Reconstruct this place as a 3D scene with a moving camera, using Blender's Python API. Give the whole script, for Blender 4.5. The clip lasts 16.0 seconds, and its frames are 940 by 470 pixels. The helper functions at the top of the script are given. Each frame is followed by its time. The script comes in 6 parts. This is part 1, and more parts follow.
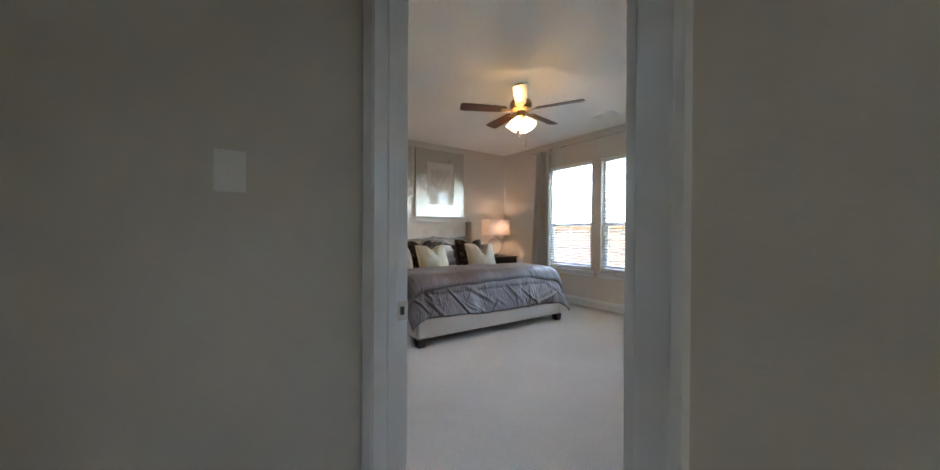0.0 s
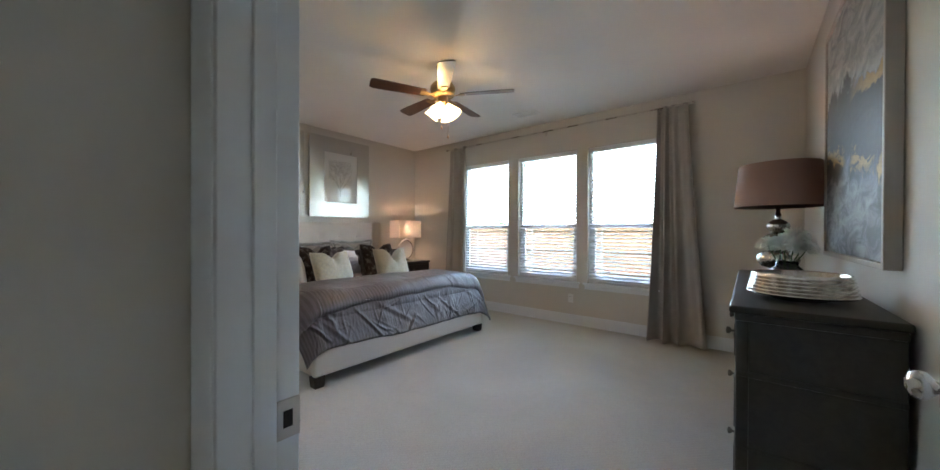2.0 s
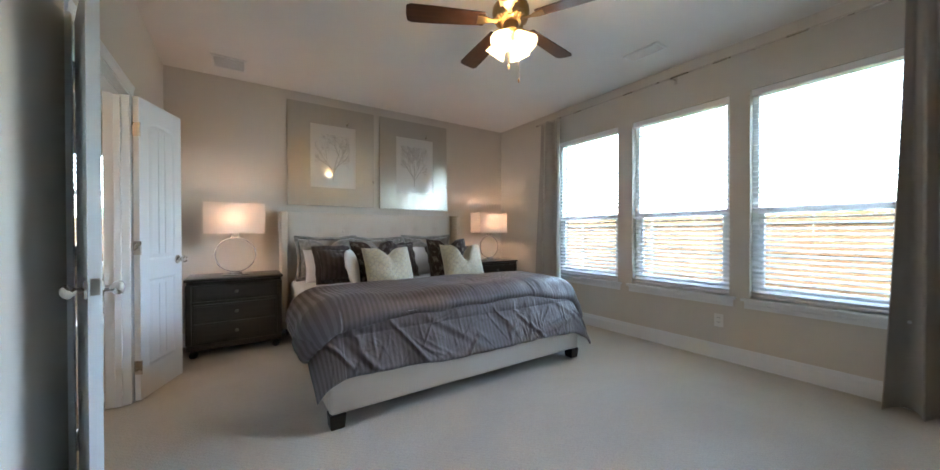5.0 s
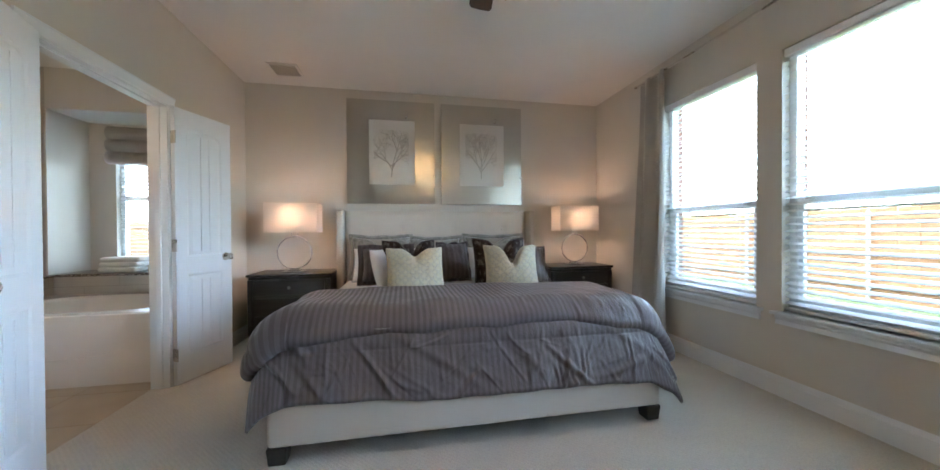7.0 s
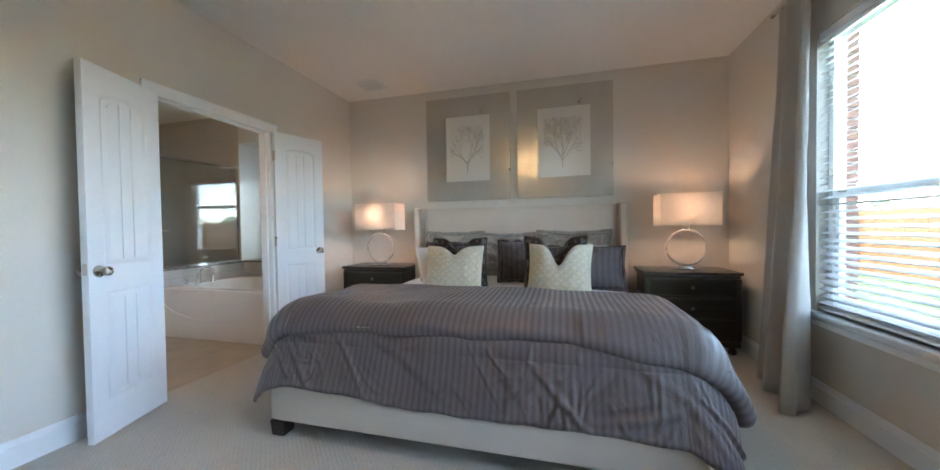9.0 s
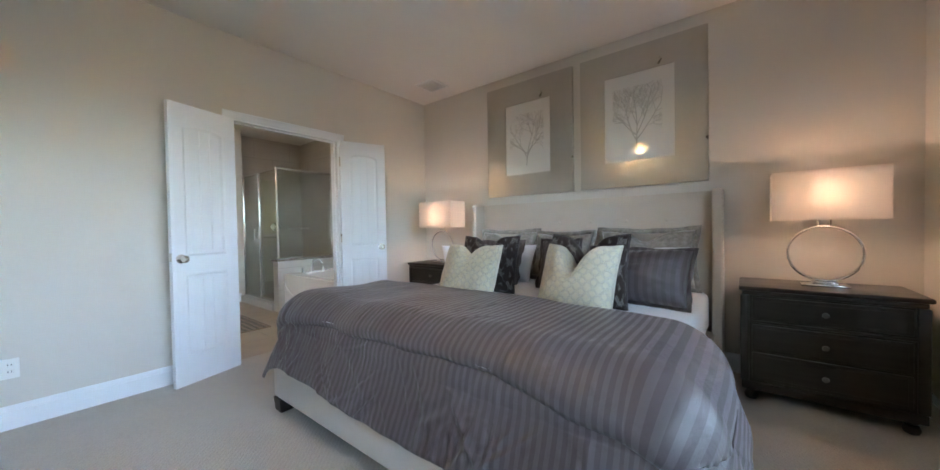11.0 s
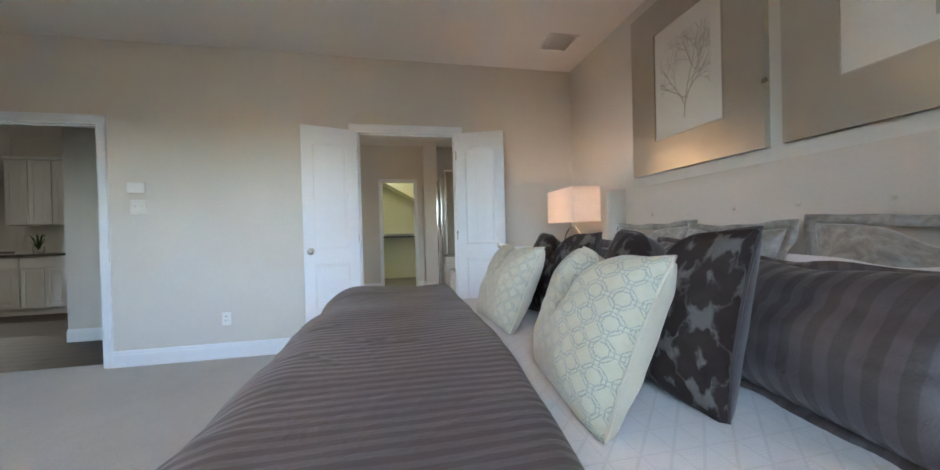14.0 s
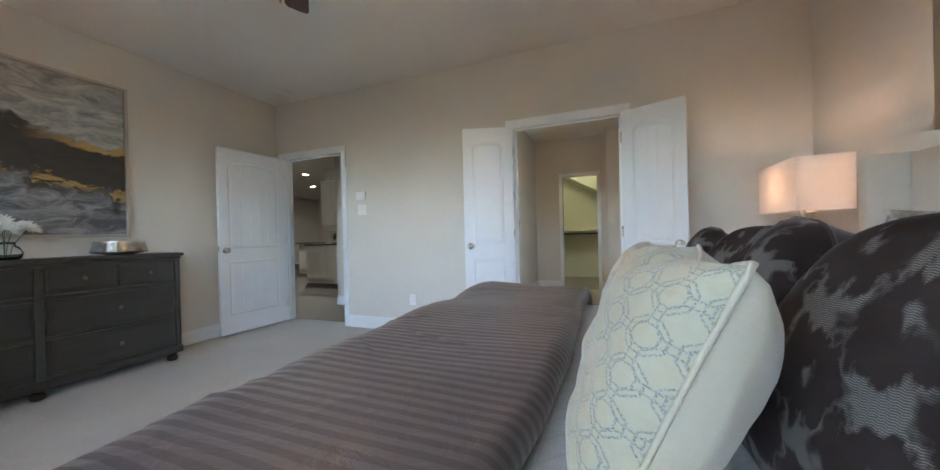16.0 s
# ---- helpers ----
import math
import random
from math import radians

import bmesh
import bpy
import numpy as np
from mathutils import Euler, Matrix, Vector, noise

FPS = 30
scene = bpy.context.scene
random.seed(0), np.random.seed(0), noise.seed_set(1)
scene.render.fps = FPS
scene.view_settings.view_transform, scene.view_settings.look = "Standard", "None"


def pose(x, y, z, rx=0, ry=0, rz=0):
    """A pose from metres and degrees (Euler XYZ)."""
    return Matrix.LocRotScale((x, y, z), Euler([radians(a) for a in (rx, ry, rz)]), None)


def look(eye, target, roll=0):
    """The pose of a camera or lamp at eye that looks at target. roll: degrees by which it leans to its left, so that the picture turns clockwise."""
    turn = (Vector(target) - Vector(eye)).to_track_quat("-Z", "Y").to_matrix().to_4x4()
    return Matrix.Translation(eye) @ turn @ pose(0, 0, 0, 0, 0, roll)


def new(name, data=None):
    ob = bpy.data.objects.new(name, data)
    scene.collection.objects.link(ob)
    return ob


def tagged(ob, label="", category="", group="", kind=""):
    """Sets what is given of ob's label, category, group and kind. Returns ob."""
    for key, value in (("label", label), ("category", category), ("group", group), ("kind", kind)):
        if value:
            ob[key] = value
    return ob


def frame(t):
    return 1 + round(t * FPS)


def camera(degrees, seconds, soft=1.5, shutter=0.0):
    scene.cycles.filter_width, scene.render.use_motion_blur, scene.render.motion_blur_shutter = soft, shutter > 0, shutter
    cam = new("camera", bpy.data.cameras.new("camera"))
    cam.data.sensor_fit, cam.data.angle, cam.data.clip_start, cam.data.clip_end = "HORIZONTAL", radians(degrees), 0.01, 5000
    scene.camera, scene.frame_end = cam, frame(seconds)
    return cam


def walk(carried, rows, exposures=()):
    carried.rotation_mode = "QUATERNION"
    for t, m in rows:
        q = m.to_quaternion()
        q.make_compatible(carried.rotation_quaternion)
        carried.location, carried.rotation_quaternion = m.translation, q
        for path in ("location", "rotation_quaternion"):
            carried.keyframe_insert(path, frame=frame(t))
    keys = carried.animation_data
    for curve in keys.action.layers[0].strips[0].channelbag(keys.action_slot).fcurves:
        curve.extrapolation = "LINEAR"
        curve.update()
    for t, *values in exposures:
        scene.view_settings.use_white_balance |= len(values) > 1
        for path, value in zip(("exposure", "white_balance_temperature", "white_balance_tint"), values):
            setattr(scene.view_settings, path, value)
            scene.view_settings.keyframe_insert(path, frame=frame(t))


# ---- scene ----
cam = camera(107.3, 16.0)
PATH = [
    (0, (0.216, 0.090, 1.161), (1.365, 1.727, 1.149), 0.32),
    (0.5, (0.265, 0.216, 1.174), (1.652, 1.657, 1.168), 0.58),
    (1, (0.340, 0.362, 1.191), (1.880, 1.638, 1.185), 0.56),
    (1.5, (0.398, 0.495, 1.210), (1.959, 1.745, 1.203), 0.54),
    (2, (0.458, 0.614, 1.209), (2.015, 1.868, 1.198), 0.23),
    (2.5, (0.562, 0.718, 1.196), (2.103, 1.992, 1.186), 0.34),
    (3, (0.670, 0.807, 1.170), (2.183, 2.115, 1.162), 0.33),
    (3.5, (0.774, 0.882, 1.154), (2.211, 2.273, 1.141), 0.26),
    (4, (0.925, 0.961, 1.148), (2.277, 2.435, 1.134), 0.13),
    (6.5, (2.148, 1.351, 1.112), (2.723, 3.266, 1.096), -0.35),
    (7, (2.420, 1.403, 1.117), (2.798, 3.366, 1.100), -0.37),
    (7.5, (2.666, 1.454, 1.120), (2.856, 3.445, 1.096), -0.39),
    (8, (2.896, 1.519, 1.124), (2.852, 3.518, 1.097), -0.53),
    (8.5, (3.113, 1.577, 1.130), (2.834, 3.557, 1.095), -0.57),
    (9, (3.340, 1.650, 1.132), (2.826, 3.583, 1.091), -0.83),
    (9.5, (3.557, 1.741, 1.122), (2.846, 3.610, 1.085), -0.85),
    (12, (4.244, 2.775, 1.098), (2.669, 4.007, 1.065), -1.35),
    (12.5, (4.263, 3.018, 1.080), (2.542, 4.038, 1.056), -1.49),
    (13, (4.242, 3.247, 1.075), (2.416, 4.064, 1.055), -1.54),
    (13.5, (4.213, 3.488, 1.075), (2.305, 4.090, 1.056), -1.54),
    (14, (4.189, 3.713, 1.064), (2.228, 4.107, 1.046), -1.47),
    (14.5, (4.155, 3.882, 1.056), (2.162, 4.048, 1.037), -1.55),
    (15, (4.105, 4.001, 1.053), (2.107, 3.896, 1.035), -1.58),
    (15.5, (4.034, 4.084, 1.043), (2.080, 3.653, 1.035), -1.50),
    (16, (3.987, 4.146, 1.038), (2.128, 3.408, 1.034), -1.42),
]
EXPOSURES = [(0.0, 5.42, 6350, 7), (1.5, 5.27, 6250, 6), (4.0, 5.4, 6050, 3), (9.5, 5.43, 6000, 3), (12.0, 5.4, 6050, 4), (16.0, 5.25, 6350, 6)]
walk(cam, [(t, look(eye, target, roll)) for t, eye, target, roll in PATH], EXPOSURES)

# ---- world, sun and lamps ----
world = bpy.data.worlds.new("overcast_sky")
scene.world = world
world.use_nodes = True
_wn = world.node_tree.nodes
_sky = _wn.new("ShaderNodeTexSky")
_sky.sky_type = "NISHITA"
_sky.sun_disc = False
_sky.sun_elevation, _sky.sun_rotation = radians(55), radians(250)
_sky.air_density, _sky.dust_density, _sky.ozone_density = 1.0, 1.5, 1.5
_pale = _wn.new("ShaderNodeHueSaturation")  # thin white cloud over the whole sky
_pale.inputs["Saturation"].default_value = 0.68
world.node_tree.links.new(_sky.outputs[0], _pale.inputs["Color"])
world.node_tree.links.new(_pale.outputs[0], _wn["Background"].inputs[0])
_wn["Background"].inputs[1].default_value = 0.15


def lamp(name, kind, m, energy, colour, **more):
    data = bpy.data.lights.new(name, kind)
    data.energy, data.color = energy, colour
    if "size" in more:
        data.shape = "RECTANGLE"
        data.size, data.size_y = more["size"]
    if "radius" in more:
        data.shadow_soft_size = more["radius"]
    if "angle" in more:
        data.angle = radians(more["angle"])
    ob = new(name, data)
    ob.matrix_world = m
    return ob


lamp("sun", "SUN", look((-10, 6, 30), (0, 0, 0)), 0.6, (1, 0.97, 0.92), angle=20)

# ---- small tools ----


def thing(name, at=(0, 0, 0), turn=0, label="", category="", group="", kind=""):
    ob = new(name)
    ob.empty_display_size = 0.1
    ob.matrix_basis = pose(*at, 0, 0, turn)
    return tagged(ob, label, category, group, kind)


def mesh_of(name, bm, material, smooth=False):
    me = bpy.data.meshes.new(name)
    bm.to_mesh(me)
    bm.free()
    if material is not None:
        me.materials.append(material)
    if smooth:
        for p in me.polygons:
            p.use_smooth = True
        if smooth != 1:
            me.set_sharp_from_angle(angle=radians(smooth))
    return me


def part(name, bm, material, parent=None, label="", smooth=False, m=None):
    """Links a bmesh as one mesh object under a thing or a part."""
    ob = new(name, mesh_of(name, bm, material, smooth))
    if parent is not None:
        ob.parent = parent
    if m is not None:
        ob.matrix_basis = m
    return tagged(ob, label)


def structure(name, bm, material, label, category, smooth=False):
    return tagged(part(name, bm, material, None, "", smooth), label, category, "", "structure")


def add_box(bm, x0, y0, z0, x1, y1, z1, bevel=0.0, segments=1):
    r = bmesh.ops.create_cube(bm, size=1.0)
    vs = r["verts"]
    for v in vs:
        v.co = Vector(((x0 + x1) / 2 + v.co.x * (x1 - x0), (y0 + y1) / 2 + v.co.y * (y1 - y0), (z0 + z1) / 2 + v.co.z * (z1 - z0)))
    if bevel:
        es = list({e for v in vs for e in v.link_edges})
        bmesh.ops.bevel(bm, geom=es, offset=bevel, segments=segments, profile=0.5, affect="EDGES", clamp_overlap=True)
    return bm


def box(x0, y0, z0, x1, y1, z1, bevel=0.0, segments=1):
    return add_box(bmesh.new(), x0, y0, z0, x1, y1, z1, bevel, segments)


def boxes(*rows, bevel=0.0):
    bm = bmesh.new()
    for r in rows:
        add_box(bm, *r, bevel=bevel)
    return bm


def add_lathe(bm, profile, n=32, at=(0, 0, 0), flute=0, depth=0.0, flute_from=-9, flute_to=9):
    """A turned shape: profile rows are radius and height."""
    rings = []
    for r, z in profile:
        ring = []
        for k in range(n):
            a = 2 * math.pi * k / n
            rr = r
            if flute and flute_from < z < flute_to:
                rr = r * (1 - depth * abs(math.sin(flute * a / 2)) ** 0.6) if False else r * (1 - depth * (0.5 - 0.5 * math.cos(flute * a)))
            ring.append(bm.verts.new((at[0] + rr * math.cos(a), at[1] + rr * math.sin(a), at[2] + z)))
        rings.append(ring)
    for a, b in zip(rings, rings[1:]):
        for k in range(n):
            bm.faces.new((a[k], a[(k + 1) % n], b[(k + 1) % n], b[k]))
    if profile[0][0] > 1e-4:
        bm.faces.new(list(reversed(rings[0])))
    if profile[-1][0] > 1e-4:
        bm.faces.new(rings[-1])
    return bm


def lathe(profile, n=32, **more):
    return add_lathe(bmesh.new(), profile, n, **more)


def add_tube(bm, points, radius, n=10, closed=False):
    """A round bar along points; radius may be a list."""
    pts = [Vector(p) for p in points]
    rads = radius if isinstance(radius, (list, tuple)) else [radius] * len(pts)
    rings = []
    up = Vector((0.123, 0.2, 0.97)).normalized()
    for i, p in enumerate(pts):
        a = pts[i - 1] if i else (pts[-1] if closed else p)
        b = pts[i + 1] if i + 1 < len(pts) else (pts[0] if closed else p)
        d = (b - a).normalized()
        side = d.cross(up)
        if side.length < 1e-3:
            side = d.cross(Vector((1, 0, 0)))
        side.normalize()
        top = side.cross(d)
        rings.append([bm.verts.new(p + rads[i] * (math.cos(2 * math.pi * k / n) * side + math.sin(2 * math.pi * k / n) * top)) for k in range(n)])
    pairs = list(zip(rings, rings[1:])) + ([(rings[-1], rings[0])] if closed else [])
    for a, b in pairs:
        for k in range(n):
            bm.faces.new((a[k], a[(k + 1) % n], b[(k + 1) % n], b[k]))
    if not closed:
        bm.faces.new(list(reversed(rings[0])))
        bm.faces.new(rings[-1])
    return bm


def tube(points, radius, n=10, closed=False):
    return add_tube(bmesh.new(), points, radius, n, closed)


def add_prism(bm, outline, axis, a, b):
    """Extrudes a closed outline of (u, v) along an axis from a to b. axis x: (y, z); y: (x, z); z: (x, y)."""
    def at(u, v, w):
        return {"x": (w, u, v), "y": (u, w, v), "z": (u, v, w)}[axis]
    lo = [bm.verts.new(at(u, v, a)) for u, v in outline]
    hi = [bm.verts.new(at(u, v, b)) for u, v in outline]
    n = len(outline)
    for k in range(n):
        bm.faces.new((lo[k], lo[(k + 1) % n], hi[(k + 1) % n], hi[k]))
    bm.faces.new(list(reversed(lo)))
    bm.faces.new(hi)
    bmesh.ops.recalc_face_normals(bm, faces=bm.faces)
    return bm


def prism(outline, axis, a, b):
    return add_prism(bmesh.new(), outline, axis, a, b)


def grid(fn, nu, nv, uv=None, closed_u=False):
    """A sheet: fn(u, v) for u and v from 0 to 1. uv: a function that gives the cloth's own coordinates in metres."""
    bm = bmesh.new()
    lay = bm.loops.layers.uv.new("cloth") if uv else None
    rows = [[bm.verts.new(fn(i / nu, j / nv)) for i in range(nu + 1)] for j in range(nv + 1)]
    for j in range(nv):
        for i in range(nu):
            f = bm.faces.new((rows[j][i], rows[j][i + 1], rows[j + 1][i + 1], rows[j + 1][i]))
            if lay:
                for l, (a, b) in zip(f.loops, ((i, j), (i + 1, j), (i + 1, j + 1), (i, j + 1))):
                    l[lay].uv = uv(a / nu, b / nv)
    return bm


# ---- materials ----


class Nodes:
    """A short way to write node materials."""

    def __init__(self, name):
        self.mat = bpy.data.materials.new(name)
        self.mat.use_nodes = True
        self.nt = self.mat.node_tree
        self.b = self.nt.nodes["Principled BSDF"]

    def node(self, kind, **props):
        n = self.nt.nodes.new(kind)
        for k, v in props.items():
            if k == "operation":
                n.operation = v
            elif k == "data_type":
                n.data_type = v
            elif k == "blend_type":
                n.blend_type = v
            elif k == "feature":
                n.feature = v
            elif k == "wave_type":
                n.wave_type = v
            elif k == "bands_direction":
                n.bands_direction = v
        return n

    def link(self, a, b):
        self.nt.links.new(a, b)

    def coords(self, scale=(1, 1, 1), kind="Object", turn=(0, 0, 0)):
        tc = self.node("ShaderNodeTexCoord")
        mp = self.node("ShaderNodeMapping")
        mp.inputs["Scale"].default_value = scale
        mp.inputs["Rotation"].default_value = [radians(a) for a in turn]
        self.link(tc.outputs[kind], mp.inputs[0])
        return mp.outputs[0]

    def noise(self, vec, scale, detail=4, rough=0.55, distortion=0.0):
        n = self.node("ShaderNodeTexNoise")
        n.inputs["Scale"].default_value, n.inputs["Detail"].default_value = scale, detail
        n.inputs["Roughness"].default_value, n.inputs["Distortion"].default_value = rough, distortion
        if vec is not None:
            self.link(vec, n.inputs["Vector"])
        return n.outputs["Fac"]

    def ramp(self, fac, stops):
        r = self.node("ShaderNodeValToRGB")
        while len(r.color_ramp.elements) < len(stops):
            r.color_ramp.elements.new(0.5)
        for e, (p, c) in zip(r.color_ramp.elements, stops):
            e.position, e.color = p, (*c, 1) if len(c) == 3 else c
        self.link(fac, r.inputs[0])
        return r.outputs[0]

    def mix(self, fac, a, b, blend="MIX"):
        m = self.node("ShaderNodeMix", data_type="RGBA", blend_type=blend)
        for v, s in ((fac, m.inputs[0]), (a, m.inputs[6]), (b, m.inputs[7])):
            if isinstance(v, (int, float)):
                s.default_value = v
            elif isinstance(v, tuple):
                s.default_value = (*v, 1)
            else:
                self.link(v, s)
        return m.outputs[2]

    def math(self, op, a, b=0.0):
        m = self.node("ShaderNodeMath", operation=op)
        for v, s in ((a, m.inputs[0]), (b, m.inputs[1])):
            if isinstance(v, (int, float)):
                s.default_value = v
            else:
                self.link(v, s)
        return m.outputs[0]

    def bump(self, height, strength=0.2, distance=0.002, after=None):
        n = self.node("ShaderNodeBump")
        n.inputs["Strength"].default_value, n.inputs["Distance"].default_value = strength, distance
        self.link(height, n.inputs["Height"])
        if after is not None:
            self.link(after, n.inputs["Normal"])
        return n.outputs[0]

    def set(self, colour=None, rough=None, metal=None, normal=None, **more):
        for key, v in (("Base Color", colour), ("Roughness", rough), ("Metallic", metal), ("Normal", normal), *more.items()):
            key = key.replace("_", " ")
            if v is None:
                continue
            s = self.b.inputs[key]
            if isinstance(v, (int, float)):
                s.default_value = v
            elif isinstance(v, tuple):
                s.default_value = (*v, 1) if len(v) == 3 and key != "Subsurface Radius" else v
            else:
                self.link(v, s)
        return self.mat


def shade(c, k):
    return tuple(min(1.0, v * k) for v in c)


def plain(name, colour, rough=0.5, metal=0.0, vary=0.06, grain=120.0, bump=0.08, broad=1.5, depth=0.001, **more):
    """Paint, plastic, metal: broad mottling, fine grain and an uneven gloss."""
    n = Nodes(name)
    v = n.coords()
    big, fine = n.noise(v, broad, 3), n.noise(v, grain, 3)
    col = n.mix(n.ramp(big, [(0.3, (0, 0, 0)), (0.7, (1, 1, 1))]), shade(colour, 1 - vary), shade(colour, 1 + vary))
    col = n.mix(n.math("MULTIPLY", fine, 0.35), col, shade(colour, 1 - 1.5 * vary))
    r = n.math("ADD", n.math("MULTIPLY", n.noise(v, broad * 4, 4), 0.16), rough - 0.08)
    return n.set(col, r, metal, n.bump(fine, bump, depth), **more)


def wood(name, dark, light, rough=0.4, scale=1.0, axis="x", coat=0.2):
    n = Nodes(name)
    st = {"x": (0.6, 9, 9), "y": (9, 0.6, 9), "z": (9, 9, 0.6)}[axis]
    v = n.coords(tuple(s * scale for s in st))
    g = n.noise(v, 3, 8, 0.6, 0.8)
    fine = n.noise(v, 22, 4, 0.7)
    col = n.mix(n.ramp(g, [(0.3, (0, 0, 0)), (0.72, (1, 1, 1))]), dark, light)
    col = n.mix(n.math("MULTIPLY", fine, 0.3), col, shade(dark, 0.7))
    r = n.math("ADD", n.math("MULTIPLY", g, 0.2), rough - 0.1)
    return n.set(col, r, 0.0, n.bump(fine, 0.12, 0.0008), Coat_Weight=coat, Coat_Roughness=0.25)


def wall_paint(name, colour):
    """Rolled paint on lightly textured plasterboard."""
    n = Nodes(name)
    v = n.coords()
    knock = n.noise(v, 55, 5, 0.6)
    stipple = n.noise(v, 240, 2)
    big = n.noise(v, 0.9, 3)
    col = n.mix(n.ramp(big, [(0.3, (0, 0, 0)), (0.7, (1, 1, 1))]), shade(colour, 0.965), shade(colour, 1.03))
    nm = n.bump(n.ramp(knock, [(0.45, (0, 0, 0)), (0.62, (1, 1, 1))]), 0.18, 0.0012)
    nm = n.bump(stipple, 0.08, 0.0006, nm)
    return n.set(col, n.math("ADD", n.math("MULTIPLY", big, 0.15), 0.62), 0.0, nm)


def cloth(name, colour, rough=0.85, weave=900.0, vary=0.1, sheen=0.3, bump=0.25, kind="Object", crumple=14.0):
    n = Nodes(name)
    v = n.coords(kind=kind)
    w1 = n.node("ShaderNodeTexWave", wave_type="BANDS", bands_direction="X")
    w2 = n.node("ShaderNodeTexWave", wave_type="BANDS", bands_direction="Z" if kind == "Object" else "Y")
    for w in (w1, w2):
        w.inputs["Scale"].default_value = weave / 6.28
        w.inputs["Distortion"].default_value = 1.5
        w.inputs["Detail"].default_value = 1
        n.link(v, w.inputs["Vector"])
    wv = n.math("MULTIPLY", w1.outputs["Fac"], w2.outputs["Fac"])
    slub = n.noise(n.coords((1, 1, 8), kind), 40, 4)
    big = n.noise(v, 2.5, 3)
    col = n.mix(slub, shade(colour, 1 - vary), shade(colour, 1 + vary))
    col = n.mix(n.math("MULTIPLY", big, 0.5), col, shade(colour, 1 - vary))
    nm = n.bump(n.noise(v, crumple, 4, 0.6), 0.3, 0.006)
    nm = n.bump(wv, bump, 0.0006, nm)
    return n.set(col, rough, 0.0, nm, Sheen_Weight=sheen, Sheen_Roughness=0.4)


WALL = wall_paint("greige_wall_paint", (0.625, 0.598, 0.548))
CEIL = wall_paint("ceiling_paint", (0.78, 0.76, 0.725))
TRIM = plain("white_semigloss_trim", (0.76, 0.79, 0.82), 0.4, vary=0.02, grain=60, bump=0.04)
DOORW = plain("white_door_paint", (0.74, 0.77, 0.81), 0.52, vary=0.02, grain=90, bump=0.05)
BLACKW = wood("black_brown_stained_wood", (0.010, 0.009, 0.008), (0.028, 0.024, 0.021), 0.34, 1.0, "x", 0.35)
DRESSW = wood("dark_olive_grey_stained_wood", (0.016, 0.0148, 0.012), (0.034, 0.031, 0.0255), 0.42, 1.0, "x", 0.12)
NICKEL = plain("brushed_nickel", (0.55, 0.52, 0.48), 0.28, 1.0, vary=0.05, grain=400, bump=0.03)
CHROME = plain("polished_chrome", (0.75, 0.75, 0.76), 0.09, 1.0, vary=0.02, grain=200, bump=0.01)
PEWTER = plain("pewter_knob", (0.18, 0.17, 0.16), 0.3, 1.0)
PLASTIC = plain("white_plastic", (0.78, 0.78, 0.76), 0.35, vary=0.02, bump=0.02)
LINEN = cloth("cream_linen_upholstery", (0.60, 0.54, 0.47), 0.9, 1100, 0.07, 0.25, 0.3, crumple=6)
LEGW = wood("espresso_leg_wood", (0.008, 0.006, 0.005), (0.02, 0.015, 0.012), 0.4, 1.0, "z")
CURTAIN = cloth("grey_linen_curtain", (0.40, 0.38, 0.355), 0.9, 800, 0.07, 0.3, 0.3, crumple=5)
SHADE_CLOTH = cloth("white_shade_fabric", (0.78, 0.72, 0.66), 0.9, 1200, 0.03, 0.1, 0.15, crumple=3)
GREEN_GLASS = None


def carpet_material():
    """Looped carpet in small diagonal rows, with broad tracks in the pile."""
    n = Nodes("beige_loop_carpet")
    v = n.coords()
    w = n.node("ShaderNodeTexWave", wave_type="BANDS", bands_direction="DIAGONAL")
    w.inputs["Scale"].default_value, w.inputs["Distortion"].default_value = 22, 2.5
    w.inputs["Detail"].default_value, w.inputs["Detail Scale"].default_value = 2, 3
    n.link(v, w.inputs["Vector"])
    vo = n.node("ShaderNodeTexVoronoi")
    vo.inputs["Scale"].default_value = 170
    n.link(v, vo.inputs["Vector"])
    big = n.noise(v, 0.8, 4, 0.6, 0.6)
    base = (0.565, 0.54, 0.495)
    col = n.mix(n.ramp(big, [(0.35, (0, 0, 0)), (0.65, (1, 1, 1))]), shade(base, 0.88), shade(base, 1.1))
    col = n.mix(n.math("MULTIPLY", w.outputs["Fac"], 0.15), col, shade(base, 0.62))
    col = n.mix(n.math("MULTIPLY", vo.outputs["Distance"], 0.5), col, shade(base, 0.55))
    nm = n.bump(w.outputs["Fac"], 0.24, 0.003)
    nm = n.bump(vo.outputs["Distance"], 0.5, 0.004, nm)
    return n.set(col, 0.95, 0.0, nm, Sheen_Weight=0.25, Sheen_Roughness=0.5)


CARPET = carpet_material()

# ---- large structure ----
W, E, S, N, H = 0.75, 4.905, 0.21, 5.54, 2.75
T = 0.12
ENT0, ENT1, BTH0, BTH1, DOORH = 0.32, 1.265, 3.32, 4.285, 2.055
HALL_N, HALL_W = 1.34, -0.26
WIN = [(3.449, 4.346), (2.382, 3.279), (1.342, 2.239)]
SILL, HEAD = 0.572, 2.318

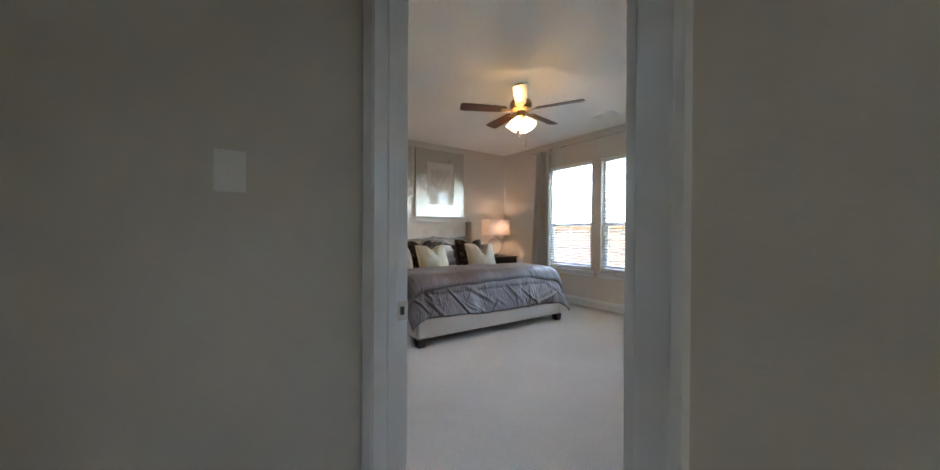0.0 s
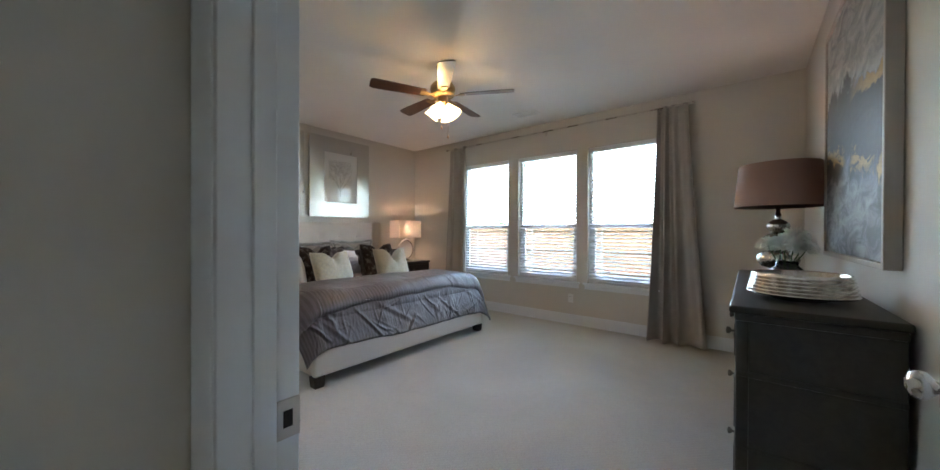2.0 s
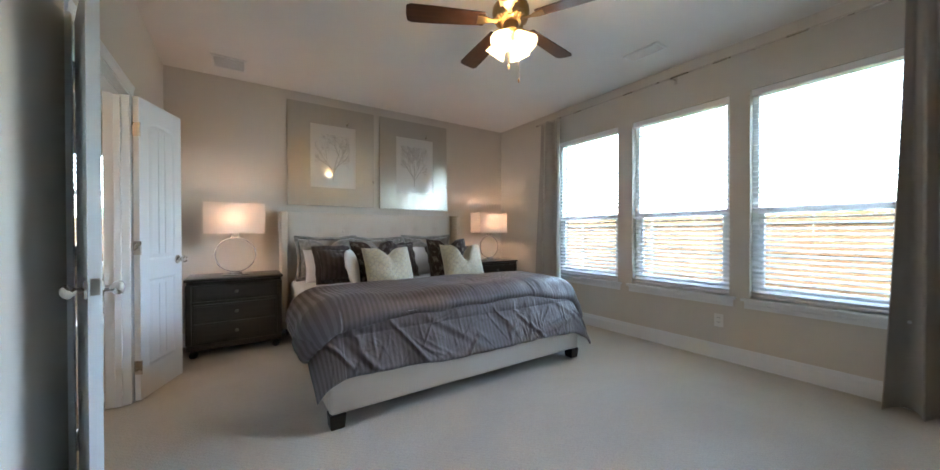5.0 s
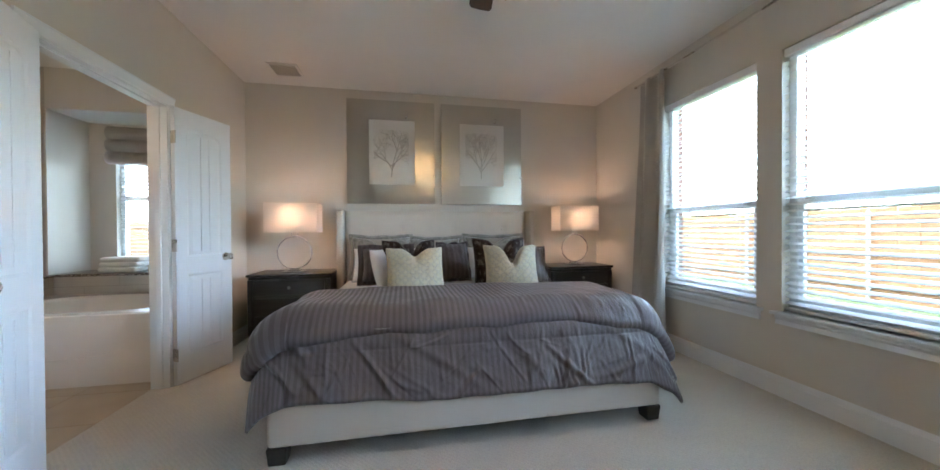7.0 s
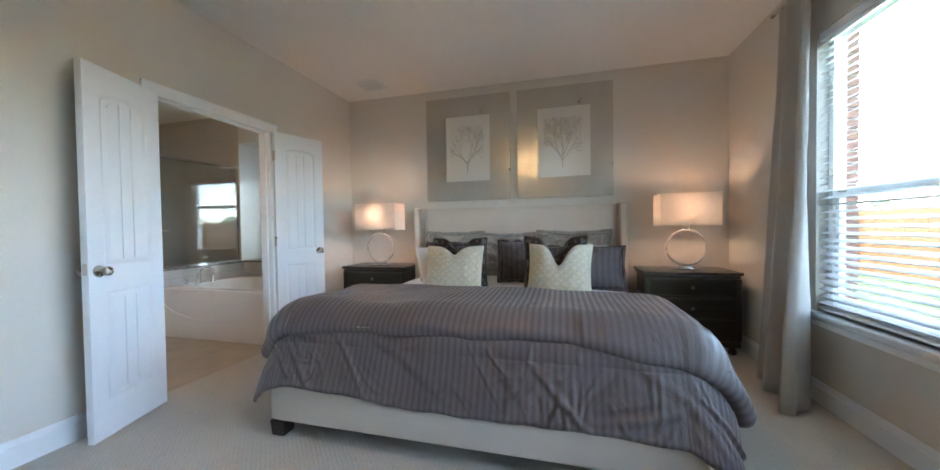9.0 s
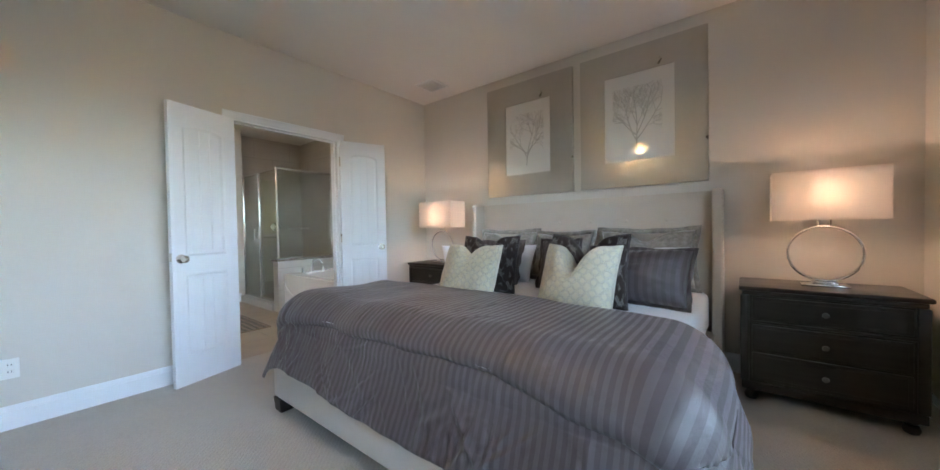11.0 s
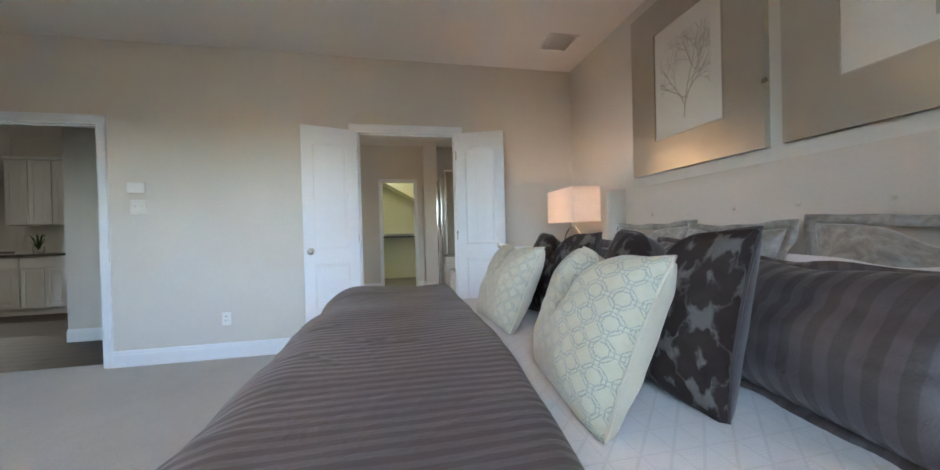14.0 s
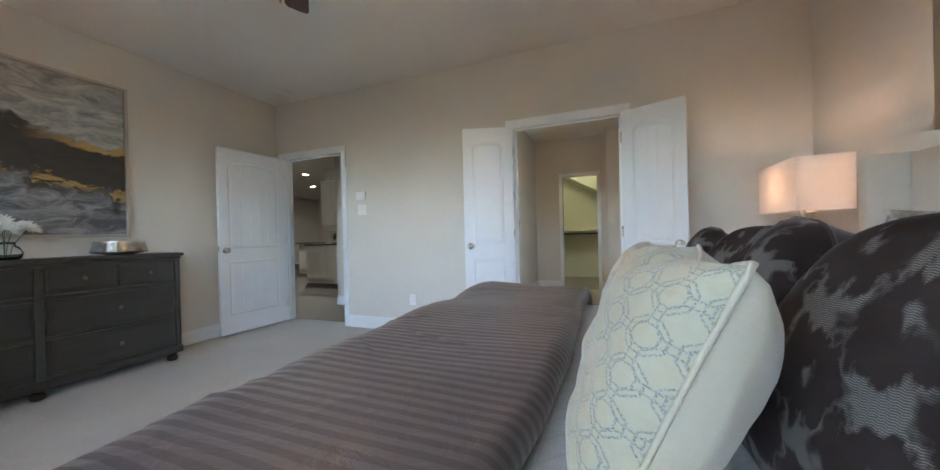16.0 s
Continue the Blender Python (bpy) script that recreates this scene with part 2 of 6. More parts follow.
structure("floor", box(W - T, S - 0.12, -0.12, E + 0.1, N + 0.12, 0.0), CARPET, "beige looped carpet floor of the bedroom", "floor")
structure("ceiling", box(W - T, S - 0.12, H, E + 0.3, N + 0.12, H + 0.12), CEIL, "flat painted ceiling of the bedroom", "ceiling")
structure("wall_north", box(W - T, N, 0, E, N + 0.12, H), WALL, "greige painted wall behind the bed", "wall")
structure("wall_south", box(W, S - 0.12, 0, E, S, H), WALL, "greige painted wall behind the dresser", "wall")
structure("wall_west", boxes((W - T, S - 0.12, 0, W, ENT0, H), (W - T, ENT0, DOORH, W, ENT1, H), (W - T, ENT1, 0, W, BTH0, H),
          (W - T, BTH0, DOORH, W, BTH1, H), (W - T, BTH1, 0, W, N, H)), WALL, "greige painted wall with two doorways", "wall")
_rows = [(E, S - 0.12, 0, E + 0.11, N + 0.12, SILL), (E, S - 0.12, HEAD, E + 0.11, N + 0.12, H)]
_edges = [S - 0.12] + [v for w in reversed(WIN) for v in w] + [N + 0.12]
for a, b in zip(_edges[::2], _edges[1::2]):
    _rows.append((E, a, SILL, E + 0.11, b, HEAD))
structure("wall_east", boxes(*_rows), WALL, "greige painted wall with three windows", "wall")


def base_outline(h=0.135, d=0.017):
    return [(0, 0), (d, 0), (d, h - 0.035), (d * 0.75, h - 0.03), (d * 0.75, h - 0.022), (d * 0.45, h - 0.008), (d * 0.3, h), (0, h)]


def baseboard(a, b, inward):
    """A moulded skirting from a to b on a wall; inward is the way into the room."""
    a, b, inward = Vector((*a, 0)), Vector((*b, 0)), Vector((*inward, 0))
    bm = bmesh.new()
    ends = []
    for p in (a, b):
        ends.append([bm.verts.new(p + inward * u + Vector((0, 0, v))) for u, v in base_outline()])
    n = len(ends[0])
    for k in range(n):
        bm.faces.new((ends[0][k], ends[0][(k + 1) % n], ends[1][(k + 1) % n], ends[1][k]))
    bm.faces.new(ends[0])
    bm.faces.new(list(reversed(ends[1])))
    bmesh.ops.recalc_face_normals(bm, faces=bm.faces)
    return structure("baseboard", bm, TRIM, "white moulded baseboard along the wall", "baseboard", 30)


CW = 0.06
baseboard((W, N), (E, N), (0, -1))
baseboard((E, S), (E, N), (-1, 0))
baseboard((W, S), (E, S), (0, 1))
baseboard((W, ENT1 + CW), (W, BTH0 - CW), (1, 0))
baseboard((W, BTH1 + CW), (W, N), (1, 0))


def casing(name, x, side, y0, y1, h):
    """A door casing on a wall face at x; side: +1 when the room lies towards +x."""
    bm = bmesh.new()
    prof = [(0, 0), (CW, 0), (CW, 0.018), (CW - 0.012, 0.018), (CW - 0.02, 0.013), (0.012, 0.011), (0, 0.006)]
    for yy, sgn in ((y0, -1), (y1, 1)):
        add_prism(bm, [(x + side * d, yy + sgn * u) for u, d in prof], "z", 0, h)
    add_prism(bm, [(x + side * d, h + u) for u, d in prof], "y", y0 - CW, y1 + CW)
    ob = structure(name, bm, TRIM, "white moulded door casing", "trim", 30)
    return ob


casing("trim", W, 1, ENT0, ENT1, DOORH)
casing("trim", W - T, -1, ENT0, ENT1, DOORH)
casing("trim", W, 1, BTH0, BTH1, DOORH)
casing("trim", W - T, -1, BTH0, BTH1, DOORH)


def jamb(y0, y1, h, stop=True):
    bm = bmesh.new()
    g = 0.003
    rows = [(W - T - g, y0 - 0.004, 0, W + g, y0 + 0.016, h), (W - T - g, y1 - 0.016, 0, W + g, y1 + 0.004, h), (W - T - g, y0, h - 0.016, W + g, y1, h + 0.004)]
    if stop:
        rows += [(W - 0.075, y0 + 0.016, 0, W - 0.04, y0 + 0.028, h - 0.016), (W - 0.075, y1 - 0.028, 0, W - 0.04, y1 - 0.016, h - 0.016),
                 (W - 0.075, y0 + 0.016, h - 0.028, W - 0.04, y1 - 0.016, h - 0.016)]
    for r in rows:
        add_box(bm, *r, bevel=0.0015)
    return structure("trim", bm, TRIM, "white painted door jamb lining", "trim")


jamb(ENT0, ENT1, DOORH)
jamb(BTH0, BTH1, DOORH)

# ---- doors ----


def arch(x0, x1, z0, z1, rise, n=14):
    """Outline of a panel with a curved head, from the lower left, anticlockwise."""
    pts = [(x0, z0), (x1, z0), (x1, z1 - rise)]
    for k in range(1, n):
        a = math.pi * k / n
        pts.append(((x0 + x1) / 2 + (x1 - x0) / 2 * math.cos(a), z1 - rise + rise * math.sin(a) ** 0.8))
    pts.append((x0, z1 - rise))
    return pts


def ring_between(bm, outer, inner, yo, yi):
    a = [bm.verts.new((x, yo, z)) for x, z in outer]
    b = [bm.verts.new((x, yi, z)) for x, z in inner]
    n = len(a)
    for k in range(n):
        bm.faces.new((a[k], a[(k + 1) % n], b[(k + 1) % n], b[k]))


def door_leaf(leaf, w, h, knob_x, planks):
    """A moulded two-panel door with a curved top panel and V-grooved boards, hinged at x = 0, in the plane y = 0."""
    th, st = 0.0175, 0.095 if w > 0.6 else 0.085
    body = bmesh.new()
    add_box(body, 0, -th + 0.006, 0, w, th - 0.006, h)
    lock0, lock1 = 0.80, 0.93
    rise = 0.075 if w > 0.6 else 0.05
    ztop = h - 0.13
    for side in (-1, 1):
        y0, y1 = side * (th - 0.006), side * th
        lo, hi = min(y0, y1), max(y0, y1)
        for r in ((0, 0, st, h), (w - st, 0, w, h), (st, 0, w - st, 0.2), (st, lock0, w - st, lock1)):
            add_box(body, r[0], lo, r[1], r[2], hi, r[3])
        a = arch(st, w - st, lock1, ztop, rise)
        crown = [(st, h), (st, ztop - rise)] + list(reversed(a[3:-1])) + [(w - st, ztop - rise), (w - st, h)]
        add_prism(body, crown, "y", lo, hi)
    slab = part("door_panel_frame", body, DOORW, leaf)
    for side in (-1, 1):
        for lower in (True, False):
            rim, field = bmesh.new(), bmesh.new()
            if lower:
                o = [(st, 0.2), (w - st, 0.2), (w - st, lock0), (st, lock0)]
                i1 = [(st + 0.016, 0.216), (w - st - 0.016, 0.216), (w - st - 0.016, lock0 - 0.016), (st + 0.016, lock0 - 0.016)]
                i2 = [(st + 0.042, 0.242), (w - st - 0.042, 0.242), (w - st - 0.042, lock0 - 0.042), (st + 0.042, lock0 - 0.042)]
            else:
                o = arch(st, w - st, lock1, ztop, rise)
                i1 = arch(st + 0.016, w - st - 0.016, lock1 + 0.016, ztop - 0.016, rise)
                i2 = arch(st + 0.042, w - st - 0.042, lock1 + 0.042, ztop - 0.042, rise * 0.9)
            ring_between(rim, o, i1, side * th, side * (th - 0.0058))
            ring_between(rim, i1, i2, side * (th - 0.0058), side * (th - 0.001))
            bmesh.ops.recalc_face_normals(rim, faces=rim.faces)
            part("panel_moulding", rim, DOORW, leaf)
            fx0, fx1 = st + 0.042, w - st - 0.042
            step = (fx1 - fx0) / planks
            ys = sorted((side * (th - 0.006), side * (th - 0.001)))
            for k in range(planks):
                a, b = fx0 + k * step + (0.003 if k else 0), fx0 + (k + 1) * step - (0.003 if k < planks - 1 else 0)
                if lower:
                    poly = [(a, 0.242), (b, 0.242), (b, lock0 - 0.042), (a, lock0 - 0.042)]
                else:
                    def top(x):
                        c, hw = (fx0 + fx1) / 2, (fx1 - fx0) / 2
                        s = math.sqrt(max(0.0, 1 - ((x - c) / hw) ** 2))
                        return ztop - 0.042 - rise * 0.9 + rise * 0.9 * s ** 0.8
                    poly = [(a, lock1 + 0.042), (b, lock1 + 0.042)] + [(b + (a - b) * q / 6, top(b + (a - b) * q / 6)) for q in range(7)]
                add_prism(field, poly, "y", ys[0], ys[1])
            part("panel", field, DOORW, leaf)
    for side in (-1, 1):
        bm = bmesh.new()
        prof = [(0.0, 0.064), (0.012, 0.063), (0.022, 0.058), (0.027, 0.048), (0.025, 0.038), (0.016, 0.03), (0.011, 0.024), (0.012, 0.01), (0.03, 0.007), (0.033, 0.002), (0.033, 0.0)]
        add_lathe(bm, list(reversed(prof)), 24)
        m = pose(knob_x, side * th, 0.915, -90 * side, 0, 0)
        bmesh.ops.recalc_face_normals(bm, faces=bm.faces)
        part("door_knob", bm, NICKEL, leaf, "brushed nickel door knob", 40, m)
    for z in (0.22, 1.02, h - 0.22):
        bm = tube([(-0.004, -th - 0.004, z - 0.045), (-0.004, -th - 0.004, z + 0.045)], 0.007, 10)
        add_box(bm, -0.003, -th, z - 0.045, 0.0, th, z + 0.045)
        part("hinge", bm, NICKEL, leaf, "nickel butt hinge", 40)
    part("latch_plate", box(w - 0.0005, -0.012, 0.90, w + 0.0015, 0.012, 0.96), NICKEL, leaf)


entry = thing("door_1", (W + 0.022, ENT0 + 0.022, 0.012), -3.5, "open white moulded two-panel door with nickel knob, against the dresser wall", "door", "", "structure")
door_leaf(entry, 0.78, 2.03, 0.72, 5)
bath_l = thing("door_2", (W + 0.03, BTH0 + 0.004, 0.012), -72, "narrow white moulded double-door leaf folded open against the wall", "door", "bathroom double doors", "structure")
door_leaf(bath_l, 0.47, 2.03, 0.415, 3)
bath_r = thing("door_3", (W + 0.03, BTH1 - 0.004, 0.012), 69, "narrow white moulded double-door leaf standing open beside the nightstand", "door", "bathroom double doors", "structure")
door_leaf(bath_r, 0.47, 2.03, 0.415, 3)

strike = thing("strike_plate", (0, 0, 0), 0, "nickel strike plate screwed to the entry door jamb", "strike plate")
part("plate", boxes((W - 0.038, ENT1 - 0.0185, 0.845, W + 0.004, ENT1 - 0.0155, 0.915), bevel=0.001), NICKEL, strike)
# A dark block on the plate stands for the shade inside the hole.
part("latch_hole", box(W - 0.026, ENT1 - 0.0195, 0.865, W - 0.010, ENT1 - 0.018, 0.895), plain("hole_shade", (0.02, 0.02, 0.02), 0.8), strike)

# ---- windows, blinds and what lies behind them ----


def glass_material(name="window_glass"):
    n = Nodes(name)
    return n.set((0.68, 0.71, 0.725), 0.0, 0.0, None, Transmission_Weight=1.0, IOR=1.01, Specular_IOR_Level=0.5)


GLASS = glass_material()
# No screen here: a darker tint that dims the bright view through lower panes.
DIM_GLASS = Nodes("dimmed_lower_glass").set((0.45, 0.475, 0.48), 0.0, 0.0, None, Transmission_Weight=1.0, IOR=1.01)
VINYL = plain("white_vinyl", (0.85, 0.86, 0.87), 0.35, vary=0.02, bump=0.02)
SLAT = plain("white_faux_wood_slat", (0.83, 0.84, 0.85), 0.42, vary=0.02, grain=40, bump=0.04)
RAIL_Z = 1.308


def make_window(name, y0, y1):
    win = thing(name, (E, (y0 + y1) / 2, SILL), 0, "white single-hung vinyl window with a meeting rail", "window", "bedroom windows", "structure")
    hw, hh, rz = (y1 - y0) / 2, HEAD - SILL, RAIL_Z - SILL
    fr = bmesh.new()
    for r in ((0.062, -hw, 0, 0.125, -hw + 0.045, hh), (0.062, hw - 0.045, 0, 0.125, hw, hh), (0.062, -hw, 0, 0.125, hw, 0.05), (0.062, -hw, hh - 0.045, 0.125, hw, hh)):
        add_box(fr, *r, bevel=0.003)
    part("window_frame", fr, VINYL, win)
    part("meeting_rail", box(0.066, -hw + 0.045, rz - 0.022, 0.112, hw - 0.045, rz + 0.022, 0.004), VINYL, win)
    sash = bmesh.new()
    for r in ((0.07, -hw + 0.045, 0.05, 0.1, -hw + 0.078, rz), (0.07, hw - 0.078, 0.05, 0.1, hw - 0.045, rz), (0.07, -hw + 0.078, 0.05, 0.1, hw - 0.078, 0.09)):
        add_box(sash, *r, bevel=0.003)
    part("lower_sash", sash, VINYL, win)
    for y in (-hw + 0.12, hw - 0.12):
        part("sash_lock", boxes((0.048, y - 0.022, rz + 0.006, 0.07, y + 0.022, rz + 0.024), (0.05, y - 0.004, rz + 0.02, 0.062, y + 0.018, rz + 0.034), bevel=0.003), NICKEL, win)
    for a, b in ((0.05, rz - 0.02), (rz + 0.02, hh - 0.04)):
        p = part("pane", box(0.088, -hw + 0.04, a, 0.092, hw - 0.04, b), DIM_GLASS if a < 0.1 else GLASS, win)
        p.visible_shadow = False
    stool = box(-0.045, -hw - 0.05, -0.024, 0.062, hw + 0.05, 0.0, 0.006, 2)
    add_prism(stool, [(-0.018, -0.085), (0, -0.085), (0, -0.024), (-0.022, -0.024), (-0.022, -0.04), (-0.014, -0.055)], "y", -hw - 0.03, hw + 0.03)
    part("window_sill", stool, TRIM, win)
    return win


WINDOWS = [make_window("window_%d" % (k + 1), *w) for k, w in enumerate(WIN)]


def slat_mesh(width):
    d = 0.025
    bm = bmesh.new()
    prof = [(-d, -0.0012), (0, 0.0012), (d, -0.0012), (d, 0.001), (0, 0.0034), (-d, 0.001)]
    add_prism(bm, prof, "y", -width / 2, width / 2)
    return mesh_of("slat", bm, SLAT)


def make_blind(y0, y1):
    w = y1 - y0 - 0.012
    bl = thing("window_blind", (E + 0.034, (y0 + y1) / 2, SILL), 0, "white slatted window blind lowered with open slats", "window blind", "bedroom blinds")
    part("headrail", box(-0.028, -w / 2, HEAD - SILL - 0.055, 0.022, w / 2, HEAD - SILL - 0.002, 0.004), SLAT, bl)
    part("bottom_rail", box(-0.024, -w / 2, 0.012, 0.024, w / 2, 0.03, 0.004), SLAT, bl)
    me = slat_mesh(w)
    z = 0.062
    while z < HEAD - SILL - 0.07:
        s = new("slat", me)
        s.parent = bl
        s.matrix_basis = pose(0, 0, z, 0, -19 + random.uniform(-1.2, 1.2), 0)
        z += 0.0435
    for y in (-w * 0.36, w * 0.36):
        part("ladder_cord", tube([(-0.027, y, 0.02), (-0.027, y, HEAD - SILL - 0.05)], 0.0012, 5), SLAT, bl)
    return bl


for w in WIN:
    make_blind(*w)

# ---- curtains ----
ROD_X, ROD_Z = 4.81, 2.61
rod = thing("curtain_rod", (ROD_X, 0, ROD_Z), 0, "thin brushed nickel curtain rod across the windows", "curtain rod")
part("pole", tube([(0, 1.10, 0), (0, 4.60, 0)], 0.0095, 12), NICKEL, rod, "", 40)
for y, s in ((1.10, -1), (4.60, 1)):
    part("finial", lathe([(0.0, 0), (0.014, 0.002), (0.015, 0.02), (0.011, 0.024), (0.013, 0.04), (0.0, 0.044)], 16), NICKEL, rod, "", 40, pose(0, y, 0, -90 * s, 0, 0))
for y in (1.15, 2.83, 4.54):
    part("bracket", boxes((0, y - 0.006, -0.006, E - ROD_X, y + 0.006, 0.004), (E - ROD_X - 0.006, y - 0.014, -0.04, E - ROD_X, y + 0.014, 0.03), (-0.012, y - 0.007, -0.016, 0.014, y + 0.007, -0.008), bevel=0.002), NICKEL, rod)


def make_curtain(ytop0, ytop1, ybot0, ybot1, folds, out, seed, toe=0.0, lead=1):
    cur = thing("curtain", (ROD_X, (ytop0 + ytop1) / 2, 0), 0, "floor-length grey linen curtain gathered beside the windows", "curtain", "window curtains")
    yc = (ytop0 + ytop1) / 2

    def fn(u, v):
        drop = 1 - v
        k = drop ** 1.3
        a = ytop0 + (ytop1 - ytop0) * u
        b = ybot0 + (ybot1 - ybot0) * u
        y = a + (b - a) * k
        ang = 2 * math.pi * folds * (u + 0.035 * math.sin(5 * u + seed) + 0.02 * math.sin(9 * u))
        amp = (0.026 + (out - 0.026) * k ** 0.8) * (0.35 + 0.9 * (u if lead > 0 else 1 - u) ** 1.5)
        x = -amp * math.sin(ang) - toe * k - 0.004 * math.sin(7 * v + 11 * u)
        y += 0.25 * amp * math.cos(ang) * k
        z = 0.012 + v * (ROD_Z - 0.002)
        if v > 0.985:
            x *= 0.8
        x += 0.006 * noise.noise(Vector((u * 9, v * 7, seed)))
        return Vector((max(-0.26, min(0.085, x)), y - yc, z))

    bm = grid(fn, 26 * folds, 40)
    ob = part("drape", bm, CURTAIN, cur, "", 1)
    sol = ob.modifiers.new("thick", "SOLIDIFY")
    sol.thickness = 0.004
    for k in range(folds * 2):
        u = (k + 0.5) / (folds * 2)
        y = ytop0 + (ytop1 - ytop0) * u - yc
        ringp = [(0.019 * math.cos(t) * 0.9, y, ROD_Z - 0.012 + 0.021 * math.sin(t)) for t in [2 * math.pi * q / 14 for q in range(14)]]
        part("curtain_ring", tube(ringp, 0.002, 6, True), NICKEL, cur)
    return cur


make_curtain(1.13, 1.42, 0.93, 1.48, 3, 0.085, 3, 0.03, 1)
make_curtain(4.21, 4.55, 4.02, 4.58, 2, 0.12, 8, 0.10, -1)

# ---- bed ----
BX0, BX1, BY0 = 1.77, 3.905, 3.19
BC = (BX0 + BX1) / 2
bed = thing("bed", (BC, BY0, 0), 0, "king bed upholstered in cream linen with a tall winged headboard", "bed")
hx = (BX1 - BX0) / 2
part("footboard", box(-hx, 0.0, 0.085, hx, 0.075, 0.33, 0.022, 3), LINEN, bed, "", 40)
for s in (-1, 1):
    x0, x1 = sorted((s * hx, s * (hx - 0.075)))
    part("side_rail", box(x0, 0.076, 0.085, x1, 2.15, 0.33, 0.022, 3), LINEN, bed, "", 40)


def tufted_headboard():
    n, m = 64, 36
    w, z0, z1 = hx - 0.02, 0.10, 1.36
    buttons = [(x, z) for j, z in enumerate((0.75, 0.95, 1.15)) for x in [(-0.75 + 0.3 * k + (0.15 if j % 2 else 0)) for k in range(6)]]

    def fn(u, v):
        x, z = -w + 2 * w * u, z0 + (z1 - z0) * v
        d = 0.0
        for bx, bz in buttons:
            r2 = (x - bx) ** 2 + (z - bz) ** 2
            d = max(d, math.exp(-r2 / 0.0012) * 0.014 + math.exp(-r2 / 0.010) * 0.004)
        e = min(1 - v, min(u, 1 - u) * 1.6)
        edge = 0.02 * max(0.0, 1 - e / 0.02) ** 2
        return Vector((x, 2.225 + d + edge, z))
    bm = grid(fn, n, m)
    return bm, buttons


_hb, _btn = tufted_headboard()
part("headboard", box(-hx + 0.022, 2.247, 0.10, hx - 0.022, 2.32, 1.36, 0.012, 2), LINEN, bed, "", 40)
_face = part("headboard_face", _hb, LINEN, bed, "softly button-tufted front", 1)
for bx, bz in _btn:
    part("button", lathe([(0.0, -0.006), (0.009, -0.004), (0.011, 0.0), (0.009, 0.004), (0.0, 0.006)], 12), LINEN, bed, "", 1, pose(bx, 2.232, bz, 90, 0, 0))
for s in (-1, 1):
    bm = prism([(2.095, 0.10), (2.32, 0.10), (2.32, 1.367), (2.13, 1.367), (2.095, 1.35)], "x", *sorted((s * (hx - 0.012), s * (hx + 0.052))))
    bmesh.ops.bevel(bm, geom=list(bm.edges), offset=0.014, segments=3, profile=0.5, affect="EDGES", clamp_overlap=True)
    part("headboard_wing", bm, LINEN, bed, "", 40)
for x in (-hx + 0.045, hx - 0.045):
    for y in (0.045, 2.26):
        bm = bmesh.new()
        r = bmesh.ops.create_cone(bm, cap_ends=True, segments=4, radius1=0.055, radius2=0.066, depth=0.086)
        bmesh.ops.rotate(bm, verts=bm.verts, cent=(0, 0, 0), matrix=Matrix.Rotation(radians(45), 3, "Z"))
        bmesh.ops.translate(bm, verts=bm.verts, vec=(x, y, 0.043))
        bmesh.ops.bevel(bm, geom=list(bm.edges), offset=0.004, segments=1, affect="EDGES")
        part("leg", bm, LEGW, bed)
part("slat_base", box(-hx + 0.08, 0.08, 0.22, hx - 0.08, 2.2, 0.27), plain("base_cloth", (0.12, 0.12, 0.12), 0.9), bed)


def quilt_material():
    """White coverlet quilted in small triangles filled with ribs."""
    n = Nodes("white_quilted_coverlet")
    v = n.coords((1, 1, 1), "UV")
    sep = n.node("ShaderNodeSeparateXYZ")
    n.link(v, sep.inputs[0])
    x, y = sep.outputs[0], sep.outputs[1]
    p = 0.075
    fx = n.math("FRACT", n.math("DIVIDE", x, p))
    fy = n.math("FRACT", n.math("DIVIDE", y, p))
    dia = n.math("GREATER_THAN", n.math("ADD", fx, fy), 1.0)
    chk = n.math("GREATER_THAN", n.math("FRACT", n.math("ADD", n.math("DIVIDE", x, 2 * p), 0.0)), 0.5)
    sel = n.math("ABSOLUTE", n.math("SUBTRACT", dia, chk))
    rx = n.math("SINE", n.math("MULTIPLY", x, 6.283 / 0.0075))
    ry = n.math("SINE", n.math("MULTIPLY", y, 6.283 / 0.0075))
    rib = n.node("ShaderNodeMix")
    n.link(sel, rib.inputs[0])
    n.link(rx, rib.inputs[2])
    n.link(ry, rib.inputs[3])
    line = n.math("LESS_THAN", n.math("ABSOLUTE", n.math("SUBTRACT", n.math("ADD", fx, fy), 1.0)), 0.06)
    seam = n.math("MAXIMUM", line, n.math("MAXIMUM", n.math("LESS_THAN", fx, 0.05), n.math("LESS_THAN", fy, 0.05)))
    col = n.mix(n.noise(v, 6, 3), (0.80, 0.815, 0.85), (0.86, 0.87, 0.895))
    col = n.mix(n.math("MULTIPLY", seam, 0.3), col, (0.6, 0.61, 0.64))
    nm = n.bump(n.math("SUBTRACT", n.math("MULTIPLY", rib.outputs[0], 0.10), seam), 0.45, 0.004)
    nm = n.bump(n.noise(v, 5, 4), 0.25, 0.012, nm)
    return n.set(col, 0.85, 0.0, nm, Sheen_Weight=0.2)


QUILT = quilt_material()
MZ = 0.605


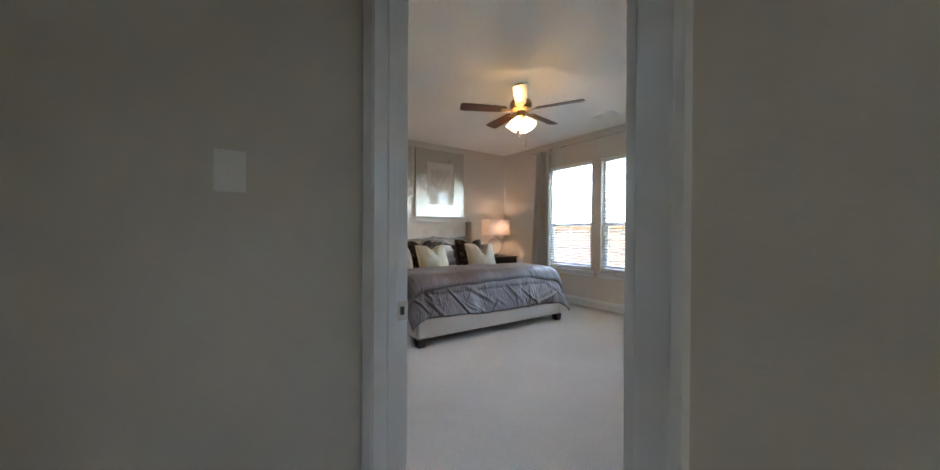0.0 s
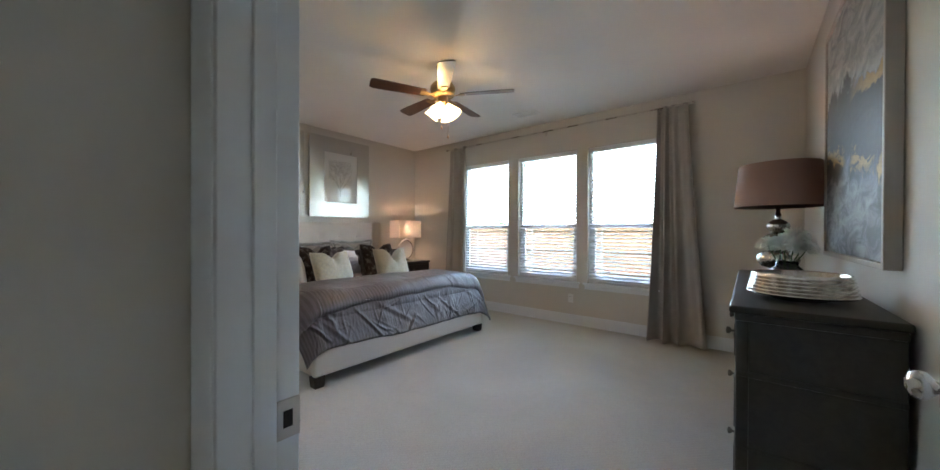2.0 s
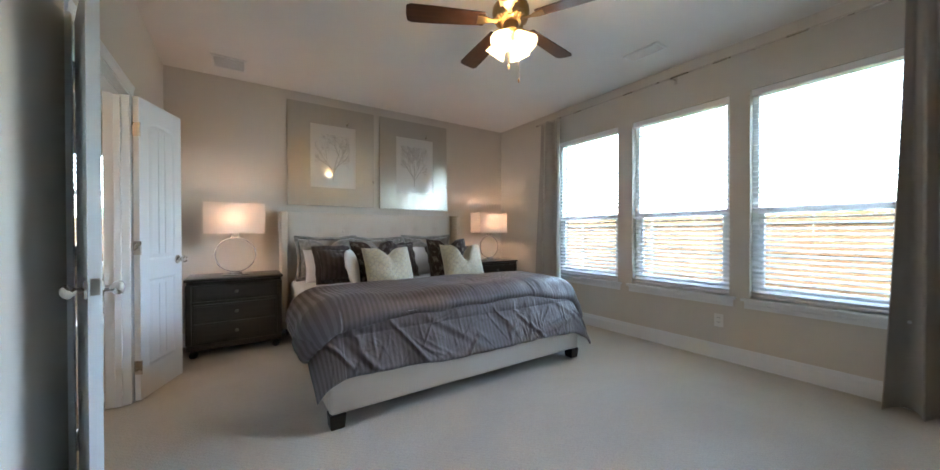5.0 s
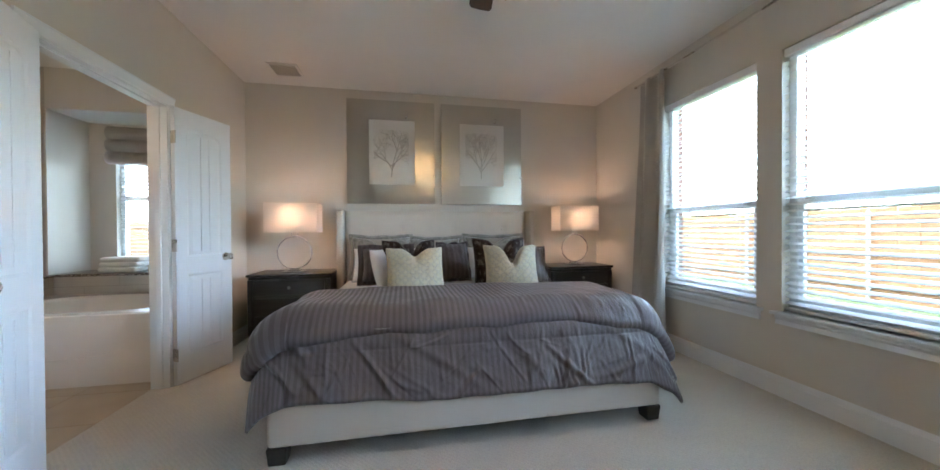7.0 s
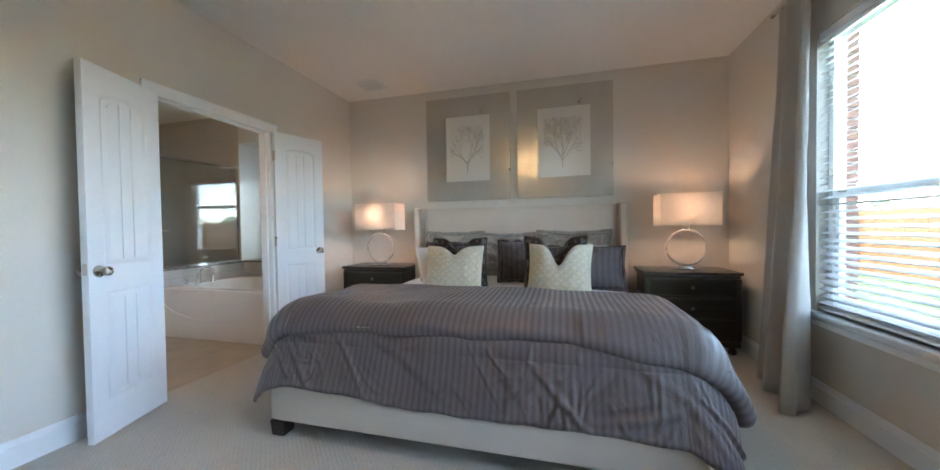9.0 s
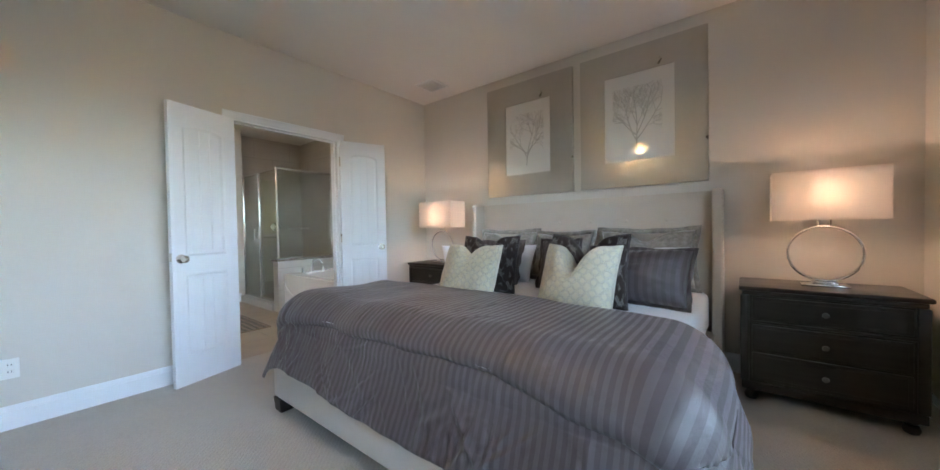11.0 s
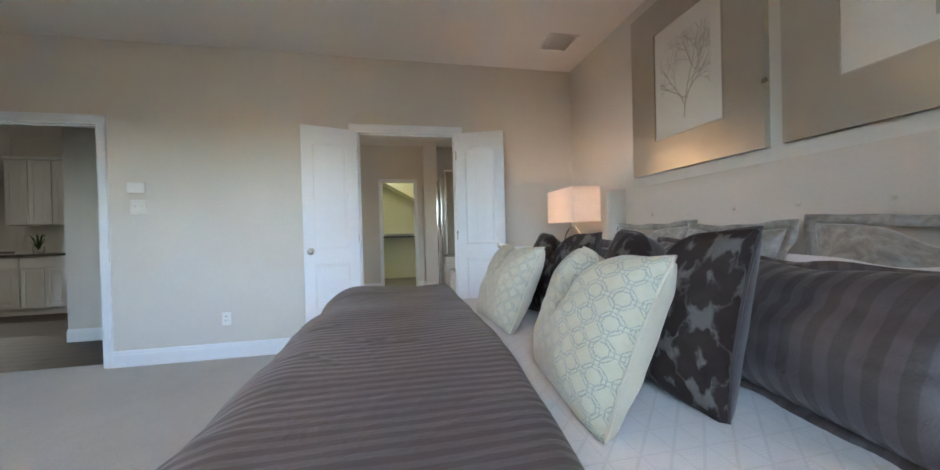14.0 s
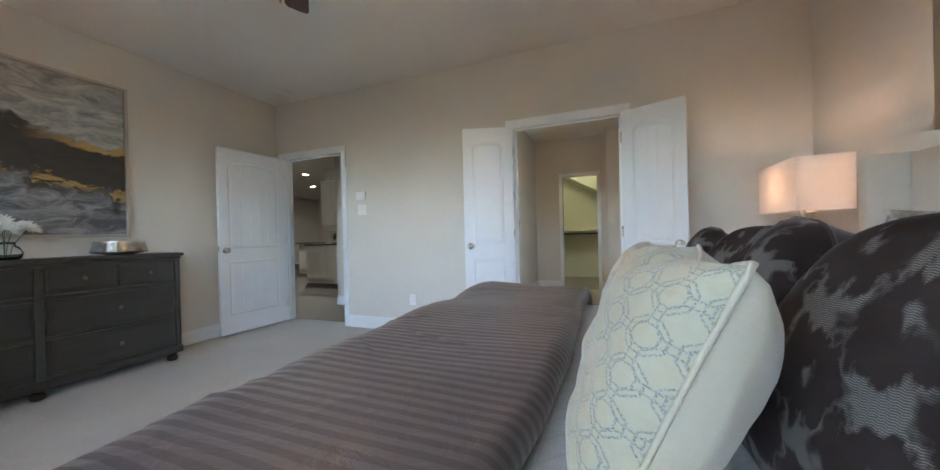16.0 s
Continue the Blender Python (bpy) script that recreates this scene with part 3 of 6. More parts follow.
def creases(seed, count, a0, a1, b0, b1, slant, size=1.0):
    """Random pulled creases: start, direction, length, width and height."""
    rnd = random.Random(seed)
    out = []
    for _ in range(count):
        ang = rnd.choice((-1, 1)) * rnd.uniform(*slant)
        out.append((rnd.uniform(a0, a1), rnd.uniform(b0, b1), math.sin(ang), -math.cos(ang), rnd.uniform(0.10, 0.38) * size, rnd.uniform(0.005, 0.011) * size, rnd.uniform(0.002, 0.0065) * size, rnd.uniform(-1.5, 1.5)))
    return out


def crease_height(rows, a, b):
    h = 0.0
    for ca, cb, dx, dy, ln, wd, ht, bend in rows:
        ra, rb = a - ca, b - cb
        s = (ra * dx + rb * dy) / ln
        if s < 0 or s > 1:
            continue
        c = (ra * dy - rb * dx) + bend * 0.05 * s * s
        if abs(c) > 3 * wd:
            continue
        q = c / wd
        h += ht * math.sin(math.pi * s) ** 0.7 * (math.exp(-q * q) - 0.5 * math.exp(-(q - 1.6) ** 2))
    return h


def drape(hw, y_head, y_foot, top, drop_side, drop_foot, lift, crown, seed, wrinkle, radius=0.085, nu=150, nv=120, rim=0.0, side_out=0.02, shift=0.0, roll=0.0, rows=(), skew=0.0, hem=0.0, arch_drop=0.0):
    """A cover lying on the bed and falling over its sides and foot. The cloth's own coordinates a, b run across and along.
    roll: the cloth turns under itself at head and foot, as a fold does."""
    def place(a, b):
        dx = max(0.0, abs(a) - hw)
        dy = max(0.0, (y_foot - b))
        e = math.hypot(dx, dy)
        sx = math.copysign(1, a)
        cx = max(-hw, min(hw, a))
        cy = max(y_foot, b)
        if e > 1e-6:
            wx, wy = sx * dx / e, -dy / e
        else:
            wx = wy = 0.0
        q = radius * math.pi / 2
        if e < q:
            o, z = radius * math.sin(e / radius), radius * (1 - math.cos(e / radius))
        else:
            o, z = radius + side_out * (e - q) / 0.3, radius + (e - q)
        # a fall over the corner swings outwards into a cone
        mixed = 2 * abs(wx * wy)
        o += 0.03 * mixed * min(1.0, e / 0.35)
        x, y, zz = cx + wx * o, cy + wy * o, top - z
        flat = max(0.0, 1 - e / 0.2)
        zz += crown * (1 - min(1.0, abs(a) / (hw + 0.1)) ** 3) * flat
        return Vector((x, y, zz)), e, wx, wy

    def foot_drop(u):
        return drop_foot + skew * (u - 0.5) + arch_drop * ((2 * u - 1) ** 2 - 0.4) + hem * noise.noise(Vector((u * 6, seed, 1.7))) + 0.5 * hem * noise.noise(Vector((u * 17, seed, 4.7)))

    def fn(u, v):
        a = shift - (hw + drop_side) + 2 * (hw + drop_side) * u
        turn_f = turn_h = 0.0
        vv = v
        if roll:
            if v > 0.9:
                turn_f, vv = (v - 0.9) / 0.1, 1.0
            elif v < 0.1:
                turn_h, vv = (0.1 - v) / 0.1, 0.0
            else:
                vv = (v - 0.1) / 0.8
        yh = y_head + (0.5 * hem * noise.noise(Vector((u * 5, seed, 8.1))) - 0.68 * max(0.0, u - 0.62) ** 1.5 if roll else 0.0)
        b = yh + (y_foot - foot_drop(u) - yh) * vv
        p, e, wx, wy = place(a, b)
        q1, *_ = place(a + 0.01, b)
        q2, *_ = place(a, b + 0.01)
        nrm = (q1 - p).cross(q2 - p)
        if nrm.length < 1e-9:
            nrm = Vector((0, 0, 1))
        nrm.normalize()
        s = Vector((a * 3.1, b * 2.3, seed))
        fall0 = min(1.0, e / 0.12)
        warp = noise.noise(s * 0.6)
        h = wrinkle * (1.3 * noise.noise(s) + 0.4 * noise.noise(Vector((a * 9 + 2 * warp, b * 4, seed + 5))))
        for fa, fb, k, q in ((5.5, 2.2, 1.0, 9), (8.0, -5.0, 0.7, 31), (15.0, 7.0, 0.45, 57)):
            c = abs(noise.noise(Vector((a * fa + b * fb * 0.6 + 1.6 * warp, b * abs(fb) * 0.5 - a * fb * 0.25, seed + q))))
            mask = max(0.0, noise.noise(Vector((a * 1.7, b * 1.7, seed + q + 3))) + 0.35)
            h += wrinkle * k * (0.35 + 0.65 * fall0) * mask * max(0.0, 1 - c / 0.09) ** 1.5
        fall = min(1.0, e / 0.25)
        h += fall * wrinkle * 0.8 * (math.sin(a * 11 + 4 * noise.noise(s * 0.8)) * abs(wy) + math.sin(b * 15 + 3 * noise.noise(s)) * abs(wx))
        if rows:
            h += crease_height(rows, a, b)
        r = 1.0
        if rim:
            d = (hw + drop_side) - abs(a - shift)
            if not roll:
                d = min(d, (1 - v) * abs(y_foot - drop_foot - y_head), v * abs(y_foot - drop_foot - y_head))
            r = math.sqrt(max(0.0, 1 - max(0.0, 1 - d / rim) ** 2))
        full = lift * (1 + 0.25 * noise.noise(Vector((a * 2.2, seed, b * 2)))) * r + h * (0.4 + 0.6 * r)
        turn = max(turn_f, turn_h)
        if turn > 0:
            along = (q2 - p).normalized() * (1 if turn_h > 0 else -1)
            phi = math.pi * turn
            return p + nrm * full * (0.5 + 0.5 * math.cos(phi)) + along * roll * r * math.sin(phi) * (1 + 0.3 * noise.noise(Vector((a * 4, seed, 2.2))))
        return p + nrm * full

    def uv(u, v):
        return (-(hw + drop_side) + 2 * (hw + drop_side) * u, y_head + (y_foot - drop_foot - y_head) * v)
    return grid(fn, nu, nv, uv)


mattress = thing("mattress", (BC, BY0, 0), 0, "king mattress under a white quilted coverlet", "mattress")
part("mattress_core", box(-hx + 0.085, 0.085, 0.27, hx - 0.085, 2.19, MZ - 0.02, 0.05, 3), plain("mattress_ticking", (0.7, 0.7, 0.7), 0.8), mattress, "", 40)
_cv = part("coverlet", drape(hx - 0.10, 2.195, 0.10, MZ, 0.28, 0.02, 0.002, 0.01, 2.0, 0.004, 0.06, 110, 90, 0, 0.0), QUILT, mattress, "white quilted coverlet", 1)


def duvet_material(name="plum_grey_striped_sateen", k=1.0, stripe=0.032):
    """Plum-grey sateen with woven stripes that differ by gloss."""
    n = Nodes(name)
    v = n.coords((1, 1, 1), "UV")
    sep = n.node("ShaderNodeSeparateXYZ")
    n.link(v, sep.inputs[0])
    wob = n.math("MULTIPLY", n.math("SUBTRACT", n.noise(v, 3.0, 2), 0.5), 0.006)
    fx = n.math("FRACT", n.math("DIVIDE", n.math("ADD", sep.outputs[0], wob), stripe))
    st = n.ramp(fx, [(0.0, (0, 0, 0)), (0.03, (1, 1, 1)), (0.5, (1, 1, 1)), (0.53, (0, 0, 0))])
    weave = n.noise(n.coords((1, 14, 1), "UV"), 260, 2)
    a = n.mix(weave, shade((0.082, 0.067, 0.068), k), shade((0.102, 0.085, 0.087), k))
    b = n.mix(weave, shade((0.113, 0.095, 0.100), k), shade((0.134, 0.114, 0.121), k))
    col = n.mix(st, a, b)
    rough = n.mix(st, (0.50, 0.50, 0.50), (0.33, 0.33, 0.33))
    cr = n.noise(n.coords((1, 0.6, 1), "UV", (0, 0, 25)), 16, 6, 0.66, 0.8)
    nm = n.bump(cr, 0.5, 0.012)
    nm = n.bump(weave, 0.12, 0.0006, nm)
    return n.set(col, rough, 0.0, nm, Sheen_Weight=0.06, Sheen_Roughness=0.35, Specular_IOR_Level=0.42)


DUVET = duvet_material()
# Same sateen as DUVET, darkened: the shams' shade is put into the colour.
SHAM_SHADED = duvet_material("shaded_plum_striped_sateen", 0.7, 0.05)
duvet = thing("duvet", (BC, BY0, 0), 0, "rumpled plum-grey striped sateen duvet folded back across the bed", "duvet")
_front = creases(5, 26, -1.15, 1.15, -0.22, 0.12, (0.5, 1.25), 2.1) + creases(6, 50, -1.1, 1.1, -0.30, 0.10, (0.25, 1.2)) + creases(7, 9, 0.15, 0.95, -0.05, 0.12, (0.0, 0.25), 1.5)
_top = creases(8, 16, -0.9, 0.95, 0.0, 0.7, (0.1, 1.0))
part("duvet_lower_layer", drape(hx - 0.085, 0.62, 0.19, MZ + 0.012, 0.32, 0.42, 0.02, 0.015, 11.0, 0.007, 0.11, 400, 150, 0.02, 0.12, 0.03, 0.0, _front, 0.05, 0.022), DUVET, duvet, "", 1)
part("duvet_folded_layer", drape(hx - 0.075, 0.80, 0.25, MZ + 0.020, 0.32, 0.132, 0.088, 0.008, 23.0, 0.008, 0.13, 260, 120, 0.03, 0.10, 0.05, 0.05, _top, 0.02, 0.02, 0.07), DUVET, duvet, "folded-back upper layer", 1)

# ---- pillows ----


def pillow_mesh(name, w, h, t, material, chop=0.0, seed=0, pinch=0.07, n=40, crease=0.006, power=0.5):
    bm = bmesh.new()
    lay = bm.loops.layers.uv.new("cloth")

    def girth(half):
        """Cloth length from the middle to the seam, so that the weave is not stretched."""
        out, s, old = [0.0], 0.0, t / 2
        for k in range(1, n // 2 + 1):
            q = 2 * k / n
            y = t / 2 * max(0.0, 1 - q * q) ** power
            s += math.hypot(2 * half / n, 0.75 * (y - old))
            old = y
            out.append(s)
        return out
    gx, gz = girth(w / 2), girth(h / 2)

    def measure_along(g, i):
        k = i - n // 2
        return math.copysign(g[abs(k)], k)

    def pt(u, v, side):
        x = u * w / 2 * (1 - pinch * (1 - v * v))
        z = v * h / 2 * (1 - pinch * (1 - u * u))
        d = (max(0.0, 1 - u * u) * max(0.0, 1 - v * v)) ** power
        y = side * t / 2 * d
        if chop:
            k = max(0.0, (v + 0.25) / 1.25) ** 1.5
            g = math.exp(-(u / 0.30) ** 2)
            z -= chop * g * k
            y += side * 0.25 * chop * math.exp(-((abs(u) - 0.42) / 0.25) ** 2) * k * d
            y -= side * 0.5 * chop * math.exp(-(u / 0.13) ** 2) * max(0.0, v + 0.1) * d
        s = Vector((u * 2.3, v * 2.3, seed + side))
        f = d * (noise.noise(s) * 2.0 + 0.8 * noise.noise(s * 2.7))
        y += side * crease * f
        z += 0.4 * crease * noise.noise(Vector((u * 1.4, v * 1.4, seed + 3)))
        if side > 0:
            y *= 0.9
        return Vector((x, y, z + h / 2))
    for side in (-1, 1):
        rows = [[bm.verts.new(pt(-1 + 2 * i / n, -1 + 2 * j / n, side)) for i in range(n + 1)] for j in range(n + 1)]
        for j in range(n):
            for i in range(n):
                q = ((i, j), (i + 1, j), (i + 1, j + 1), (i, j + 1))
                if side > 0:
                    q = tuple(reversed(q))
                f = bm.faces.new([rows[b][a] for a, b in q])
                f.material_index = 1 if side > 0 else 0
                for l, (a, b) in zip(f.loops, q):
                    l[lay].uv = (side * measure_along(gx, a), measure_along(gz, b))
    bmesh.ops.remove_doubles(bm, verts=bm.verts, dist=0.0005)
    return bm


def edge_cord(w, h, pinch, chop, r, material, parent, seed, label=""):
    pts = []
    for k in range(96):
        q = k / 24
        i, f = int(q), q - int(q)
        u, v = ((-1 + 2 * f, -1), (1, -1 + 2 * f), (1 - 2 * f, 1), (-1, 1 - 2 * f))[i]
        x = u * w / 2 * (1 - pinch * (1 - v * v))
        z = v * h / 2 * (1 - pinch * (1 - u * u))
        if chop and v > -0.25:
            z -= chop * math.exp(-(u / 0.30) ** 2) * ((v + 0.25) / 1.25) ** 1.5
        pts.append((x, 0, z + h / 2))
    part("piping", tube(pts, r, 6, True), material, parent, label, 1)


def flange(w, h, d, pinch, material, parent, seed):
    """A flat, slightly wavy border round a sham."""
    bm = bmesh.new()
    lay = bm.loops.layers.uv.new("cloth")
    n = 120
    rings = [[], []]
    for k in range(n):
        q = 4 * k / n
        i, f = int(q), q - int(q)
        u, v = ((-1 + 2 * f, -1), (1, -1 + 2 * f), (1 - 2 * f, 1), (-1, 1 - 2 * f))[i]
        x = u * w / 2 * (1 - pinch * (1 - v * v))
        z = v * h / 2 * (1 - pinch * (1 - u * u)) + h / 2
        ox = (u if abs(u) > 0.999 else 0) * d
        oz = (v if abs(v) > 0.999 else 0) * d
        wv = 0.012 * math.sin(k * 0.55 + seed) + 0.03 * noise.noise(Vector((k * 0.13, seed, 0)))
        rings[0].append(bm.verts.new((x * 0.985, 0.002, (z - h / 2) * 0.985 + h / 2)))
        rings[1].append(bm.verts.new((x + ox, wv, z + oz)))
    for k in range(n):
        f = bm.faces.new((rings[0][k], rings[0][(k + 1) % n], rings[1][(k + 1) % n], rings[1][k]))
        for l in f.loops:
            l[lay].uv = (l.vert.co.x, l.vert.co.z)
    ob = part("flange", bm, material, parent, "", 1)
    so = ob.modifiers.new("thick", "SOLIDIFY")
    so.thickness, so.offset = 0.006, 0


def cream_material():
    """Cream cloth embroidered with interlocking octagons in metallic thread."""
    n = Nodes("cream_embroidered_cloth")
    v = n.coords((1, 1, 1), "UV")
    sep = n.node("ShaderNodeSeparateXYZ")
    n.link(v, sep.inputs[0])
    x = n.math("ADD", sep.outputs[0], n.math("MULTIPLY", n.math("SUBTRACT", n.noise(v, 14, 2), 0.5), 0.002))
    y = n.math("ADD", sep.outputs[1], n.math("MULTIPLY", n.math("SUBTRACT", n.noise(v, 13, 2), 0.5), 0.002))

    def lattice(ox, oy, p, r):
        fx = n.math("ABSOLUTE", n.math("SUBTRACT", n.math("FRACT", n.math("ADD", n.math("DIVIDE", x, p), ox)), 0.5))
        fy = n.math("ABSOLUTE", n.math("SUBTRACT", n.math("FRACT", n.math("ADD", n.math("DIVIDE", y, p), oy)), 0.5))
        octo = n.math("MAXIMUM", n.math("MAXIMUM", fx, fy), n.math("MULTIPLY", n.math("ADD", fx, fy), 0.7071))
        return n.math("LESS_THAN", n.math("ABSOLUTE", n.math("SUBTRACT", octo, r)), 0.022)
    line = n.math("MAXIMUM", lattice(0, 0, 0.062, 0.41), n.math("MAXIMUM", lattice(0.5, 0.5, 0.062, 0.41), lattice(0, 0, 0.062, 0.27)))
    glint = n.noise(v, 420, 2)
    thread = n.mix(n.ramp(glint, [(0.35, (0, 0, 0)), (0.7, (1, 1, 1))]), (0.17, 0.165, 0.125), (0.50, 0.50, 0.46))
    base = n.mix(n.noise(v, 60, 3), (0.42, 0.385, 0.275), (0.51, 0.475, 0.36))
    col = n.mix(line, base, thread)
    nm = n.bump(n.math("ADD", line, n.math("MULTIPLY", n.noise(v, 90, 4), 0.6)), 0.6, 0.003)
    return n.set(col, n.mix(line, (0.8, 0.8, 0.8), (0.35, 0.35, 0.35)), n.math("MULTIPLY", line, 0.1), nm, Sheen_Weight=0.2)


def ikat_material():
    """Dark plum velvet blotches on a silver herringbone ground."""
    n = Nodes("plum_ikat_velvet")
    v = n.coords((1, 1, 1), "UV")
    sep = n.node("ShaderNodeSeparateXYZ")
    n.link(v, sep.inputs[0])
    x, y = sep.outputs[0], sep.outputs[1]
    px, py = 0.150, 0.185
    wx = n.math("ADD", x, n.math("MULTIPLY", n.math("SUBTRACT", n.noise(n.coords((1, 0.7, 1), "UV"), 17, 3), 0.5), 0.10))
    wy = n.math("ADD", y, n.math("MULTIPLY", n.math("SUBTRACT", n.noise(n.coords((1.6, 0.6, 1), "UV"), 26, 4), 0.5), 0.12))

    def dist(ox, oy):
        fx = n.math("MULTIPLY", n.math("SUBTRACT", n.math("FRACT", n.math("ADD", n.math("DIVIDE", wx, px), ox)), 0.5), px)
        fy = n.math("MULTIPLY", n.math("SUBTRACT", n.math("FRACT", n.math("ADD", n.math("DIVIDE", wy, py), oy)), 0.5), py * 0.75)
        return n.math("SQRT", n.math("ADD", n.math("MULTIPLY", fx, fx), n.math("MULTIPLY", fy, fy)))
    d = n.math("MINIMUM", dist(0, 0), dist(0.5, 0.5))
    blot = n.ramp(d, [(0.0, (0, 0, 0)), (0.006, (0.1, 0.1, 0.1)), (0.013, (1, 1, 1)), (0.048, (1, 1, 1)), (0.055, (0, 0, 0))])
    her = n.math("SINE", n.math("MULTIPLY", n.math("ADD", n.math("ABSOLUTE", n.math("SUBTRACT", n.math("FRACT", n.math("DIVIDE", x, 0.007)), 0.5)), n.math("DIVIDE", y, 0.0030)), 6.283))
    ground = n.mix(n.ramp(her, [(0.3, (0, 0, 0)), (0.7, (1, 1, 1))]), (0.07, 0.064, 0.058), (0.19, 0.175, 0.158))
    velvet = n.mix(n.noise(v, 20, 4), (0.014, 0.009, 0.008), (0.040, 0.028, 0.026))
    col = n.mix(blot, ground, velvet)
    nm = n.bump(blot, 0.35, 0.003)
    nm = n.bump(n.noise(v, 350, 3), 0.3, 0.001, nm)
    return n.set(col, n.mix(blot, (0.55, 0.55, 0.55), (0.75, 0.75, 0.75)), 0.0, nm, Sheen_Weight=0.1, Sheen_Roughness=0.3, Specular_IOR_Level=0.15)


def velvet_material():
    n = Nodes("silver_crushed_velvet")
    v = n.coords((1, 1, 1), "UV")
    g = n.noise(n.coords((1.0, 1.2, 1), "UV"), 30, 5, 0.6, 0.4)
    col = n.mix(n.ramp(g, [(0.35, (0, 0, 0)), (0.66, (1, 1, 1))]), (0.22, 0.21, 0.19), (0.37, 0.355, 0.325))
    return n.set(col, n.mix(g, (0.55, 0.55, 0.55), (0.3, 0.3, 0.3)), 0.0, n.bump(g, 0.5, 0.005), Sheen_Weight=0.6, Sheen_Roughness=0.35)


CREAM, IKAT, VELVET = cream_material(), ikat_material(), velvet_material()
CREAM_BACK = cloth("cream_plain_cloth", (0.52, 0.48, 0.375), 0.8, 900, 0.05, 0.3, 0.2, crumple=10)
IKAT_BACK = cloth("plum_plain_velvet", (0.042, 0.033, 0.034), 0.75, 900, 0.2, 0.25, 0.1)
WHITEC = cloth("white_cotton", (0.78, 0.79, 0.82), 0.85, 1000, 0.03, 0.15, 0.1, crumple=8)


def pillow(name, at, w, h, t, material, lean, turn, label, category="pillow", group="", chop=0.0, seed=0, pinch=0.07, piping=None, border=0.0, crease=0.006, roll=0, power=0.42, back=None):
    th = new(name)
    th.empty_display_size = 0.1
    th.matrix_basis = pose(*at, 0, 0, turn) @ pose(0, 0, 0, -lean, roll, 0)
    tagged(th, label, category, group)
    cover = part("pillow_cover", pillow_mesh(name, w, h, t, material, chop, seed, pinch, 40, crease, power), material, th, "", 1)
    cover.data.materials.append(back or piping or material)
    if piping:
        edge_cord(w, h, pinch, chop, 0.0045, piping, th, seed)
    if border:
        flange(w, h, border, pinch, material, th, seed)
    return th


PZ = MZ + 0.010
for x, w, s, tl, dy in ((2.19, 0.62, 1, 3, -0.02), (2.76, 0.56, 2, -5, -0.03), (3.46, 0.68, 3, 4, 0.0)):
    pillow("pillow_sham", (x, 5.24 + dy, PZ + 0.035), w, 0.43 - 0.02 * (s == 2), 0.17, VELVET, 14, tl, "silver-grey crushed velvet sham leaning on the headboard", "pillow", "velvet shams", 0.075, s, 0.09, None, 0.035, 0.022)
for x, s in ((2.24, 4), (3.44, 5)):
    pillow("bed_pillow", (x, 5.02, PZ), 0.66, 0.37, 0.18, WHITEC, 26, 0, "white cotton bed pillow propped behind the shams", "pillow", "white pillows", 0.02, s, 0.05, None, 0, 0.01)
pillow("bed_pillow", (2.30, 4.50, PZ), 0.40, 0.37, 0.13, WHITEC, 14, 70, "white cotton bed pillow standing on its edge", "pillow", "white pillows", 0, 6, 0.05)
pillow("striped_sham", (3.50, 4.62, PZ + 0.012), 0.64, 0.37, 0.27, SHAM_SHADED, 30, -5, "plum-grey striped sateen sham with a flat flange, shade in its colour", "pillow", "striped shams", 0.015, 7, 0.05, None, 0.022, 0.008)
pillow("striped_sham", (2.26, 4.86, PZ + 0.03), 0.46, 0.34, 0.20, SHAM_SHADED, 26, 4, "plum-grey striped sateen sham with a flat flange, shade in its colour", "pillow", "striped shams", 0.015, 8, 0.05, None, 0.05, 0.012)
pillow("striped_sham", (2.93, 4.80, PZ + 0.03), 0.30, 0.38, 0.18, SHAM_SHADED, 22, 8, "plum-grey striped sateen sham tucked between the cushions, shade in its colour", "pillow", "striped shams", 0.0, 9, 0.05, None, 0.02, 0.012)
pillow("throw_pillow", (2.50, 4.44, PZ), 0.48, 0.46, 0.23, IKAT, 21, 12, "dark plum ikat velvet cushion with a pinched top", "cushion", "ikat cushions", 0.13, 10, 0.07, IKAT_BACK, power=0.36)
pillow("throw_pillow", (3.29, 4.42, PZ - 0.015), 0.50, 0.47, 0.25, IKAT, 13, 2, "dark plum ikat velvet cushion with a pinched top", "cushion", "ikat cushions", 0.15, 12, 0.07, IKAT_BACK, power=0.36)
pillow("throw_pillow", (2.52, 4.15, PZ - 0.01), 0.46, 0.42, 0.20, CREAM, 25, 4, "cream cushion embroidered with silvery octagons", "cushion", "cream cushions", 0.07, 13, 0.05, CREAM_BACK, power=0.34)
pillow("throw_pillow", (3.31, 4.14, PZ - 0.01), 0.46, 0.43, 0.24, CREAM, 23, -6, "cream cushion embroidered with silvery octagons, chopped top", "cushion", "cream cushions", 0.16, 14, 0.08, CREAM_BACK, power=0.36)

# ---- nightstands ----


def bun_foot(bm, x, y, h=0.075, r=0.034):
    add_lathe(bm, [(r * 0.5, 0), (r * 0.85, 0.008), (r, h * 0.35), (r * 0.8, h * 0.62), (r * 0.5, h * 0.7), (r * 0.75, h * 0.8), (r * 0.75, h)], 16, (x, y, 0))


def moulding(parent, material, x0, x1, y_front, y_back, z0, z1, out):
    """A rounded moulding along the front and both ends of a case."""
    part("moulding", box(x0 - out, y_front - out, z0, x1 + out, y_back, z1, min(0.45 * (z1 - z0), 0.008), 2), material, parent, "", 40)


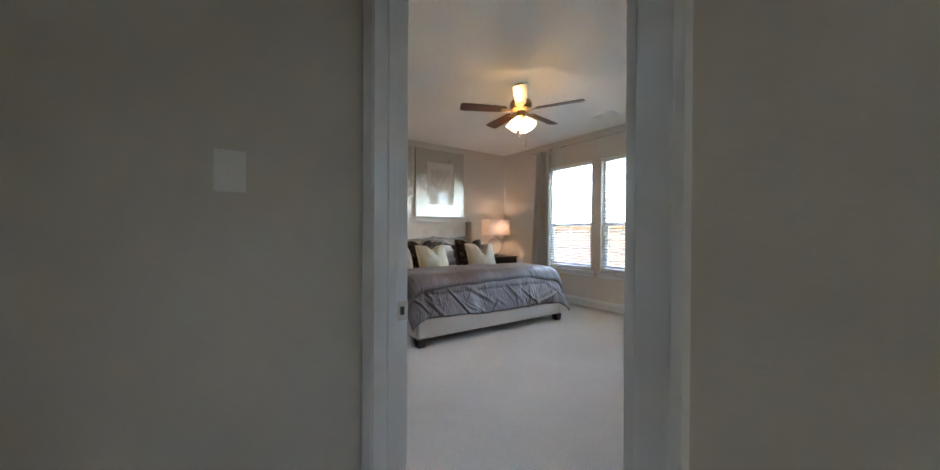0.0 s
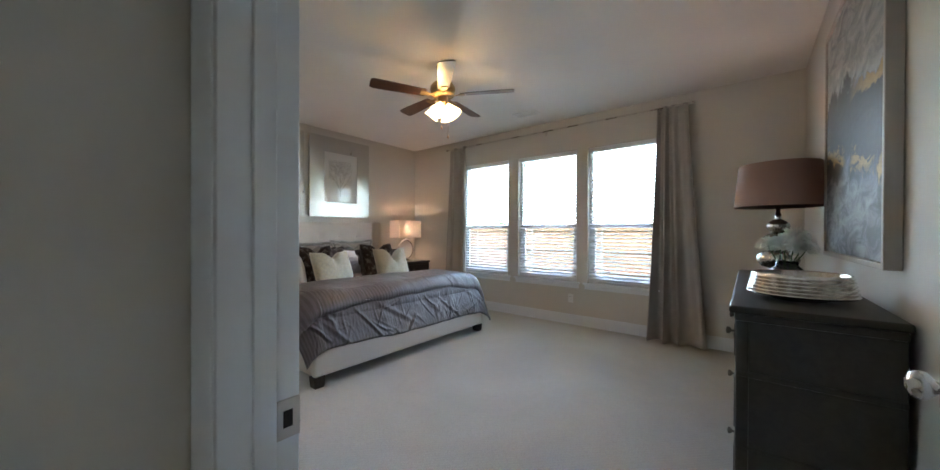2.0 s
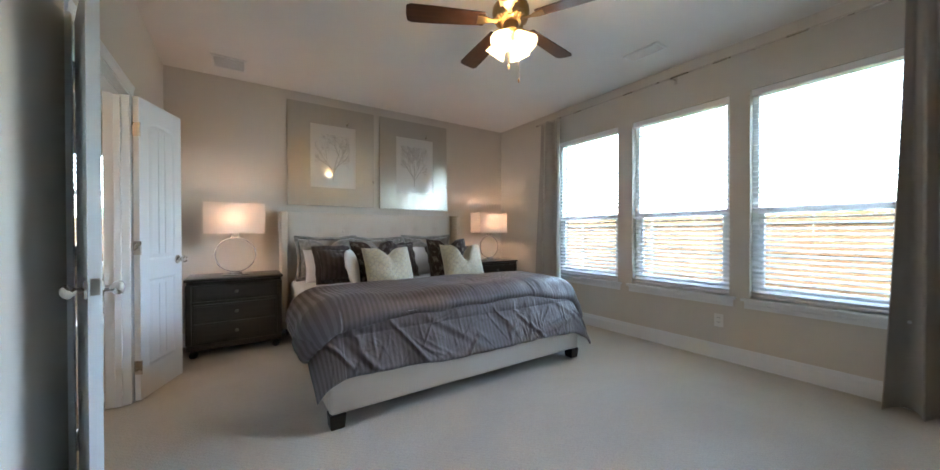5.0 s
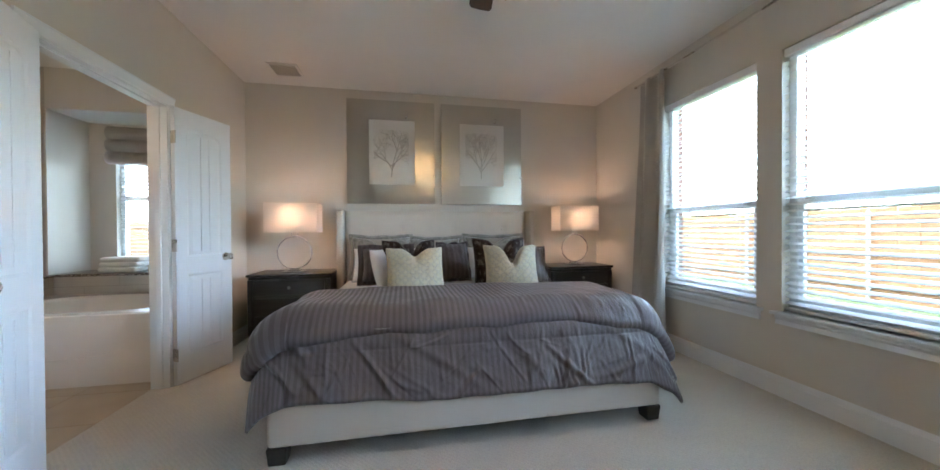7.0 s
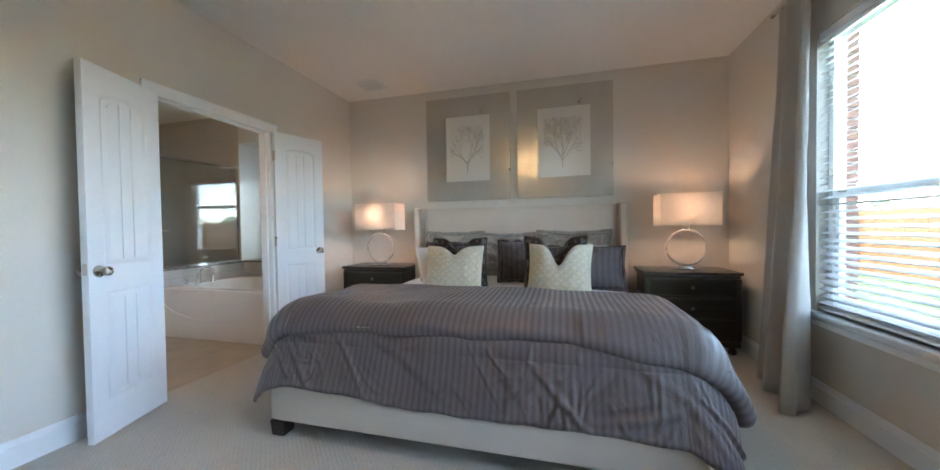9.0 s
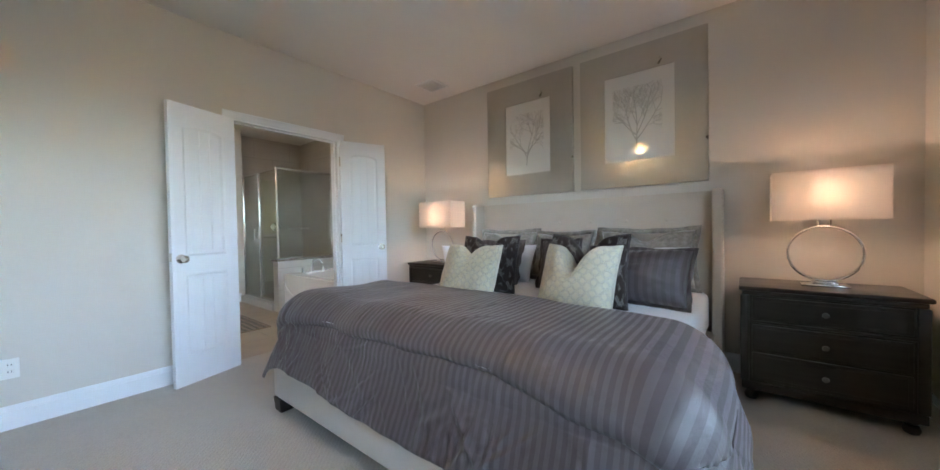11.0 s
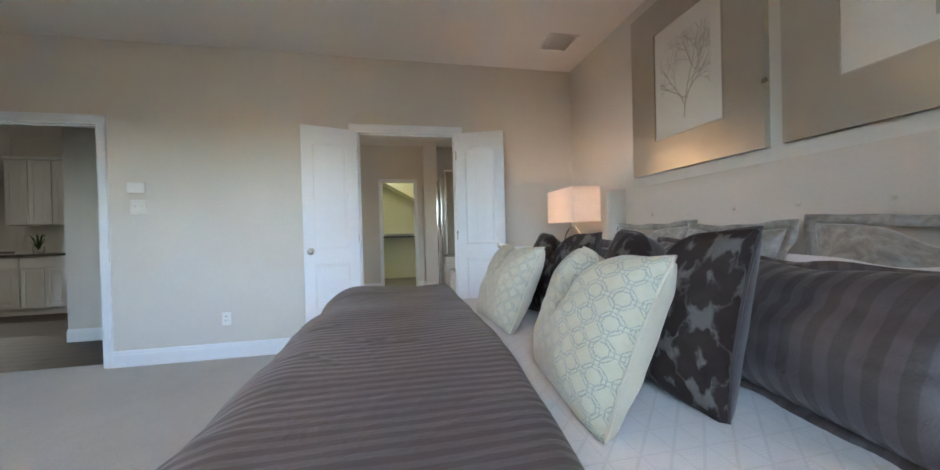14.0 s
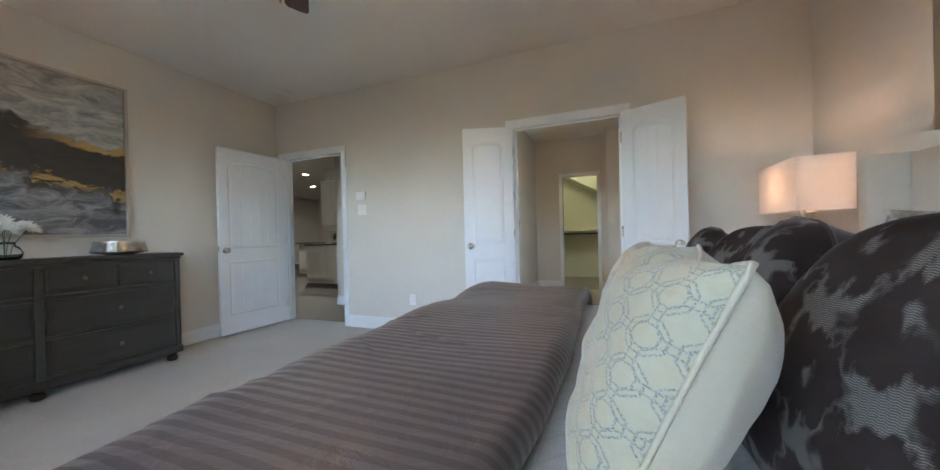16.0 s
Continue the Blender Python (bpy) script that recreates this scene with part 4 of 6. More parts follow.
def knob_part(parent, x, y, z):
    bm = lathe([(0.008, 0), (0.006, 0.006), (0.005, 0.014), (0.011, 0.018), (0.0155, 0.024), (0.014, 0.031), (0.006, 0.034), (0.0, 0.0345)], 16)
    return part("knob", bm, PEWTER, parent, "dark pewter knob", 40, pose(x, y, z, 90, 0, 0))


def drawer(parent, x0, x1, y, z0, z1, material, knobs):
    bm = box(x0, y - 0.016, z0, x1, y + 0.02, z1, 0.004, 2)
    d = part("drawer", bm, material, parent)
    add = box(x0 + 0.018, y - 0.0195, z0 + 0.018, x1 - 0.018, y - 0.016, z1 - 0.018, 0.003)
    part("drawer_field", add, material, d)
    for kx in knobs:
        knob_part(d, kx, y - 0.0185, (z0 + z1) / 2)
    return d


def make_nightstand(x, y, label):
    ns = thing("nightstand", (x, y, 0), 0, label, "nightstand", "nightstands beside the bed")
    w, d, h = 0.385, 0.46, 0.72
    part("body", box(-w + 0.03, 0.03, 0.10, w - 0.03, d, h - 0.04, 0.004), BLACKW, ns)
    top = bmesh.new()
    add_box(top, -w, 0.0, h - 0.026, w, d + 0.01, h, 0.009, 3)
    part("top", top, BLACKW, ns, "", 40)
    moulding(ns, BLACKW, -w + 0.03, w - 0.03, 0.03, d, h - 0.055, h - 0.028, 0.014)
    moulding(ns, BLACKW, -w + 0.03, w - 0.03, 0.03, d, 0.493, 0.51, 0.010)
    moulding(ns, BLACKW, -w + 0.03, w - 0.03, 0.03, d, 0.075, 0.125, 0.016)
    for s in (-1, 1):
        part("post", box(s * (w - 0.03) - 0.022, 0.018, 0.125, s * (w - 0.03) + 0.022, 0.06, 0.664, 0.006, 2), BLACKW, ns, "", 40)
    for z0, z1 in ((0.52, 0.655), (0.322, 0.483), (0.14, 0.31)):
        drawer(ns, -w + 0.065, w - 0.065, 0.034, z0, z1, BLACKW, (0.0,))
    for sx in (-1, 1):
        for yy in (0.07, d - 0.05):
            f = bmesh.new()
            bun_foot(f, sx * (w - 0.06), yy)
            part("foot", f, BLACKW, ns, "", 40)
    return ns


make_nightstand(1.325, 5.03, "black wooden nightstand with three drawers beside the bathroom doors")
make_nightstand(4.43, 5.03, "black wooden nightstand with three drawers beside the window wall")

# ---- table lamps ----


def lamp_shade_material(name, colour, trans):
    n = Nodes(name)
    v = n.coords()
    w = n.noise(n.coords((6, 6, 160)), 6, 2)
    w2 = n.noise(n.coords((160, 160, 6)), 6, 2)
    col = n.mix(n.math("MULTIPLY", n.math("ADD", w, w2), 0.4), shade(colour, 0.94), colour)
    out = n.nt.nodes["Material Output"]
    tr = n.node("ShaderNodeBsdfTranslucent")
    n.link(col, tr.inputs[0])
    n.set(col, 0.85, 0.0, n.bump(n.math("ADD", w, w2), 0.15, 0.0008))
    mx = n.node("ShaderNodeMixShader")
    mx.inputs[0].default_value = trans
    n.link(n.b.outputs[0], mx.inputs[1])
    n.link(tr.outputs[0], mx.inputs[2])
    n.link(mx.outputs[0], out.inputs[0])
    return n.mat


def glow_material(name, colour, strength):
    n = Nodes(name)
    return n.set(colour, 0.4, 0.0, None, Emission_Color=(*colour, 1), Emission_Strength=strength)


WARM = (1.0, 0.56, 0.40)
SHADE_WHITE = lamp_shade_material("white_linen_lampshade", (0.80, 0.76, 0.72), 0.45)
SHADE_TAUPE = lamp_shade_material("taupe_silk_lampshade", (0.42, 0.29, 0.25), 0.10)
BULB = glow_material("lit_bulb", (1.0, 0.66, 0.36), 1.4)


def make_table_lamp(x, y, z, label):
    la = thing("table_lamp", (x, y, z), 0, label, "table lamp", "lamps on the nightstands")
    base = bmesh.new()
    add_box(base, -0.105, -0.055, 0, 0.105, 0.055, 0.014, 0.003, 2)
    add_box(base, -0.055, -0.04, 0.014, 0.055, 0.04, 0.03, 0.004, 2)
    part("base", base, CHROME, la, "polished chrome stepped base", 40)
    cz, r = 0.20, 0.165
    pts = [(r * math.sin(a), 0, cz - r * math.cos(a)) for a in [2 * math.pi * k / 64 for k in range(64)]]
    part("ring", tube(pts, 0.0075, 12, True), CHROME, la, "chrome ring stem", 1)
    stems = bmesh.new()
    for s in (-1, 1):
        add_tube(stems, [(s * 0.028, 0, cz + r - 0.004), (s * 0.028, 0, 0.44)], 0.0045, 8)
    add_tube(stems, [(-0.028, 0, 0.44), (0.028, 0, 0.44)], 0.0045, 8)
    part("stem", stems, CHROME, la, "", 40)
    part("socket", lathe([(0.017, 0.44), (0.018, 0.49), (0.014, 0.50)], 14), CHROME, la, "", 40)
    part("bulb", lathe([(0.012, 0.50), (0.022, 0.525), (0.028, 0.55), (0.022, 0.575), (0.0, 0.585)], 16), BULB, la, "", 1)
    sh = bmesh.new()
    w, d, z0, z1, t = 0.245, 0.125, 0.405, 0.70, 0.003
    loops = []
    for q, zz in ((0, z0), (0, z1), (t, z1), (t, z0)):
        loops.append([sh.verts.new((sx * (w - q), sy * (d - q), zz)) for sx, sy in ((-1, -1), (1, -1), (1, 1), (-1, 1))])
    for a, b in zip(loops, loops[1:] + loops[:1]):
        for k in range(4):
            sh.faces.new((a[k], a[(k + 1) % 4], b[(k + 1) % 4], b[k]))
    bmesh.ops.recalc_face_normals(sh, faces=sh.faces)
    part("shade", sh, SHADE_WHITE, la, "rectangular white fabric shade, lit")
    for zz in (z0, z1 - 0.006):
        tr = bmesh.new()
        loops = []
        for q, hh in ((0.0015, zz), (0.0015, zz + 0.006), (-0.001, zz + 0.006), (-0.001, zz)):
            loops.append([tr.verts.new((sx * (w + q), sy * (d + q), hh)) for sx, sy in ((-1, -1), (1, -1), (1, 1), (-1, 1))])
        for a, b in zip(loops, loops[1:] + loops[:1]):
            for k in range(4):
                tr.faces.new((a[k], a[(k + 1) % 4], b[(k + 1) % 4], b[k]))
        bmesh.ops.recalc_face_normals(tr, faces=tr.faces)
        part("shade_trim", tr, SHADE_CLOTH, la)
    sp = bmesh.new()
    add_tube(sp, [(-w + 0.003, 0, z1 - 0.02), (w - 0.003, 0, z1 - 0.02)], 0.0018, 6)
    add_tube(sp, [(0, -d + 0.003, z1 - 0.02), (0, d - 0.003, z1 - 0.02)], 0.0018, 6)
    add_tube(sp, [(0, 0, 0.585), (0, 0, z1 - 0.015)], 0.0018, 6)
    part("spider", sp, CHROME, la)
    lamp("lamp_bulb_light", "POINT", pose(x, y, z + 0.555), 0.42, WARM, radius=0.035)
    return la


make_table_lamp(1.32, 5.235, 0.72, "chrome ring table lamp with lit white rectangular shade on the nightstand")
make_table_lamp(4.455, 5.275, 0.72, "chrome ring table lamp with lit white rectangular shade on the nightstand")

# ---- framed prints over the bed ----


def silver_leaf():
    n = Nodes("silver_leaf_frame")
    v = n.coords()
    big, fine = n.noise(n.coords((2, 2, 2)), 2.2, 4, 0.6), n.noise(n.coords((30, 30, 2)), 8, 4)
    col = n.mix(big, (0.42, 0.40, 0.355), (0.53, 0.51, 0.465))
    col = n.mix(n.math("MULTIPLY", fine, 0.3), col, (0.42, 0.39, 0.34))
    return n.set(col, n.math("ADD", n.math("MULTIPLY", big, 0.10), 0.24), 0.8, n.bump(fine, 0.06, 0.0008))


def paper(name, colour):
    n = Nodes(name)
    v = n.coords()
    g = n.noise(v, 30, 5)
    return n.set(n.mix(g, shade(colour, 0.95), colour), 0.75, 0.0, n.bump(n.noise(v, 300, 2), 0.1, 0.0004), Coat_Weight=1.0, Coat_Roughness=0.02, Coat_IOR=1.5)


LEAF, PAPER = silver_leaf(), paper("print_paper_under_glass", (0.72, 0.705, 0.665))
SEPIA = plain("sepia_print_ink", (0.46, 0.44, 0.395), 0.7, vary=0.2, Coat_Weight=1.0, Coat_Roughness=0.02)


def coral(seed, w, h, dense):
    """A flat sprig of branching coral, as printed."""
    rnd = random.Random(seed)
    bm = bmesh.new()

    def stroke(p, q, a, b):
        d = (q - p)
        if d.length < 1e-5:
            return
        nrm = Vector((-d.y, d.x)).normalized()
        vs = [bm.verts.new((c.x, 0, c.y)) for c in (p - nrm * a, p + nrm * a, q + nrm * b, q - nrm * b)]
        bm.faces.new(vs)

    def grow(p, ang, length, width, depth):
        n = 5
        for k in range(n):
            ang += rnd.uniform(-0.16, 0.16)
            q = p + Vector((math.sin(ang), math.cos(ang))) * length / n
            if abs(q.x) > w or q.y > h or q.y < 0:
                return
            stroke(p, q, width, width * 0.9)
            width *= 0.9
            p = q
            if depth > 0 and k >= 1:
                for s in (-1, 1):
                    if rnd.random() < dense:
                        grow(p, ang + s * rnd.uniform(0.35, 0.85), length * rnd.uniform(0.36, 0.58), width * 0.75, depth - 1)
    grow(Vector((0, 0)), rnd.uniform(-0.1, 0.1), h * 0.95, 0.005, 3)
    for s in (-1, 1, -0.5, 0.6):
        grow(Vector((0, h * rnd.uniform(0.12, 0.25))), s * rnd.uniform(0.5, 0.9), h * rnd.uniform(0.55, 0.8), 0.0045, 3)
    bmesh.ops.recalc_face_normals(bm, faces=bm.faces)
    return bm


def make_print(x0, x1, ix0, ix1, seed, label):
    cx = (x0 + x1) / 2
    pr = thing("framed_print", (cx, N - 0.002, 1.448), 0, label, "framed picture", "framed coral prints")
    h, w = 1.19, (x1 - x0) / 2
    i0, i1, z0, z1 = ix0 - cx, ix1 - cx, 0.221, 0.967
    fr = bmesh.new()
    for r in ((-w, -0.034, 0, i0, 0, h), (i1, -0.034, 0, w, 0, h), (i0, -0.034, 0, i1, 0, z0), (i0, -0.034, z1, i1, 0, h)):
        add_box(fr, *r)
    bmesh.ops.remove_doubles(fr, verts=fr.verts, dist=0.0001)
    part("frame", fr, LEAF, pr, "wide silver-leaf frame")
    part("print", box(i0 + 0.001, -0.028, z0 + 0.001, i1 - 0.001, -0.002, z1 - 0.001), PAPER, pr, "off-white glazed print")
    lip = bmesh.new()
    for r in ((i0 - 0.004, -0.036, z0 - 0.004, i0 + 0.002, -0.03, z1 + 0.004), (i1 - 0.002, -0.036, z0 - 0.004, i1 + 0.004, -0.03, z1 + 0.004), (i0, -0.036, z0 - 0.004, i1, -0.03, z0 + 0.002), (i0, -0.036, z1 - 0.002, i1, -0.03, z1 + 0.004)):
        add_box(lip, *r)
    part("frame_lip", lip, LEAF, pr)
    part("drawing", coral(seed, 0.20, 0.55, 0.8), SEPIA, pr, "sepia coral sprig drawing", False, pose((i0 + i1) / 2 - 0.01, -0.0295, z0 + 0.09))
    return pr


make_print(1.80, 2.79, 2.04, 2.562, 5, "large silver-leaf framed coral print over the headboard")
make_print(2.869, 3.861, 3.09, 3.64, 21, "large silver-leaf framed coral print beside its twin")

# ---- ceiling fan ----
BRONZE = plain("antique_brass_bronze", (0.36, 0.25, 0.13), 0.32, 1.0, vary=0.12)
BLADE = wood("walnut_blade", (0.045, 0.018, 0.010), (0.11, 0.045, 0.022), 0.35, 1.0, "x", 0.3)


def frosted():
    n = Nodes("frosted_glass_shade")
    v = n.coords()
    out = n.nt.nodes["Material Output"]
    n.set(n.mix(n.noise(v, 40, 3), (0.86, 0.78, 0.62), (0.92, 0.86, 0.72)), 0.35, 0.0, None, Emission_Color=(1.0, 0.70, 0.36, 1), Emission_Strength=0.2)
    tr = n.node("ShaderNodeBsdfTranslucent")
    tr.inputs[0].default_value = (0.95, 0.85, 0.65, 1)
    mx = n.node("ShaderNodeMixShader")
    mx.inputs[0].default_value = 0.5
    n.link(n.b.outputs[0], mx.inputs[1])
    n.link(tr.outputs[0], mx.inputs[2])
    n.link(mx.outputs[0], out.inputs[0])
    return n.mat


FROST = frosted()
FX, FY = 2.80, 2.83
fan = thing("ceiling_fan", (FX, FY, H), 0, "five-blade walnut and bronze ceiling fan with a lit glass light kit", "ceiling fan")
part("canopy", lathe([(0.064, 0), (0.066, -0.008), (0.058, -0.03), (0.036, -0.066), (0.022, -0.078), (0.0, -0.079)], 32), BRONZE, fan, "", 40)
part("downrod", lathe([(0.0125, -0.07), (0.0125, -0.15)], 16), BRONZE, fan, "", 40)
part("motor_housing", lathe([(0.02, -0.145), (0.05, -0.15), (0.098, -0.165), (0.115, -0.19), (0.118, -0.225), (0.108, -0.245), (0.112, -0.25), (0.10, -0.268), (0.062, -0.282), (0.0, -0.284)], 48), BRONZE, fan, "", 40)
_rib = bmesh.new()
for k in range(28):
    a = 2 * math.pi * k / 28
    add_tube(_rib, [(0.066 * math.cos(a), 0.066 * math.sin(a), -0.284), (0.105 * math.cos(a), 0.105 * math.sin(a), -0.266)], 0.004, 5)
part("vent_ribs", _rib, BRONZE, fan)
part("switch_housing", lathe([(0.045, -0.28), (0.05, -0.295), (0.05, -0.335), (0.035, -0.352), (0.0, -0.354)], 32), BRONZE, fan, "", 40)
_base = -62
for k in range(5):
    ang = _base + 72 * k
    m = pose(0, 0, -0.272, 0, 0, ang)
    iron = bmesh.new()
    add_prism(iron, [(0.085, -0.018), (0.13, -0.012), (0.165, -0.03), (0.215, -0.034), (0.215, 0.034), (0.165, 0.03), (0.13, 0.012), (0.085, 0.018)], "z", -0.006, 0.0)
    part("blade_iron", iron, BRONZE, fan, "", False, m @ pose(0, 0, 0, 9, 0, 0))
    bl = bmesh.new()
    outline = [(0.17, -0.052), (0.30, -0.058), (0.50, -0.067), (0.63, -0.069), (0.655, -0.055), (0.66, 0.0), (0.655, 0.055), (0.63, 0.069), (0.50, 0.067), (0.30, 0.058), (0.17, 0.052)]
    add_prism(bl, outline, "z", 0.0005, 0.0065)
    part("blade", bl, BLADE, fan, "dark walnut blade", False, m @ pose(0, 0, 0, 11, 0, 0))
for k in range(4):
    ang = 20 + 90 * k
    m = pose(0, 0, -0.338, 0, 0, ang) @ pose(0.03, 0, 0, 0, 0, 0) @ pose(0, 0, 0, 0, -38, 0)
    part("light_arm", lathe([(0.016, 0.02), (0.018, -0.02), (0.023, -0.035)], 16), BRONZE, fan, "", 40, m)
    part("glass_shade", lathe([(0.024, -0.034), (0.03, -0.05), (0.042, -0.08), (0.052, -0.11), (0.062, -0.135), (0.068, -0.15), (0.066, -0.15), (0.049, -0.108), (0.027, -0.05)], 28), FROST, fan, "frosted bell glass shade, lit", 1, m)
    part("bulb", lathe([(0.012, -0.04), (0.022, -0.07), (0.026, -0.09), (0.018, -0.11), (0.0, -0.116)], 14), BULB, fan, "", 1, m)
for dx, dy, l in ((0.05, -0.02, 0.276), (-0.03, -0.015, 0.21)):
    part("pull_chain", tube([(dx, dy, -0.35), (dx, dy, -0.35 - l)], 0.0014, 5), BRONZE, fan)
    part("chain_fob", lathe([(0.002, 0.0), (0.006, -0.006), (0.007, -0.02), (0.003, -0.032), (0.0, -0.034)], 12), wood("fob_wood", (0.4, 0.2, 0.06), (0.55, 0.3, 0.1)), fan, "", 1, pose(dx, dy, -0.35 - l))
lamp("fan_light", "POINT", pose(FX, FY, H - 0.47), 0.4, (1.0, 0.66, 0.36), radius=0.07)

# ---- dresser and what stands on it ----
DX0, DX1, DTOP = 2.08, 3.76, 0.942
DYF = 0.67
dr = thing("dresser", ((DX0 + DX1) / 2, DYF, 0), 180, "long dark grey-brown dresser with eight drawers and bun feet", "dresser")
dw, dd = (DX1 - DX0) / 2, DYF - S - 0.02
part("body", box(-dw + 0.03, 0.03, 0.09, dw - 0.03, dd, DTOP - 0.035, 0.004), DRESSW, dr)
part("top", box(-dw, 0, DTOP - 0.028, dw, dd + 0.005, DTOP, 0.009, 3), DRESSW, dr, "", 40)
moulding(dr, DRESSW, -dw + 0.03, dw - 0.03, 0.03, dd, DTOP - 0.058, DTOP - 0.030, 0.014)
moulding(dr, DRESSW, -dw + 0.03, dw - 0.03, 0.03, dd, 0.675, 0.697, 0.010)
moulding(dr, DRESSW, -dw + 0.03, dw - 0.03, 0.03, dd, 0.405, 0.42, 0.007)
moulding(dr, DRESSW, -dw + 0.03, dw - 0.03, 0.03, dd, 0.075, 0.135, 0.016)
for s in (-1, 0, 1):
    x = s * (dw - 0.045)
    part("post", box(x - 0.02, 0.020, 0.135, x + 0.02, 0.06, DTOP - 0.058, 0.005, 2), DRESSW, dr, "", 40)
for s in (-1, 1):
    a, b = sorted((s * 0.026, s * (dw - 0.07)))
    mid = (a + b) / 2
    for x0, x1 in ((a, mid - 0.008), (mid + 0.008, b)):
        drawer(dr, x0, x1, 0.034, 0.712, DTOP - 0.068, DRESSW, ((x0 + x1) / 2,))
    drawer(dr, a, b, 0.034, 0.432, 0.662, DRESSW, (mid,))
    drawer(dr, a, b, 0.034, 0.15, 0.395, DRESSW, (mid,))
for x in (-dw + 0.07, 0, dw - 0.07):
    for yy in (0.075, dd - 0.05):
        f = bmesh.new()
        bun_foot(f, x, yy, 0.076, 0.04)
        part("foot", f, DRESSW, dr, "", 40)


def mercury():
    n = Nodes("mercury_glass")
    v = n.coords()
    g = n.noise(v, 18, 5, 0.7)
    col = n.mix(n.ramp(g, [(0.42, (0, 0, 0)), (0.7, (1, 1, 1))]), (0.72, 0.70, 0.66), (0.42, 0.37, 0.31))
    return n.set(col, n.math("ADD", n.math("MULTIPLY", g, 0.25), 0.06), 0.95, n.bump(g, 0.08, 0.002))


MERC = mercury()
dl = thing("table_lamp", (3.57, 0.46, DTOP), 0, "ribbed mercury-glass gourd lamp with a taupe drum shade on the dresser", "table lamp")
part("base", lathe([(0.075, 0), (0.078, 0.012), (0.07, 0.024), (0.045, 0.03), (0.04, 0.04)], 36), CHROME, dl, "", 40)
part("lower_globe", lathe([(0.04, 0.036), (0.085, 0.052), (0.112, 0.09), (0.108, 0.125), (0.075, 0.155), (0.035, 0.165)], 60, flute=20, depth=0.09), MERC, dl, "ribbed mercury-glass globe", 1)
part("middle_globe", lathe([(0.035, 0.165), (0.07, 0.18), (0.088, 0.215), (0.08, 0.245), (0.05, 0.27), (0.026, 0.278)], 60, flute=20, depth=0.09), MERC, dl, "", 1)
part("upper_globe", lathe([(0.026, 0.278), (0.05, 0.29), (0.064, 0.32), (0.055, 0.345), (0.028, 0.365), (0.018, 0.37)], 60, flute=20, depth=0.09), MERC, dl, "", 1)
part("neck", lathe([(0.018, 0.368), (0.018, 0.40), (0.012, 0.41), (0.012, 0.46)], 20), CHROME, dl, "", 40)
part("bulb", lathe([(0.012, 0.46), (0.028, 0.50), (0.03, 0.53), (0.018, 0.56), (0.0, 0.566)], 16), BULB, dl, "", 1)
part("shade", lathe([(0.238, 0.45), (0.212, 0.735), (0.209, 0.735), (0.235, 0.45)], 64), SHADE_TAUPE, dl, "taupe silk drum shade", 40)
_sp = tube([(-0.21, 0, 0.70), (0.21, 0, 0.70)], 0.002, 6)
add_tube(_sp, [(0, -0.21, 0.70), (0, 0.21, 0.70)], 0.002, 6)
add_tube(_sp, [(0, 0, 0.566), (0, 0, 0.725)], 0.003, 6)
part("spider", _sp, CHROME, dl)
part("finial", lathe([(0.02, 0.724), (0.026, 0.742), (0.022, 0.76), (0.0, 0.77)], 20), MERC, dl, "", 1)
lamp("dresser_lamp_light", "POINT", pose(3.57, 0.46, DTOP + 0.53), 0.5, WARM, radius=0.035)

bowl = thing("bowl", (2.42, 0.45, DTOP), 0, "wide silvered ribbed glass bowl on the dresser", "bowl")
_p = [(0.0, 0.004), (0.085, 0.0), (0.09, 0.006), (0.15, 0.018)]
for k in range(6):
    z = 0.022 + k * 0.0135
    r = 0.170 - 0.003 * k
    _p += [(r - 0.003, z), (r + 0.003, z + 0.0065), (r - 0.003, z + 0.0125)]
_p += [(0.152, 0.108), (0.145, 0.106), (0.14, 0.09), (0.13, 0.03), (0.0, 0.02)]
part("bowl_shell", lathe(_p, 64), MERC, bowl, "", 50)


def clear_glass():
    n = Nodes("clear_vase_glass")
    return n.set((0.95, 0.97, 0.97), 0.02, 0.0, None, Transmission_Weight=1.0, IOR=1.35)


vase = thing("flower_vase", (3.0, 0.45, DTOP), 0, "small clear glass vase of white chrysanthemums on the dresser", "vase of flowers")
part("vase", lathe([(0.0, 0.006), (0.06, 0.0), (0.075, 0.02), (0.08, 0.05), (0.062, 0.085), (0.045, 0.10), (0.05, 0.12), (0.046, 0.12), (0.04, 0.10), (0.072, 0.05), (0.066, 0.02), (0.0, 0.014)], 32), clear_glass(), vase, "clear glass vase", 1)
PETAL = plain("white_petal", (0.78, 0.76, 0.70), 0.6, vary=0.08, Subsurface_Weight=0.1)
STEM = plain("green_stem", (0.05, 0.10, 0.03), 0.6, vary=0.2)
_rnd = random.Random(4)
